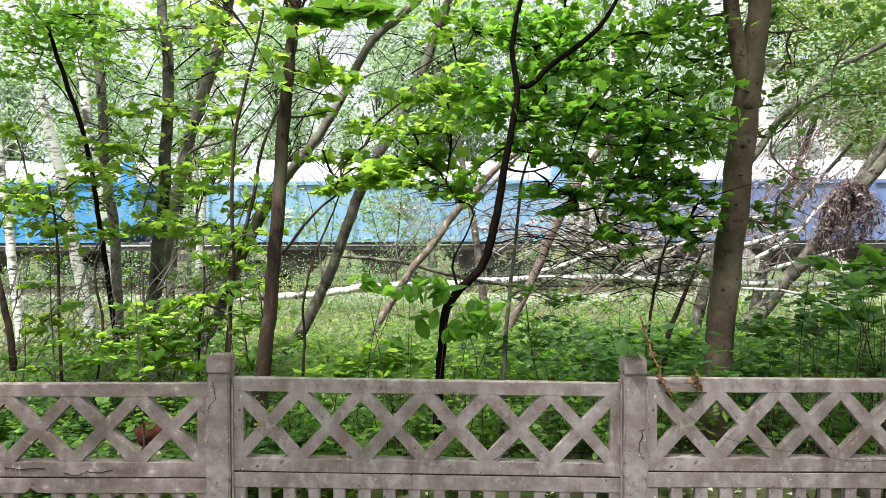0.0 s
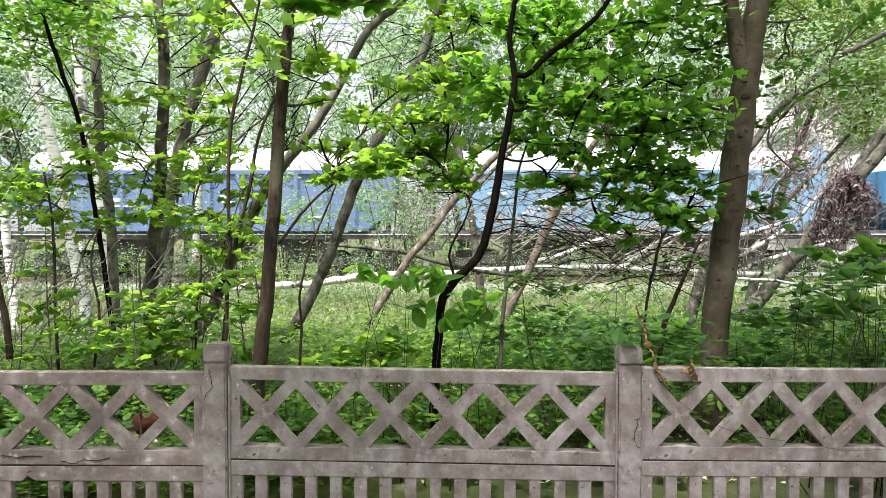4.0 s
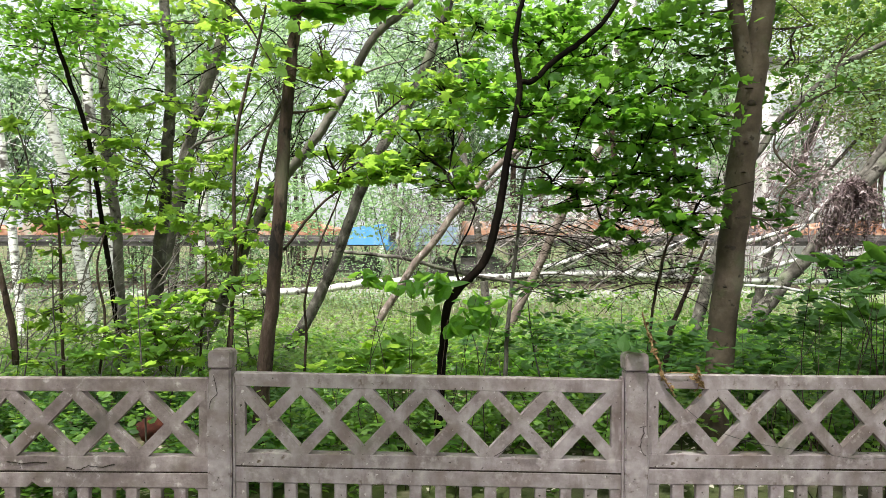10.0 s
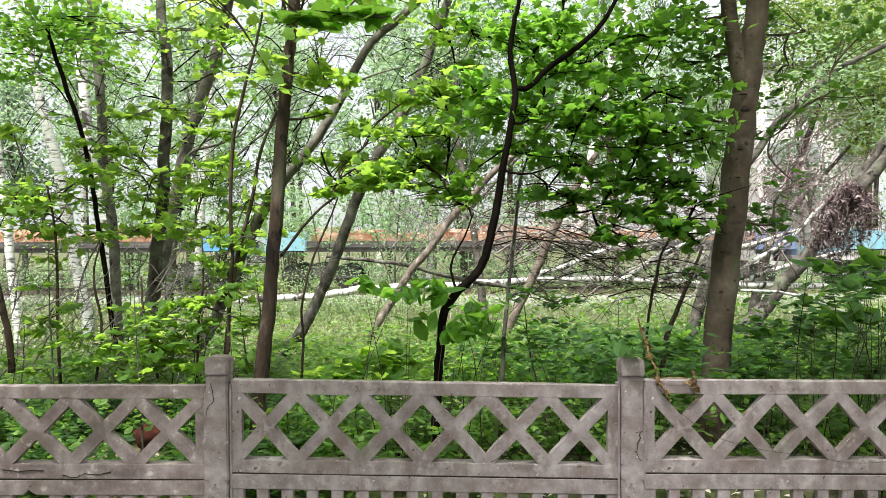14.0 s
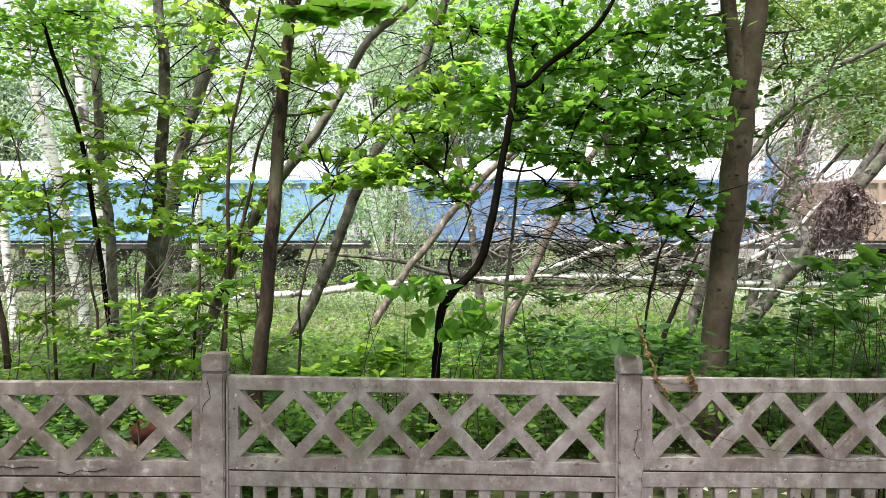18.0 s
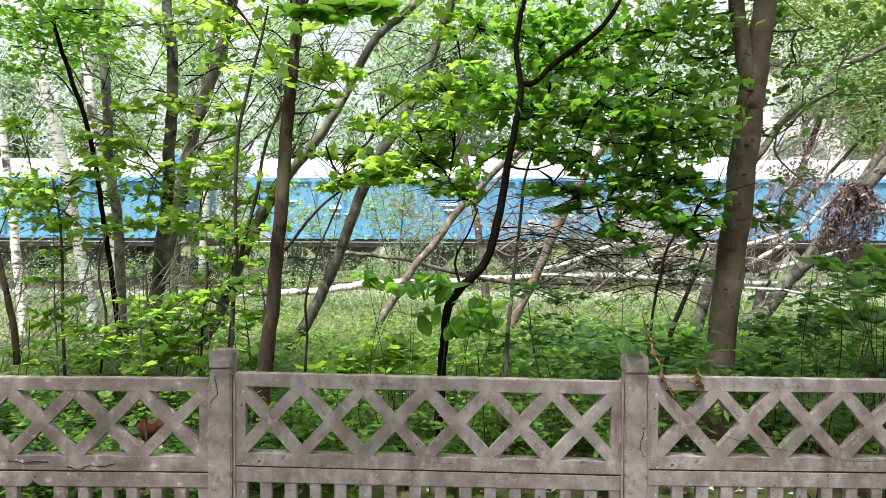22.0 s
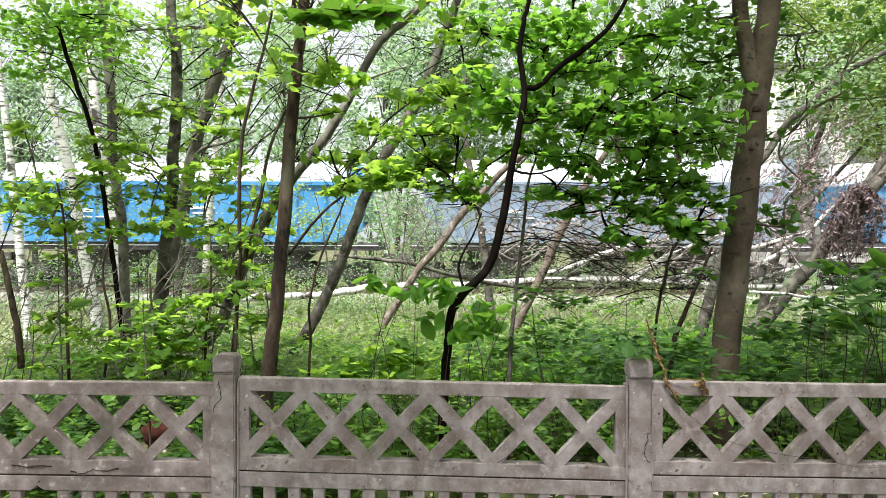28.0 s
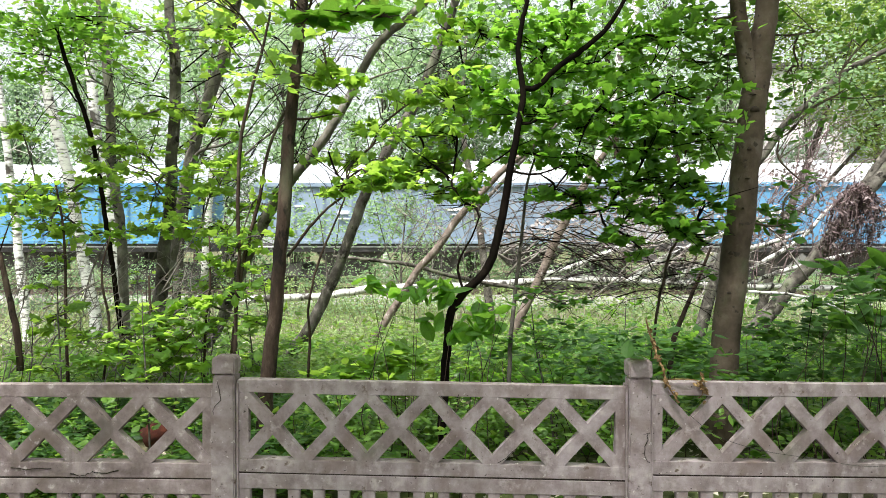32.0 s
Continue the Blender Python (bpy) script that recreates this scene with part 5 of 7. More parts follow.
# fine-leaved trees in the middle distance
tree("willow_tree", "fine-leaved yellow-green willow behind a thick trunk",
     [[(5.9, 13.5, -0.3, 0.10), (6.3, 13.4, 1.6, 0.09), (6.9, 13.3, 3.4, 0.06), (7.6, 13.2, 5.6, 0.03)], [(6.4, 13.4, 1.9, 0.05), (7.5, 13.2, 3.2, 0.035), (8.6, 13.0, 4.6, 0.02)]],
     [(6.59, 13, 5.418, 1.066, 0.746, 0.829, 3080), (7.656, 13, 5.737, 1.066, 0.746, 0.829, 4503), (8.099, 13, 4.566, 0.948, 0.663, 0.829, 4004), (7.03, 13, 4.353, 0.948, 0.663, 0.592, 1924), (8.33, 13, 3.392, 0.711, 0.497, 0.474, 1300), (6.369, 13, 6.055, 0.948, 0.663, 0.711, 2309), (7.682, 13, 3.712, 0.711, 0.497, 0.474, 1000)],
     BARK_GREY, LEAF_YELLOW, "small", 0.07, 0.9, 8, 0.05, 0, seed=31, twig=0.01)
tree("willow_tree", "fine-leaved pale green tree among birches",
     [[(-6.2, 15, -0.4, 0.10), (-6.0, 15, 2, 0.09), (-5.6, 15, 4.2, 0.06), (-5.2, 15, 6.4, 0.03)], [(-5.9, 15, 2.4, 0.05), (-4.6, 15, 3.6, 0.03), (-3.4, 15, 4.6, 0.02)]],
     [(-6.475, 15, 5.266, 1.739, 0.9, 0.994, 540), (-4.495, 15, 5.757, 1.367, 0.9, 0.994, 420), (-1.902, 15, 5.634, 0.745, 0.522, 0.994, 270), (-5.621, 15, 3.911, 1.491, 0.9, 0.745, 300), (-8.467, 15, 4.034, 1.615, 0.9, 0.87, 660), (-9.194, 15, 5.266, 1.491, 0.9, 0.994, 540), (-8.194, 15, 6.247, 1.739, 0.9, 0.621, 420), (-3.264, 15, 4.897, 0.994, 0.696, 0.745, 180), (-7.451, 15, 6.492, 1.988, 0.9, 0.745, 420), (-8.98, 15, 2.675, 1.118, 0.783, 0.621, 210), (-2.271, 15, 6.002, 1.367, 0.9, 0.745, 210)],
     BARK_GREY, LEAF_FAR, "small", 0.07, 0.9, 8, 0.05, 0, seed=32, twig=0.01)
tree("willow_tree", "fine-leaved pale tree rising before the track",
     [[(0.9, 16, -0.4, 0.10), (0.6, 16, 2, 0.08), (0.2, 16, 4.4, 0.06), (0.3, 16, 6.6, 0.03)], [(0.5, 16, 2.4, 0.05), (2.0, 16, 4.0, 0.03), (3.0, 16, 5.0, 0.02)]],
     [(-0.843, 16, 5.902, 1.325, 0.9, 1.06, 280), (1.001, 16, 6.294, 1.458, 0.9, 0.928, 420), (2.844, 16, 6.294, 1.59, 0.9, 0.928, 350), (4.429, 16, 5.509, 1.458, 0.9, 1.06, 420), (6.006, 16, 6.033, 1.06, 0.742, 0.928, 280), (-0.317, 16, 3.8, 1.06, 0.742, 0.663, 175), (1.531, 16, 4.458, 1.193, 0.835, 0.795, 210)],
     BARK_GREY, LEAF_FAR, "small", 0.075, 0.9, 8, 0.05, 0, seed=33, twig=0.01)
tree("birch_sapling", "thin pale green birch sapling with several stems before the track",
     [[(-0.998, 12.80, 0.719, 0.022), (-0.977, 12.80, 1.407, 0.018), (-0.913, 12.80, 2.147, 0.013), (-0.850, 12.80, 2.888, 0.006)], [(-0.998, 12.80, 0.772, 0.016), (-1.262, 12.80, 1.512, 0.012), (-1.421, 12.80, 2.147, 0.007), (-1.527, 12.80, 2.571, 0.004)], [(-2.336, 12.60, 0.733, 0.018), (-2.378, 12.60, 1.410, 0.014), (-2.493, 12.60, 2.139, 0.009), (-2.701, 12.60, 2.868, 0.005)], [(-2.357, 12.60, 0.993, 0.012), (-2.180, 12.60, 1.618, 0.009), (-2.097, 12.60, 2.347, 0.005)], [(-0.977, 12.80, 1.089, 0.012), (-0.680, 12.80, 1.618, 0.009), (-0.312, 12.90, 2.365, 0.005)]],
     [(-2.920, 12.60, 2.660, 0.229, 0.183, 0.313, 70), (-2.722, 12.60, 2.066, 0.250, 0.200, 0.271, 80), (-2.193, 12.80, 2.401, 0.254, 0.203, 0.317, 80), (-1.537, 12.80, 2.190, 0.233, 0.186, 0.275, 80), (-1.421, 12.80, 1.946, 0.254, 0.203, 0.212, 70), (-1.051, 12.80, 2.317, 0.254, 0.203, 0.296, 90), (-0.881, 12.80, 2.602, 0.212, 0.169, 0.275, 70), (-0.807, 12.80, 2.359, 0.233, 0.186, 0.296, 80), (-1.008, 12.80, 2.073, 0.254, 0.203, 0.233, 80), (-0.723, 12.80, 2.116, 0.254, 0.203, 0.254, 80), (-2.566, 12.60, 1.858, 0.250, 0.200, 0.208, 70), (-2.118, 12.60, 1.702, 0.250, 0.200, 0.188, 60), (-1.252, 12.80, 1.830, 0.254, 0.203, 0.190, 60), (-0.479, 12.80, 1.661, 0.254, 0.203, 0.190, 60), (-0.261, 13.00, 2.263, 0.236, 0.189, 0.258, 60), (-1.844, 12.80, 1.883, 0.254, 0.203, 0.190, 60), (0.384, 13.00, 2.048, 0.236, 0.189, 0.236, 50), (-3.170, 12.60, 1.827, 0.229, 0.183, 0.208, 50), (-0.637, 13.00, 2.800, 0.193, 0.155, 0.215, 40)],
     BARK_GREY, LEAF_FAR, "small", 0.072, 0.9, 6, 0.04, 0, category="sapling", seed=34, twig=0.004)
# leaning trunks in the middle and at the right
for k, (rows, sp, bark) in enumerate([
        ([(-2.199, 9, 0.125, 0.09), (-1.936, 9, 0.477, 0.08), (-1.71, 9, 0.926, 0.074), (-1.522, 9, 1.322, 0.071), (-1.341, 9, 1.844, 0.071), (-1.116, 9, 2.402, 0.071), (-0.713, 9, 3.128, 0.071), (-0.415, 9, 3.66, 0.067), (-0.2, 9, 4.249, 0.061), (-0.03, 9, 4.69, 0.058), (0.266, 9, 5.57, 0.042)], [(0.118, 9, 5.057, 1.193, 0.835, 0.447, 200)], BARK_GREY),
        ([(-1.453, 11, -0.161, 0.069), (-1.178, 11, 0.269, 0.066), (-0.858, 11, 0.754, 0.064), (-0.583, 11, 1.211, 0.061), (-0.292, 11, 1.53, 0.061), (0.055, 11, 2.03, 0.061), (0.491, 11, 2.503, 0.055), (0.872, 11, 2.893, 0.050), (1.326, 11, 3.255, 0.045), (1.958, 11, 4.023, 0.034)], [], BARK_PALE),
        ([(0.758, 9.5, 0.24, 0.064), (0.915, 9.5, 0.596, 0.064), (1.111, 9.5, 0.99, 0.061), (1.322, 9.5, 1.463, 0.061), (1.58, 9.5, 2.014, 0.058), (1.853, 9.5, 2.523, 0.051), (2.165, 9.5, 2.993, 0.034)], [], BARK_PALE),
        ([(4.37, 11, -0.235, 0.157), (4.714, 11, 0.132, 0.141), (5.12, 11, 0.617, 0.118), (5.39, 11, 0.982, 0.11), (5.724, 11, 1.347, 0.106), (6.082, 11, 1.848, 0.102), (6.423, 11, 2.257, 0.098), (6.764, 11, 2.666, 0.098), (7.175, 11, 3.155, 0.098), (7.94, 11, 4.203, 0.102), (9.178, 11, 5.91, 0.086)], [(6.715, 10, 4.541, 0.994, 0.696, 0.497, 160)], BARK_GREY),
        ([(6.344, 11.05, 2.196, 0.063), (6.534, 11.1, 2.474, 0.075), (6.708, 11.15, 2.699, 0.075), (7.038, 11.1, 3.206, 0.075), (7.916, 11.1, 4.5, 0.071)], [], BARK_GREY),
        ([(3.975, 9.5, 2.288, 0.056), (4.322, 9.5, 2.915, 0.052), (4.593, 9.5, 3.305, 0.048), (4.903, 9.5, 3.578, 0.045), (5.368, 9.5, 3.991, 0.042), (5.834, 9.5, 4.24, 0.037), (6.533, 9.5, 4.551, 0.034)], [(5.269, 9.2, 4.308, 0.914, 0.64, 0.457, 160), (5.538, 9, 3.29, 0.596, 0.417, 0.447, 190), (4.716, 9, 3.807, 0.596, 0.417, 0.373, 200), (5.1, 8.9, 3.75, 0.596, 0.417, 0.373, 200)], BARK_GREY)]):
    if k == 5:
        rows = [(rows[0][0] - 0.7, 9.6, -0.1, 0.1)] + rows
    tree("leaning_tree", "leaning grey-brown tree trunk in the clearing" if k not in (3, 4) else "leaning olive-grey trunk hung with dry twigs", [rows], sp, bark, LEAF_FAR, "small", 0.08, 0.8, 9, 0.06, 0, seed=80 + k, group="leaning trees")


# ---- unseen high crowns, added above the fence and the camera to shade them ----
def high_crown(name, label, foot, top, spread, seed, leaf, kind, size, n):
    """A full-grown tree, added out of view, whose crown roofs the place over for shade."""
    rng = np.random.default_rng(seed)
    x, y = foot
    stems = [[(x, y, ground_z(x, y) - 0.1, 0.16), (x + 0.1, y, top * 0.3, 0.13), (x - 0.1, y + 0.1, top * 0.65, 0.09), (x, y, top, 0.03)]]
    sprays = []
    for k in range(16):
        z = rng.uniform(0.62, 1.0) * top
        a, r = k * 2.4, spread * math.sqrt(rng.random())
        sprays.append((x + r * math.cos(a), y + r * math.sin(a), z, 1.3, 1.3, 0.7, n))
    return tree(name, label, stems, sprays, BARK_GREY, leaf, kind, size, 0.6, 9, 0.05, 0, seed=seed, twig=0.012)


for k, (fx, fy, top, sp) in enumerate(((-6.3, 4.6, 9.0, 2.4), (3.9, 4.3, 9.0, 2.3), (6.6, 5.2, 9.0, 2.4), (-3.4, -2.0, 9.5, 4.4), (3.6, -1.9, 9.5, 4.4), (-1.6, -2.3, 10.0, 3.0), (-8.6, -2.0, 9.0, 3.8), (8.8, -1.5, 9.0, 3.8))):
    high_crown("broadleaf_tree", "unseen tall leafy tree added to shade the fence from above", (fx, fy), top, sp, 500 + k, LEAF_MAPLE, "small", 0.26, (80, 110, 40, 200, 115, 170, 120, 40)[k])

# ---- fallen timber ----
def fallen(name, label, stems, bark, seed, twigs=(), category="log"):
    """A fallen stem with its limbs; twigs: rows of (x, y, z, radius) of thin dead branches."""
    rng = np.random.default_rng(seed)
    foot = np.array(stems[0][0][:3])
    b = tagged(new(name), label, category)
    b.location = foot
    for i, s in enumerate(stems):
        q = curve(s, 6)
        q[:, :3] -= foot
        q[1:-1, :3] += rng.normal(0, 0.12, (len(q) - 2, 3)) * q[1:-1, 3:4]
        bm = bmesh.new()
        tube(bm, q, 10 if i == 0 else 6, 0.06, rng)
        smooth(part("trunk" if i == 0 else "limb", bm, bark, b))
    return b


def brush(name, label, area, n, length, radius, rise, seed, bark, group=""):
    """A tangle of thin dead branches round a spot: area is (x, y, z, half width, half depth, half height)."""
    rng = np.random.default_rng(seed)
    x, y, z, rx, ry, rz = area
    b = tagged(new(name), label, "dead branches", group)
    b.location = (x, y, z - rz)
    for i in range(n):
        c = rng.uniform(-1, 1, 3) * (rx, ry, rz) + (0, 0, rz)
        l = length * rng.uniform(0.5, 1.3)
        a = rise + rng.normal(0, 0.35)
        d = np.array((math.cos(a) * rng.choice((1, 1, 1, -1)), rng.normal(0, 0.25), math.sin(a)))
        bow = rng.normal(0.06, 0.10)
        p = [c - d * l / 2, c - d * l / 6 + (0, 0, bow * l) + rng.normal(0, 0.035, 3) * l, c + d * l / 5 + (0, 0, bow * l * 0.8) + rng.normal(0, 0.045, 3) * l, c + d * l / 2 + (0, 0, rng.normal(-0.05, 0.10) * l)]
        r = radius * (0.45 + 1.2 * rng.random() ** 2)
        bm = bmesh.new()
        q = curve([(*p[0], r), (*p[1], r * 0.8), (*p[2], r * 0.6), (*p[3], r * 0.3)], 3)
        tube(bm, q, 5, 0.05, rng)
        for _ in range(4):
            o = q[rng.integers(2, len(q))]
            e = o[:3] + (d * 0.8 + rng.normal(0, 0.55, 3)) * l * 0.30
            tube(bm, curve([(*o[:3], r * 0.4), (*((o[:3] + e) / 2 + rng.normal(0, 0.045, 3) * l), r * 0.3), (*e, r * 0.12)], 3), 4, 0, rng)
        smooth(part("branch", bm, bark, b))
    return b


fallen("fallen_birch", "fallen white birch trunk lying across the clearing",
       [[(-3.887, 12.2, 0.599, 0.056), (-3.38, 12.2, 0.639, 0.065), (-2.248, 12.1, 0.708, 0.065), (-1.433, 12, 0.835, 0.068), (-0.239, 12, 0.875, 0.064), (1.154, 12, 0.954, 0.068), (2.547, 12, 0.994, 0.068), (3.741, 12, 0.954, 0.068), (4.537, 12, 0.924, 0.068), (5.732, 12, 0.875, 0.06), (6.827, 12, 0.835, 0.047), (7.723, 12, 0.775, 0.03)],
        [(3.045, 12, 0.954, 0.06), (3.51, 11.9, 1.295, 0.059), (3.968, 11.8, 1.523, 0.055), (4.562, 11.7, 1.785, 0.042), (5.241, 11.6, 2.033, 0.025)], [(1.552, 12, 1.074, 0.047), (2.13, 11.9, 1.256, 0.047), (2.795, 11.8, 1.533, 0.046), (3.546, 11.7, 1.689, 0.038), (4.57, 11.6, 1.88, 0.025)], [(3.741, 12, 0.954, 0.051), (4.25, 11.9, 1.256, 0.051), (4.672, 11.8, 1.455, 0.046), (5.29, 11.7, 1.621, 0.038), (5.966, 11.7, 1.843, 0.021)],
        [(5.134, 12, 0.914, 0.043), (5.583, 11.9, 1.128, 0.042), (6.218, 11.8, 1.318, 0.038), (6.803, 11.8, 1.474, 0.025)], [(5.187, 11.9, 1.226, 0.038), (5.775, 11.9, 1.572, 0.038), (6.018, 11.8, 1.787, 0.034), (6.445, 11.7, 2.298, 0.029), (6.927, 11.7, 2.443, 0.017)]], BARK_LYING, 101)
fallen("fallen_log", "thin fallen dark grey trunk propped above the grass",
       [[(-2.021, 11.4, 1.422, 0.026), (-1.643, 11.4, 1.385, 0.030), (-0.794, 11.4, 1.29, 0.033), (-0.132, 11.4, 1.12, 0.033), (0.435, 11.4, 0.988, 0.033), (1.097, 11.4, 0.893, 0.030), (1.853, 11.4, 0.817, 0.022)], [(0.908, 11.4, 0.912, 0.016), (1.649, 11.3, 1.031, 0.013), (2.563, 11.2, 0.924, 0.010), (2.936, 11.2, 0.738, 0.006)]], BARK_GREY, 102)
fallen("fallen_limb", "pale fallen limb resting on the undergrowth",
       [[(4.279, 10, 0.932, 0.021), (4.86, 10, 0.899, 0.021), (5.443, 10, 0.75, 0.018), (5.943, 10, 0.542, 0.011)]], BARK_LYING, 103, category="branch")
brush("dead_branches", "tangle of bare grey dead branches in the clearing", (2.915, 11.5, 1.526, 1.81, 0.8, 0.476), 34, 1.8, 0.012, 0.42, 111, DEADWOOD, "dead brushwood")
brush("dead_branches", "tangle of bare grey dead branches beside the track", (0.058, 11.6, 1.765, 1.057, 0.528, 0.577), 46, 1.3, 0.0075, 0.9, 112, DEADWOOD, "dead brushwood")
brush("dead_branches", "reddish-brown dry brushwood under a leaning tree", (5.912, 11.6, 2.101, 1.057, 0.528, 0.865), 90, 0.9, 0.008, 0.8, 113, DEADTWIG, "dead brushwood")
brush("dead_branches", "dark bare twigs hanging in front of the track", (1.465, 7.5, 1.9, 0.932, 0.466, 0.40), 62, 0.95, 0.0048, 0.15, 114, BARK_DARK, "dead brushwood")
brush("dead_branches", "bare grey twigs beside a thick trunk", (3.877, 10.5, 1.751, 0.609, 0.304, 0.609), 26, 1.1, 0.009, 0.5, 118, DEADWOOD, "dead brushwood")
brush("dead_branches", "dry lilac-brown twigs high under the trees", (6.514, 12.4, 3.106, 0.822, 0.411, 0.719), 50, 1.4, 0.008, 0.9, 119, DEADTWIG, "dead brushwood")
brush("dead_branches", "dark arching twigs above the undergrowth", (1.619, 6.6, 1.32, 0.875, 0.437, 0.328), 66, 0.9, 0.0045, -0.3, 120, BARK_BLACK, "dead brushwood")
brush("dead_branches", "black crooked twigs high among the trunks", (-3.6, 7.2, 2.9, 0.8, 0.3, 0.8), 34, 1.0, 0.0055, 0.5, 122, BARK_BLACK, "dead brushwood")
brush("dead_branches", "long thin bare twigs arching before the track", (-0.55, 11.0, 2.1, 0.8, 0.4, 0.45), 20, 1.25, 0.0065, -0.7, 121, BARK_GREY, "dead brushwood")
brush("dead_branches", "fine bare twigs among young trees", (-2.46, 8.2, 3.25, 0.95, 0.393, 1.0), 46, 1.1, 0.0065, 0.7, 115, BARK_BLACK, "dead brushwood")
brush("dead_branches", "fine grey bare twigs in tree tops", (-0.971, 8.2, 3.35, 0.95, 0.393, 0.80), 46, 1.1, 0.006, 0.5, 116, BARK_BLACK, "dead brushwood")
brush("dead_branches", "thin grey twigs of undergrowth at the clearing", (-3.262, 6.2, 0.977, 0.976, 0.488, 0.462), 100, 0.7, 0.0055, 0.9, 117, DEADWOOD, "dead brushwood")


# hanging bunch of dry leaves on the leaning trunk
def dry_bunch():
    """A shaggy mop: strands spread from one knot on the trunk, then hang, with withered leaves along them."""
    b = tagged(new("dry_branch_bunch"), "hanging bunch of withered mauve-brown leaves", "dead foliage")
    b.location = (6.24, 10.72, 2.52)
    rng = np.random.default_rng(131)
    leaves = []
    for i in range(150):
        a, r = rng.uniform(0, 2 * math.pi), 0.50 * math.sqrt(rng.random())
        dx, dy = r * math.cos(a), r * math.sin(a) * 0.55
        l = rng.uniform(0.5, 1.0) * (1.55 - 0.6 * r) - 0.3 * dx
        p = [(dx * 0.12 + rng.normal(0, 0.03), dy * 0.2, rng.normal(0.0, 0.05)), (dx * 0.5, dy * 0.7, -0.16 * l + rng.normal(0, 0.03)), (dx + rng.normal(0, 0.05), dy, -0.5 * l), (dx * 0.9 + rng.normal(-0.04, 0.08), dy, -l)]
        q = curve([(*c, w) for c, w in zip(p, (0.006, 0.005, 0.004, 0.002))], 4)
        bm = bmesh.new()
        tube(bm, q, 4, 0.1, rng)
        part("strand", bm, DEADTWIG, b)
        for _ in range(13):
            leaves.append(q[rng.integers(2, len(q))][:3] + rng.normal(0, 0.03, 3))
    c = part("withered_leaves", leaf_mesh("withered_leaves", "lance", np.array(leaves), rng.uniform(0.04, 0.11, len(leaves)), 1.5, DEADTWIG, rng), None, b)
    c["kind"] = "stuff"


def withered_crown():
    """Bleached dead leaves still hanging in the top of the fallen birch."""
    b = bpy.data.objects["fallen_birch"]
    rng = np.random.default_rng(132)
    p = np.concatenate([cloud(x, y, z, rx, 0.5, rz, n, rng) for x, y, z, rx, rz, n in ((2.3, 12.6, 2.0, 0.9, 0.5, 420), (3.4, 12.7, 2.3, 0.9, 0.6, 520), (4.4, 12.5, 1.9, 0.8, 0.5, 420), (5.6, 12.3, 1.9, 0.8, 0.5, 480), (6.3, 12.4, 2.7, 0.7, 0.6, 380), (1.0, 12.6, 1.8, 0.7, 0.4, 200))])
    c = part("withered_leaves", leaf_mesh("withered_leaves", "small", p - np.array(b.location), rng.uniform(0.05, 0.12, len(p)), 1.2, DEADLEAF, rng), None, b, "bleached grey-pink dead leaves")
    c["kind"] = "stuff"


withered_crown()
dry_bunch()


# ---- small things at the fence ----
def cracks():
    """Dark open cracks in the old slab, as thin grooves' rims."""
    fence = bpy.data.objects["concrete_fence"]
    rng = np.random.default_rng(151)
    for line in ([(-2.235, 3.397, 0.496), (-2.165, 3.397, 0.487), (-2.094, 3.397, 0.493), (-2.034, 3.397, 0.493)], [(-1.938, 3.397, 0.467), (-1.876, 3.397, 0.456), (-1.825, 3.397, 0.476), (-1.768, 3.397, 0.47), (-1.697, 3.397, 0.487)], [(-1.184, 3.371, 0.938), (-1.166, 3.371, 0.854), (-1.199, 3.371, 0.812), (-1.203, 3.371, 0.77)],
                 [(0.948, 3.371, 0.690), (0.951, 3.371, 0.66), (0.936, 3.371, 0.615), (0.944, 3.371, 0.56), (0.962, 3.371, 0.545)], [(0.930, 3.371, 0.684), (0.962, 3.371, 0.690)], [(0.21, 3.397, 0.53), (0.272, 3.397, 0.573), (0.342, 3.397, 0.644)]):
        bm = bmesh.new()
        rows = [(*p, rng.uniform(0.0006, 0.0018) * (2.4 if line[0][0] < -1.5 else 1.0)) for p in line]
        q = curve(rows, 4)
        q[:, 0] += rng.normal(0, 0.002, len(q))
        q[:, 2] += rng.normal(0, 0.002, len(q)) - 0.0
        q[:, 1] -= 3.42
        tube(bm, q, 5, 0.4, rng)
        part("crack", bm, SCAR, fence, "dark crack in the concrete")


cracks()


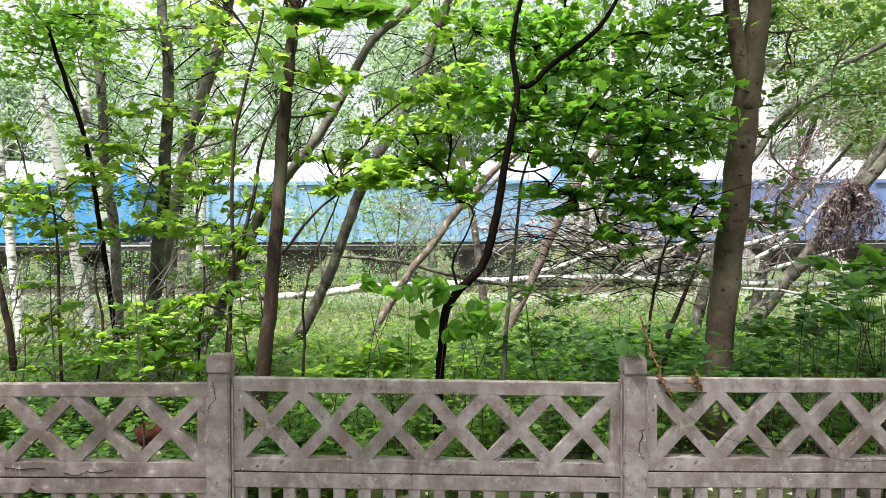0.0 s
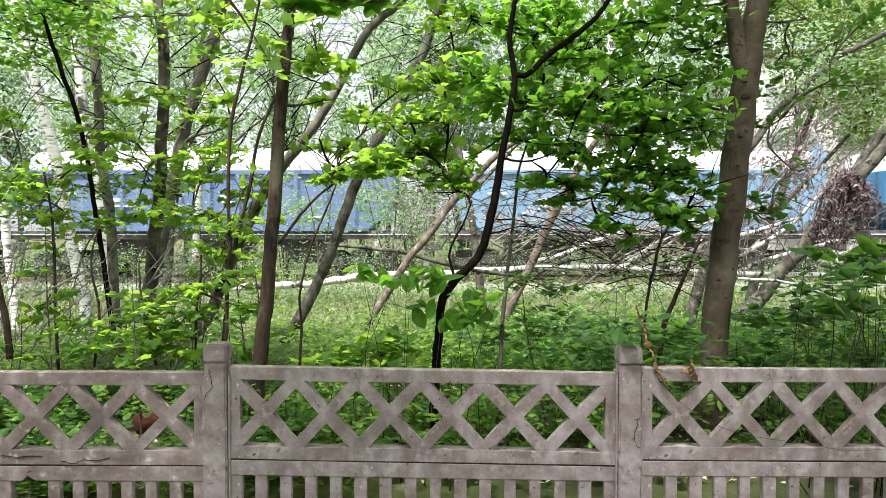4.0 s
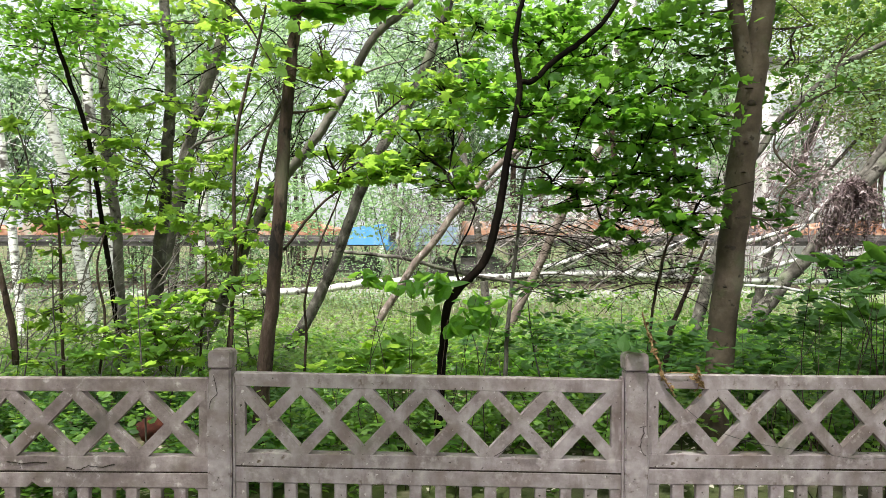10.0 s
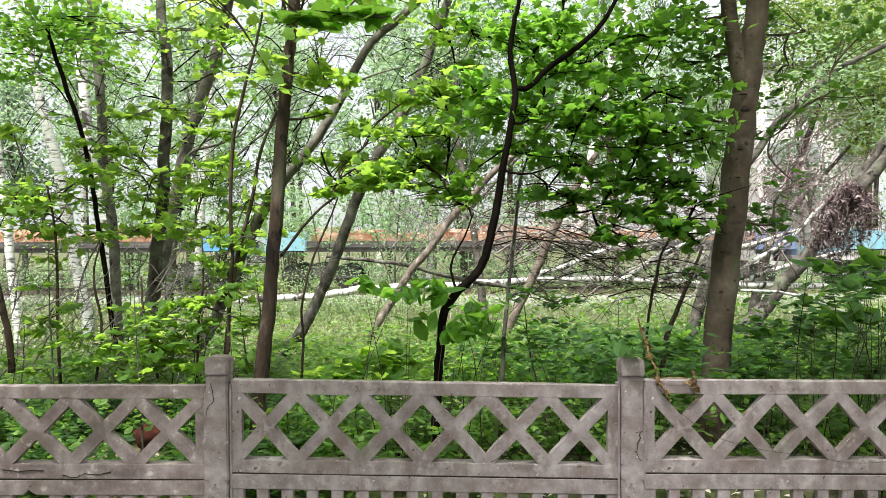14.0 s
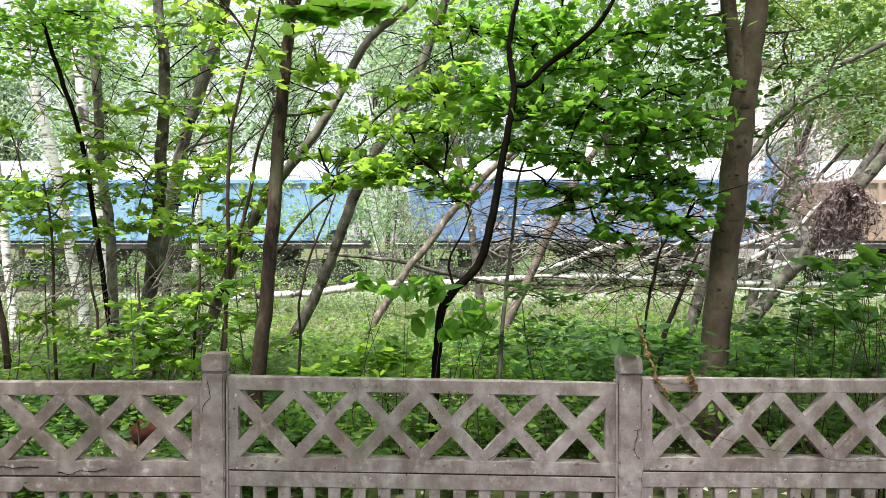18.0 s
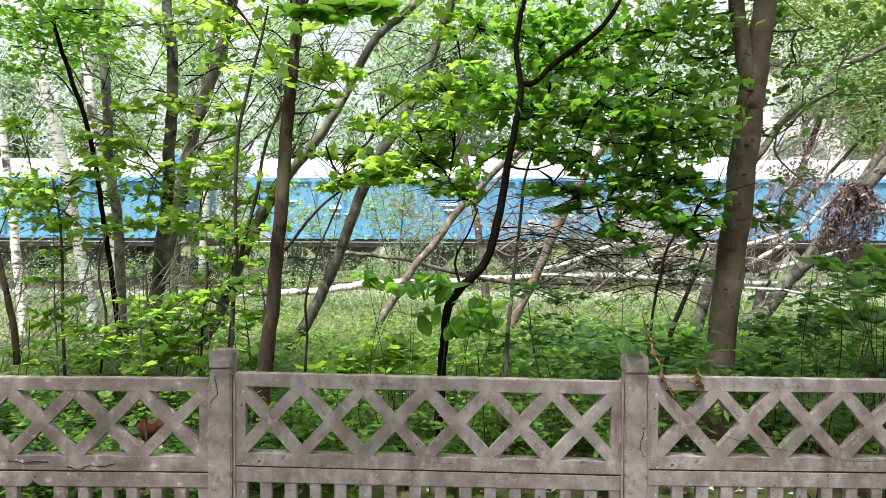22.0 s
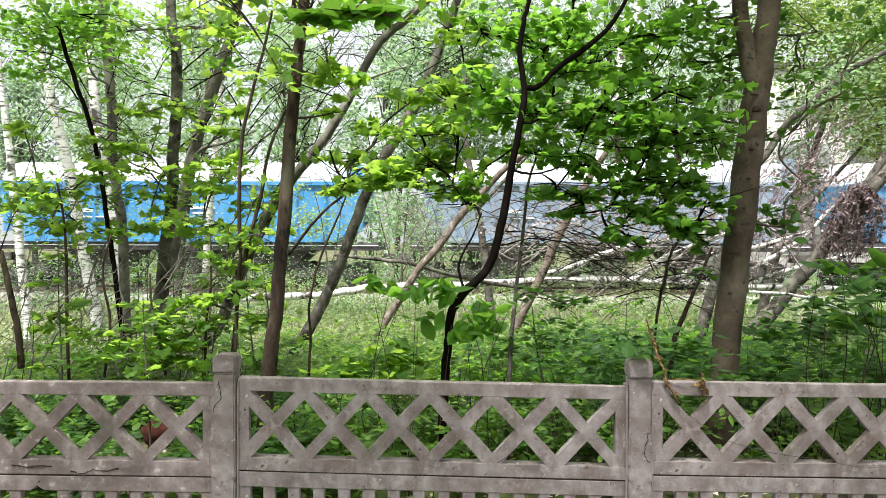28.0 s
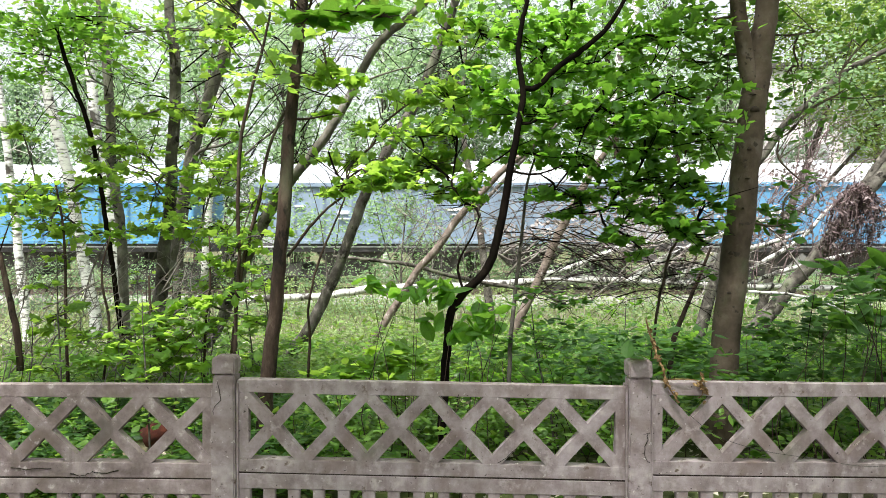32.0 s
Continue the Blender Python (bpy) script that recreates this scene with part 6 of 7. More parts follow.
def dry_vine():
    b = tagged(new("dry_vine"), "dry yellow-brown vine hanging over the fence", "vine")
    o = np.array((1.094, 3.5, 0.936))
    b.location = o
    rng = np.random.default_rng(141)
    bm = bmesh.new()
    line = curve([(*(0.99, 3.55, 1.237), 0.004), (*(1, 3.52, 1.167), 0.005), (*(1.023, 3.5, 1.106), 0.007), (*(1.021, 3.46, 1.054), 0.005), (*(1.041, 3.42, 0.998), 0.007), (*(1.041, 3.4, 0.95), 0.005), (*(1.057, 3.38, 0.917), 0.005), (*(1.097, 3.37, 0.849), 0.003)], 6)
    line[:, :3] -= o
    tube(bm, line, 6, 0.3, rng)
    smooth(part("stalk", bm, DRY, b))
    bm = bmesh.new()
    run = curve([(1.05, 3.39, 0.952, 0.003), (1.12, 3.382, 0.956, 0.003), (1.19, 3.385, 0.951, 0.0025), (1.225, 3.388, 0.93, 0.002), (1.222, 3.392, 0.86, 0.0015)], 5)
    run[:, :3] -= o
    tube(bm, run, 5, 0.3, rng)
    smooth(part("stalk", bm, DRY, b))
    for k in range(22):
        leaf_piece("small", DRY, run[rng.integers(12, len(run))][:3] + rng.normal(0, 0.011, 3) - (0, 0.012, 0), rng.uniform(0.02, 0.05), 1.4, b, rng)
    for k in range(46):
        p = line[rng.integers(3, len(line))][:3] + rng.normal(0, 0.008, 3)
        leaf_piece("small", DRY, p, rng.uniform(0.02, 0.045), 1.3, b, rng)


DRY = noisy("dry_straw", [(0.3, (0.07, 0.04, 0.02)), (0.55, (0.20, 0.115, 0.05)), (0.9, (0.42, 0.29, 0.15))], 20, 4, 0.9, 0.3, 60)
dry_vine()


def rusty_pail():
    """A crushed rust-red pail lying behind the lattice."""
    b = tagged(new("rusty_pail"), "crushed rust-red metal pail lying behind the fence", "pail")
    b.location = (-2.375, 5.45, 0)
    z = ground_z(b.location.x, 5.45)
    b.location.z = z
    bm = bmesh.new()
    r = [(0.10, 0.0), (0.125, 0.20), (0.132, 0.21), (0.132, 0.225), (0.12, 0.225), (0.118, 0.19), (0.09, 0.02)]
    rings = [[bm.verts.new((q * math.cos(a), q * math.sin(a) * 0.7, h)) for a in np.linspace(0, 2 * math.pi, 17)[:-1]] for q, h in r]
    for a, c in zip(rings, rings[1:]):
        for k in range(16):
            bm.faces.new((a[k], a[(k + 1) % 16], c[(k + 1) % 16], c[k]))
    bm.faces.new(rings[0][::-1])
    bm.faces.new(rings[-1])
    for v in bm.verts:
        v.co += Vector((noise.noise(v.co * 14), noise.noise(v.co * 14 + Vector((4, 0, 0))), noise.noise(v.co * 11))) * 0.022
    bmesh.ops.rotate(bm, verts=bm.verts, matrix=Matrix.Rotation(radians(62), 3, "Y"))
    bmesh.ops.translate(bm, verts=bm.verts, vec=(-0.1, 0, -min(v.co.z for v in bm.verts)))
    bmesh.ops.scale(bm, verts=bm.verts, vec=(1.0, 1.0, 1.0))
    smooth(part("shell", bm, RED_RUST, b))


RED_RUST = noisy("red_rust", [(0.3, (0.034, 0.009, 0.006)), (0.6, (0.080, 0.019, 0.012)), (0.9, (0.13, 0.038, 0.022))], 12, 6, 0.85, 0.6, 50)
rusty_pail()


def wire():
    b = tagged(new("loose_wire"), "thin rusty wire strung along the lattice", "wire")
    o = np.array((1.534, 3.37, 0.553))
    b.location = o
    bm = bmesh.new()
    line = curve([(*(1.114, 3.38, 0.819), 0.0012), (*(1.28, 3.37, 0.686), 0.0012), (*(1.506, 3.37, 0.609), 0.0012), (*(1.787, 3.37, 0.567), 0.0012), (*(2.012, 3.37, 0.533), 0.0012), (*(2.293, 3.37, 0.55), 0.0012)], 6)
    line[:, :3] -= o
    tube(bm, line, 5, 0.0)
    part("strand", bm, STEEL, b)


wire()

# ---- low plants ----
def shrub(name, label, spots, leaf, kind, size, seed, single=0, tilt=0.5, category="shrub", group=""):
    """Several shoots from the ground, each with a spray of leaves on it."""
    rng = np.random.default_rng(seed)
    x0 = np.mean([s[0] for s in spots])
    y0 = np.mean([s[1] for s in spots])
    b = tagged(new(name), label, category, group)
    b.location = (x0, y0, ground_z(x0, y0))
    o = np.array(b.location)
    pl = []
    for x, y, z, rx, ry, rz, n in spots:
        for _ in range(2):
            t = np.array((x, y, z)) + rng.normal(0, 0.4, 3) * (rx, ry, rz) - o
            f = np.array((x + rng.normal(0, 0.5) * rx, y + rng.normal(0, 0.3) * ry, ground_z(x, y) - 0.03)) - o
            m = (t + f) / 2 + rng.normal(0, 0.12, 3)
            bm = bmesh.new()
            tube(bm, curve([(*f, 0.004), (*m, 0.003), (*t, 0.0015)], 4), 5, 0.05, rng)
            smooth(part("stalk", bm, BARK_DARK, b))
        pl.append(cloud(x, y, z, rx, ry, rz, n, rng) - o)
    p = np.concatenate(pl)
    s = size * rng.uniform(0.65, 1.25, len(p))
    q = rng.permutation(len(p))
    for i in q[:single]:
        leaf_piece(kind, leaf, p[i], s[i], tilt, b, rng)
    c = part("foliage", leaf_mesh("foliage", kind, p[q[single:]], s[q[single:]], tilt, leaf, rng), None, b)
    c["kind"] = "stuff"
    return b


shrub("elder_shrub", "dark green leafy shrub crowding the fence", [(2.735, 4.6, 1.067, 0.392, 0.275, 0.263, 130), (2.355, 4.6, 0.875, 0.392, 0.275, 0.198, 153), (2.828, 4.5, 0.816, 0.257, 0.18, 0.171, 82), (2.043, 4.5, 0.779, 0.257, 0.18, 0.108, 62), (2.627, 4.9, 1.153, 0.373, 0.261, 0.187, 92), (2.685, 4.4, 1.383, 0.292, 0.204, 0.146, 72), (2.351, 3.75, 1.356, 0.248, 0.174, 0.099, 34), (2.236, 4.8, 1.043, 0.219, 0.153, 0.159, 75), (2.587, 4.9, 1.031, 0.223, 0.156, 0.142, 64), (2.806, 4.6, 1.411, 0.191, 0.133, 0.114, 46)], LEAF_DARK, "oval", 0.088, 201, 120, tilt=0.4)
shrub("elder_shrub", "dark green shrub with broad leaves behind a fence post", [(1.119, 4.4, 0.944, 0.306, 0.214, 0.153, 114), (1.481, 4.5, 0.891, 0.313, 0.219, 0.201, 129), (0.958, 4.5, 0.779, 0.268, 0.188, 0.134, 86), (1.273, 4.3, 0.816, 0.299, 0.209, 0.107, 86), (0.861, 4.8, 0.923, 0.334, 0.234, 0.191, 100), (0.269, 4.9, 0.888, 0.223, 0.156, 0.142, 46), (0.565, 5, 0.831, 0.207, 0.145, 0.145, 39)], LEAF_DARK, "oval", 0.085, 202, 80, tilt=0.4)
for px, sz in (((0.905, 3.36, 1.07), 0.13), ((0.859, 3.4, 1.098), 0.11), ((0.992, 3.45, 1.01), 0.10)):
    leaf_piece("oval", LEAF_DARK, Vector(px) - bpy.data.objects["elder_shrub.001"].location, sz, 0.5, bpy.data.objects["elder_shrub.001"])
shrub("elder_shrub", "broad dark leaves hanging near the fence", [(2.37, 4.0, 1.37, 0.22, 0.16, 0.07, 12), (2.52, 4.05, 1.18, 0.22, 0.16, 0.07, 14), (2.25, 4.1, 1.5, 0.16, 0.12, 0.05, 7), (2.3, 4.05, 1.16, 0.16, 0.12, 0.05, 8), (2.6, 4.1, 1.52, 0.14, 0.12, 0.05, 7)], LEAF_DARK, "oval", 0.16, 210, 20, tilt=0.6)
shrub("broadleaf_shoots", "drooping shoots with broad green leaves", [(-0.306, 4.4, 1.347, 0.219, 0.153, 0.066, 14), (-0.014, 4.3, 1.281, 0.321, 0.224, 0.1, 34), (0.23, 4.2, 1.132, 0.209, 0.146, 0.122, 22), (-0.086, 4.3, 1.103, 0.214, 0.15, 0.089, 14), (-0.5, 4.5, 1.359, 0.149, 0.104, 0.045, 8)], LEAF_MAPLE, "oval", 0.13, 209, 60, tilt=1.25)
shrub("maple_seedlings", "bright green maple seedlings behind the fence", [(-0.654, 4.8, 0.763, 0.318, 0.223, 0.139, 80), (-0.383, 4.9, 0.826, 0.203, 0.142, 0.122, 50), (-0.876, 4.7, 0.702, 0.195, 0.136, 0.078, 30), (-0.245, 4.6, 0.722, 0.191, 0.133, 0.076, 30)], LEAF_BRIGHT, "maple", 0.10, 203, 60)
shrub("young_maples", "pale green young maples among trunks", [(-2.111, 5.6, 0.946, 0.325, 0.227, 0.278, 47), (-2.351, 5.4, 0.791, 0.313, 0.219, 0.201, 42), (-1.677, 5.4, 0.97, 0.224, 0.157, 0.268, 20), (-2.761, 5.5, 0.683, 0.319, 0.223, 0.182, 34), (-3.309, 5.5, 0.729, 0.364, 0.255, 0.182, 34), (-3.308, 6, 0.898, 0.398, 0.278, 0.248, 30), (-1.66, 5.2, 0.735, 0.258, 0.181, 0.151, 25)], LEAF_BRIGHT, "oval", 0.085, 204, 100)
shrub("bramble", "low tangled green bramble along the fence", [(-1.853, 4.6, 0.529, 0.457, 0.32, 0.171, 120), (-2.62, 4.6, 0.452, 0.457, 0.32, 0.171, 120), (-0.877, 4.7, 0.427, 0.428, 0.3, 0.195, 140), (-0.094, 4.7, 0.427, 0.428, 0.3, 0.195, 150), (0.689, 4.7, 0.427, 0.428, 0.3, 0.195, 150), (1.558, 4.5, 0.515, 0.447, 0.313, 0.186, 150), (2.403, 4.4, 0.503, 0.437, 0.306, 0.182, 160)], LEAF_HERB, "oval", 0.062, 205, 120)
shrub("grey_shrub", "grey-green fine-leaved shrub in the clearing", [(-5.308, 9.5, 1.188, 0.787, 0.551, 0.472, 390), (-5.556, 9, 0.837, 0.522, 0.365, 0.373, 240), (-4.365, 9.5, 0.951, 0.63, 0.441, 0.393, 270), (-3.52, 12, 1.273, 0.497, 0.348, 0.298, 135), (-3.381, 13, 1.567, 0.538, 0.377, 0.323, 120), (-3.41, 8.5, 1.233, 0.493, 0.345, 0.422, 260), (-4.135, 7.5, 0.718, 0.808, 0.565, 0.248, 320)], LEAF_GREY, "small", 0.05, 206)
shrub("willow_shrub", "fine pale green bushes before the railway", [(-5.635, 15, 2.179, 0.994, 0.696, 0.745, 294), (-4.422, 16, 2.283, 0.795, 0.557, 0.795, 231), (-2.408, 15, 2.241, 0.87, 0.609, 0.745, 280), (-9.585, 16, 2.217, 1.193, 0.835, 0.795, 294), (-7.732, 16, 2.217, 1.193, 0.835, 0.795, 294)], LEAF_FAR, "small", 0.085, 211, tilt=1.0)
shrub("willow_shrub", "thin pale green willow bush before the track", [(-0.973, 14, 2.142, 0.812, 0.568, 0.696, 675), (-1.551, 14, 2.605, 0.58, 0.406, 0.464, 246), (-3.059, 14, 2.026, 0.58, 0.406, 0.58, 286), (-0.51, 14, 1.563, 0.696, 0.487, 0.464, 307), (2.505, 14, 1.447, 1.392, 0.9, 0.464, 307)], LEAF_FAR, "small", 0.085, 207, tilt=1.0)
tree("overhead_maple", "broad maple leaves hanging over the fence from above",
     [[(-3.4, 1.2, 0, 0.12), (-3.3, 1.6, 2.0, 0.10), (-2.6, 2.2, 3.3, 0.07), (-1.6, 2.6, 3.35, 0.03), (-0.7, 2.7, 3.0, 0.01)]],
     [(-0.64, 2.7, 2.55, 0.10, 0.08, 0.03, 6), (-0.51, 2.72, 2.53, 0.12, 0.08, 0.03, 8), (-0.39, 2.7, 2.54, 0.10, 0.08, 0.03, 7), (-0.27, 2.7, 2.53, 0.07, 0.06, 0.025, 4), (-1.044, 2.8, 2.667, 0.232, 0.162, 0.07, 12)], BARK_DARK, LEAF_MAPLE, "maple", 0.12, 0.5, 8, 0.04, 30, seed=21)


def field(name, label, kind, material, n, area, size, tall, tilt, seed, keep=None, category="undergrowth"):
    """Low growth strewn over the ground: area (x0, x1, y0, y1)."""
    rng = np.random.default_rng(seed)
    x0, x1, y0, y1 = area
    y = y0 + (y1 - y0) * rng.random(n) ** 1.0
    x = rng.uniform(x0, x1, n) * (0.35 + 0.65 * y / y1)
    g = np.array([noise.noise((a * 0.5, b * 0.5, seed)) for a, b in zip(x, y)])
    ok = g > (rng.random(n) * 0.9 - 0.65)
    if keep:
        ok &= np.array([keep(a, b) for a, b in zip(x, y)])
    x, y = x[ok], y[ok]
    z = np.array([ground_z(a, b) for a, b in zip(x, y)])
    lift = (rng.random(len(x)) ** 1.5) * tall * (0.5 + np.clip(g[ok] + 0.4, 0, 1))
    p = np.stack([x, y, z + lift], 1)
    ob = part(name, leaf_mesh(name, kind, p, size * rng.uniform(0.6, 1.3, len(p)), tilt, material, rng), None)
    return tagged(ob, label, category, kind="stuff")


def plants(name, label, n, area, size, tall, leaf, kind, seed, keep=None):
    """Low plants, each a whorl of leaves on top of a stalk, with a second, smaller one below."""
    rng = np.random.default_rng(seed)
    x0, x1, y0, y1 = area
    pts, sizes = [], []
    for _ in range(n):
        y = rng.uniform(y0, y1)
        x = rng.uniform(x0, x1) * (0.4 + 0.6 * y / y1)
        if noise.noise((x * 0.9, y * 0.9, seed)) < rng.uniform(-0.5, 0.25) or (keep and not keep(x, y)):
            continue
        g, h, s = ground_z(x, y), tall * rng.uniform(0.25, 1.0), size * rng.uniform(0.7, 1.3)
        for lev, k in ((1.0, 5), (0.6, 4)):
            a0 = rng.uniform(0, 6.28)
            for q in range(k):
                a = a0 + q * 6.28 / k + rng.normal(0, 0.2)
                pts.append((x + s * 0.62 * math.cos(a), y + s * 0.62 * math.sin(a), g + h * lev + rng.normal(0, 0.02)))
                sizes.append(s * rng.uniform(0.8, 1.1))
    ob = part(name, leaf_mesh(name, kind, np.array(pts), np.array(sizes), 0.45, leaf, rng), None)
    return tagged(ob, label, "undergrowth", kind="stuff")


def clear_of_pail(x, y):
    return not (abs(x / y + 0.446) < 0.03 and 4.2 < y < 5.75)


def off_pail(x, y):
    if x < -1.2 and y < 6.2 and noise.noise((x * 2.3, y * 2.3, 9)) > -0.12:
        return False
    if x > 0.6 and y < 4.8 and noise.noise((x * 2.3, y * 2.3, 4)) > -0.22:
        return False
    return clear_of_pail(x, y)


plants("undergrowth", "knee-high bright green woodland plants behind the fence", 6200, (-5.5, 5.5, 3.9, 8.5), 0.060, 0.46, LEAF_HERB, "oval", 301, off_pail)
plants("undergrowth", "green low plants among the trunks", 2400, (-6, 6, 4.2, 10), 0.062, 0.46, LEAF_MAPLE, "oval", 306, off_pail)
# shade at the left panel is put in by these darker leaves
plants("undergrowth", "woodland plants coloured dark green for the shade behind the fence", 1500, (-4.2, -1.1, 4.0, 6.6), 0.062, 0.40, LEAF_DARK, "oval", 317, clear_of_pail)
field("undergrowth", "leafy green herbs among the fallen timber", "oval", LEAF_MAPLE, 9000, (0.2, 9.5, 5, 13), 0.085, 0.6, 0.8, 312)
plants("undergrowth", "waist-high leafy weeds among the fallen timber", 1400, (-4.5, 3.5, 6.5, 11.5), 0.070, 0.60, LEAF_HERB, "oval", 314, off_pail)
# darker leaves here stand for shade on the right-hand undergrowth
plants("undergrowth", "waist-high weeds coloured dark green for the shade under the trees", 900, (1.2, 7.5, 5.2, 9.5), 0.095, 0.65, LEAF_DARK, "oval", 315)
plants("undergrowth", "pale green leafy weeds in the clearing", 1800, (-11, 11, 8, 15), 0.075, 0.35, GRASS, "oval", 307)
field("undergrowth", "bright yellow-green low plants in the clearing", "small", GRASS, 52000, (-16, 16, 7, 22), 0.070, 0.40, 0.8, 302)
field("grass", "thin green grass standing in the clearing", "grass", GRASS, 12000, (-16, 16, 8, 21.8), 0.26, 0.02, 0.45, 303, category="grass")
field("dry_grass", "pale dry grass and stalks in the clearing", "grass", STRAW, 24000, (-17, 17, 7.5, 22), 0.22, 0.03, 0.8, 308, category="grass")
field("tall_grass", "tall pale green weeds on the railway bank", "small", GRASS, 22000, (-24, 24, 17.6, 21.9), 0.085, 0.42, 0.9, 310, category="grass")
field("tall_grass", "green weeds grown high on the railway bank", "small", GRASS, 34000, (-9, 24, 18.6, 22.3), 0.085, 0.85, 0.9, 316, category="grass")
field("tall_grass", "tall straw-coloured dry grass on the railway bank", "grass", STRAW, 10000, (-24, 24, 17.0, 22.0), 0.34, 0.2, 0.7, 311, category="grass")
field("leaf_litter", "pale dry leaf litter on the woodland ground", "small", LITTER, 30000, (-17, 17, 4.2, 22), 0.055, 0.05, 0.5, 309, category="litter")
field("leaf_litter", "pale dry litter and sand under the birches", "small", LITTER, 16000, (-17, -3.5, 9, 19), 0.085, 0.06, 0.5, 313, category="litter")
field("undergrowth", "weeds along the railway embankment", "small", LEAF_FAR, 20000, (-22, 22, 17.5, 21.9), 0.10, 0.5, 0.7, 304)
shrub("embankment_scrub", "thin grey-green scrub along the railway embankment", [(-11.71, 19, 0.765, 1.731, 0.9, 0.610, 816), (-9.11, 19.5, 0.759, 1.777, 0.9, 0.585, 816), (-6.202, 19.5, 0.840, 1.454, 0.9, 0.585, 690), (-3.711, 20, 0.753, 1.491, 0.9, 0.643, 753), (-1.357, 19.5, 0.840, 1.454, 0.9, 0.697, 942), (1.59, 20, 0.753, 1.657, 0.9, 0.522, 369), (4.573, 20, 0.587, 1.822, 0.9, 0.473, 369), (7.557, 20, 0.504, 1.822, 0.9, 0.435, 369), (10.539, 20, 0.587, 1.988, 0.9, 0.497, 480), (12.527, 20, 0.587, 1.325, 0.9, 0.497, 295)], LEAF_FAR, "small", 0.065, 208, tilt=1.0)


# ---- woods beyond the track ----
def woodland():
    rng = np.random.default_rng(401)
    src = []
    for v in range(4):
        h = (13, 16, 11, 18)[v]
        b = new("woodland_tree")
        lean = rng.normal(0, 0.6)
        bm = bmesh.new()
        tr = curve([(0, 0, -0.3, 0.17), (lean * 0.2, 0, h * 0.3, 0.14), (lean * 0.6, 0.2, h * 0.6, 0.10), (lean, 0.1, h * 0.95, 0.03)], 5)
        tube(bm, tr, 8, 0.05, rng)
        smooth(part("trunk", bm, (BARK_GREY, BARK_BIRCH, BARK_GREY, BARK_DARK)[v], b))
        pl = []
        twigs = bmesh.new()
        for k in range(44):
            z = h * rng.uniform(0.42, 1.0)
            a, r = rng.uniform(0, 6.28), rng.uniform(0.5, 2.4) * (1.15 - 0.6 * z / h)
            c = np.array((lean * z / h + r * math.cos(a), r * math.sin(a), z))
            j = tr[int(np.clip((z - 0.6) / h, 0, 0.95) * (len(tr) - 1))]
            tube(twigs, curve([(*j[:3], 0.03), (*((j[:3] + c) / 2 + (0, 0, 0.15)), 0.02), (*c, 0.008)], 3), 4, 0, rng)
            pl.append(cloud(*c, 1.2, 1.2, 0.9, 80, rng))
        part("branchwork", twigs, BARK_GREY, b)
        p = np.concatenate(pl)
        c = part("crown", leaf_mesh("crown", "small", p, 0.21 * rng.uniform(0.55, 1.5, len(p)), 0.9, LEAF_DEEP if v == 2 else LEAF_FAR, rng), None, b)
        c["kind"] = "stuff"
        tagged(b, ("slender green broadleaf tree beyond the railway", "tall birch beyond the railway", "bushy dark blue-green tree beyond the railway", "high dark-stemmed tree beyond the railway")[v], "tree", "woods beyond the railway")
        src.append(b)
    k = 0
    for row, (y, step) in enumerate(((30.5, 4.6), (36, 4.6), (43, 5.2), (54, 6.0))):
        x = -0.78 * y
        while x < 0.78 * y:
            m = pose(x + rng.uniform(-1, 1), y + rng.uniform(-1.5, 1.5), -0.45, 0, 0, rng.uniform(0, 360))
            s = src[int(rng.integers(0, 4))]
            side = m.translation.x / m.translation.y
            if (0.43 < side < 0.61 and m.translation.y < 40) or (-0.25 < side < -0.08 and m.translation.y < 33):
                x += step
                continue
            if -0.62 < side < -0.30 and m.translation.y < 33:
                x += step * rng.uniform(0.7, 1.3)
                continue
            if k < 4:
                src[k].matrix_basis = m
            else:
                copy_thing(s, m)
            k += 1
            x += step * rng.uniform(0.7, 1.3)


woodland()


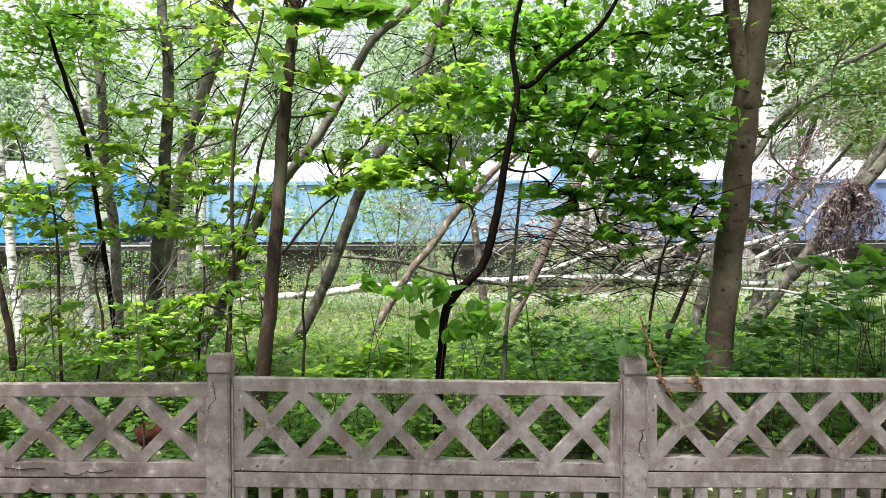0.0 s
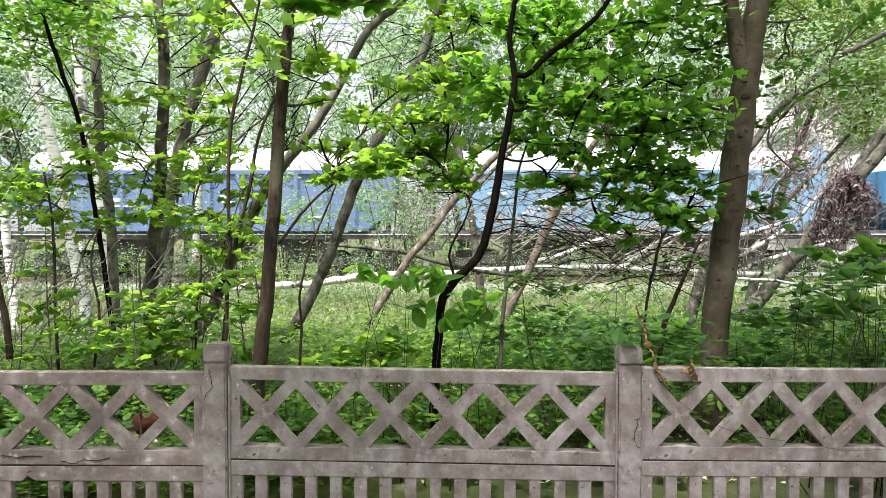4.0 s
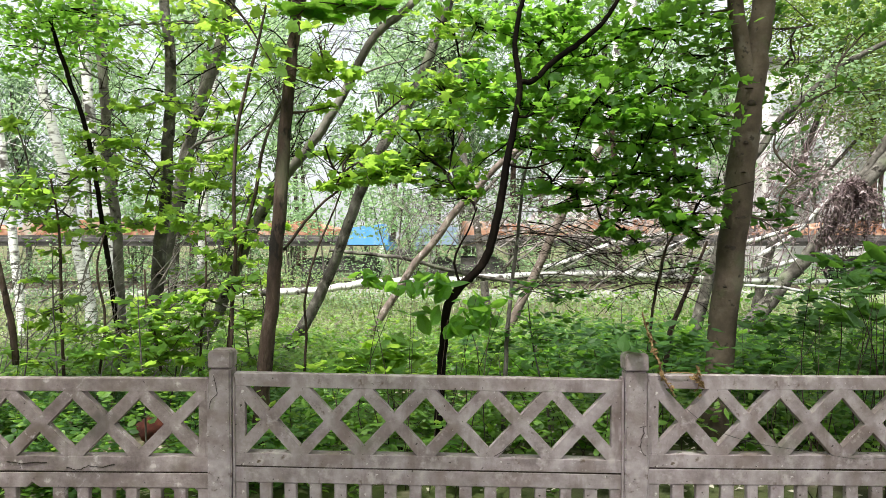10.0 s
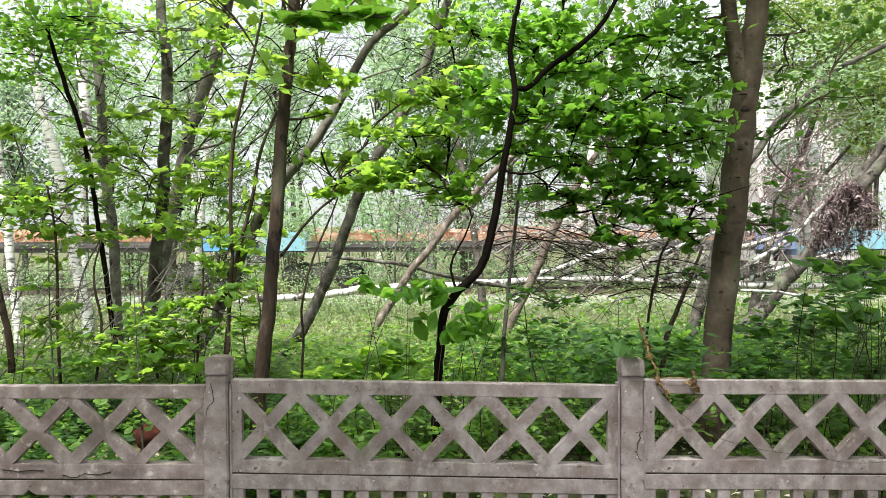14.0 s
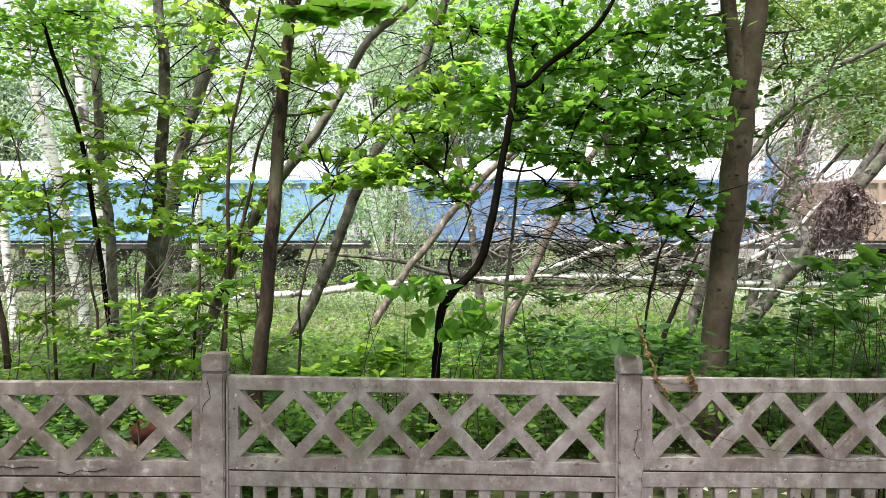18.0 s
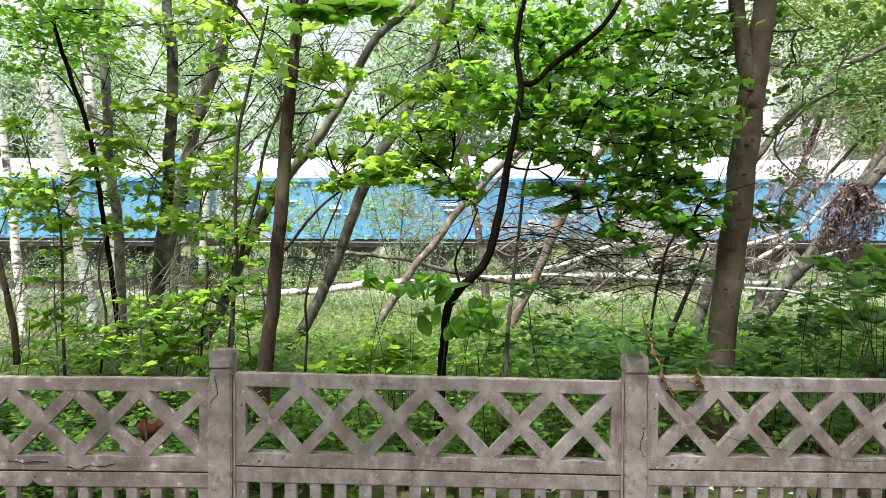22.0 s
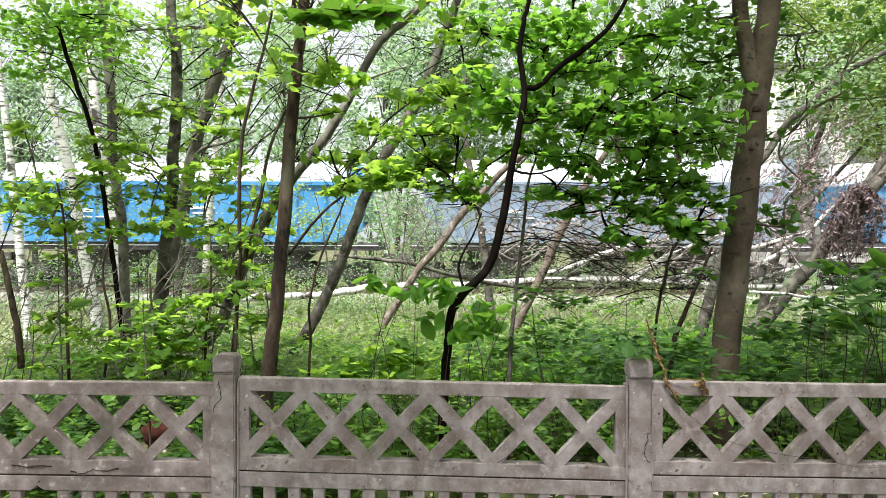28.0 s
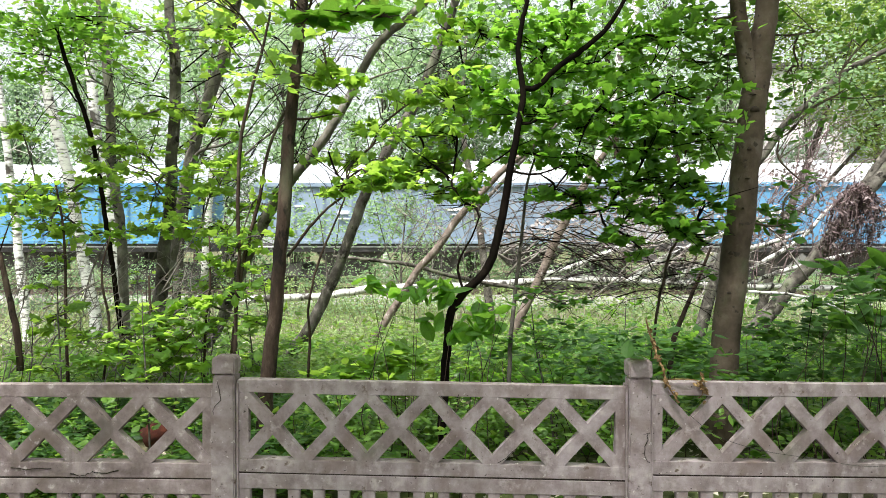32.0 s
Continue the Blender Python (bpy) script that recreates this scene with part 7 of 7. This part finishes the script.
def thicket(n, area, seed):
    """Tall sunlit bushes that close the view under the crowns beyond the track."""
    rng = np.random.default_rng(seed)
    for _ in range(n):
        x, y = rng.uniform(area[0], area[1]), rng.uniform(area[2], area[3])
        if 0.40 < x / y < 0.62:
            continue
        b = tagged(new("hazel_bush"), "tall pale green sunlit bush beyond the railway", "bush", "bushes beyond the railway")
        b.location = (x, y, -0.5)
        pl, bm = [], bmesh.new()
        for k in range(9):
            a, h = rng.uniform(0, 6.28), rng.uniform(1.5, 5.2)
            r = rng.uniform(0.2, 1.3)
            top = (r * math.cos(a), r * math.sin(a), h)
            tube(bm, curve([(0.1 * math.cos(a), 0.1 * math.sin(a), 0, 0.03), (top[0] * 0.4, top[1] * 0.4, h * 0.6, 0.02), (*top, 0.008)], 3), 4, 0, rng)
            pl.append(cloud(top[0], top[1], h * 0.85, 0.95, 0.95, 0.9, 95, rng))
        part("branchwork", bm, BARK_GREY, b)["kind"] = "stuff"
        p = np.concatenate(pl)
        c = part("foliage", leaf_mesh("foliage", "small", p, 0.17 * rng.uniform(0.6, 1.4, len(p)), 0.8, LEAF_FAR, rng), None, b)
        c["kind"] = "stuff"


thicket(26, (-26, 30, 29.5, 34), 402)
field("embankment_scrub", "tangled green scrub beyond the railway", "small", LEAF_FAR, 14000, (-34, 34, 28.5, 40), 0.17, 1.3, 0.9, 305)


def far_wall():
    b = tagged(new("apartment_building"), "pale lilac-white building behind the trees beyond the railway", "building")
    b.location = (24.4, 46, -0.5)
    part("wall", slab(-3.6, 3.6, 0, 9, 0, 13.8), WALL_FAR, b)
    part("roof", slab(-3.8, 3.8, -0.3, 9.3, 13.801, 14.2), STEEL, b)
    for i in range(3):
        for j in range(4):
            w = part("window", slab(-3.1 + i * 2.4, -1.7 + i * 2.4, -0.06, 0.05, 1.4 + j * 3, 2.9 + j * 3), MARK, b)
            part("pane", slab(-3.0 + i * 2.4, -1.8 + i * 2.4, -0.075, -0.055, 1.5 + j * 3, 2.8 + j * 3), GLASS_FAR, w)


far_wall()

motions()
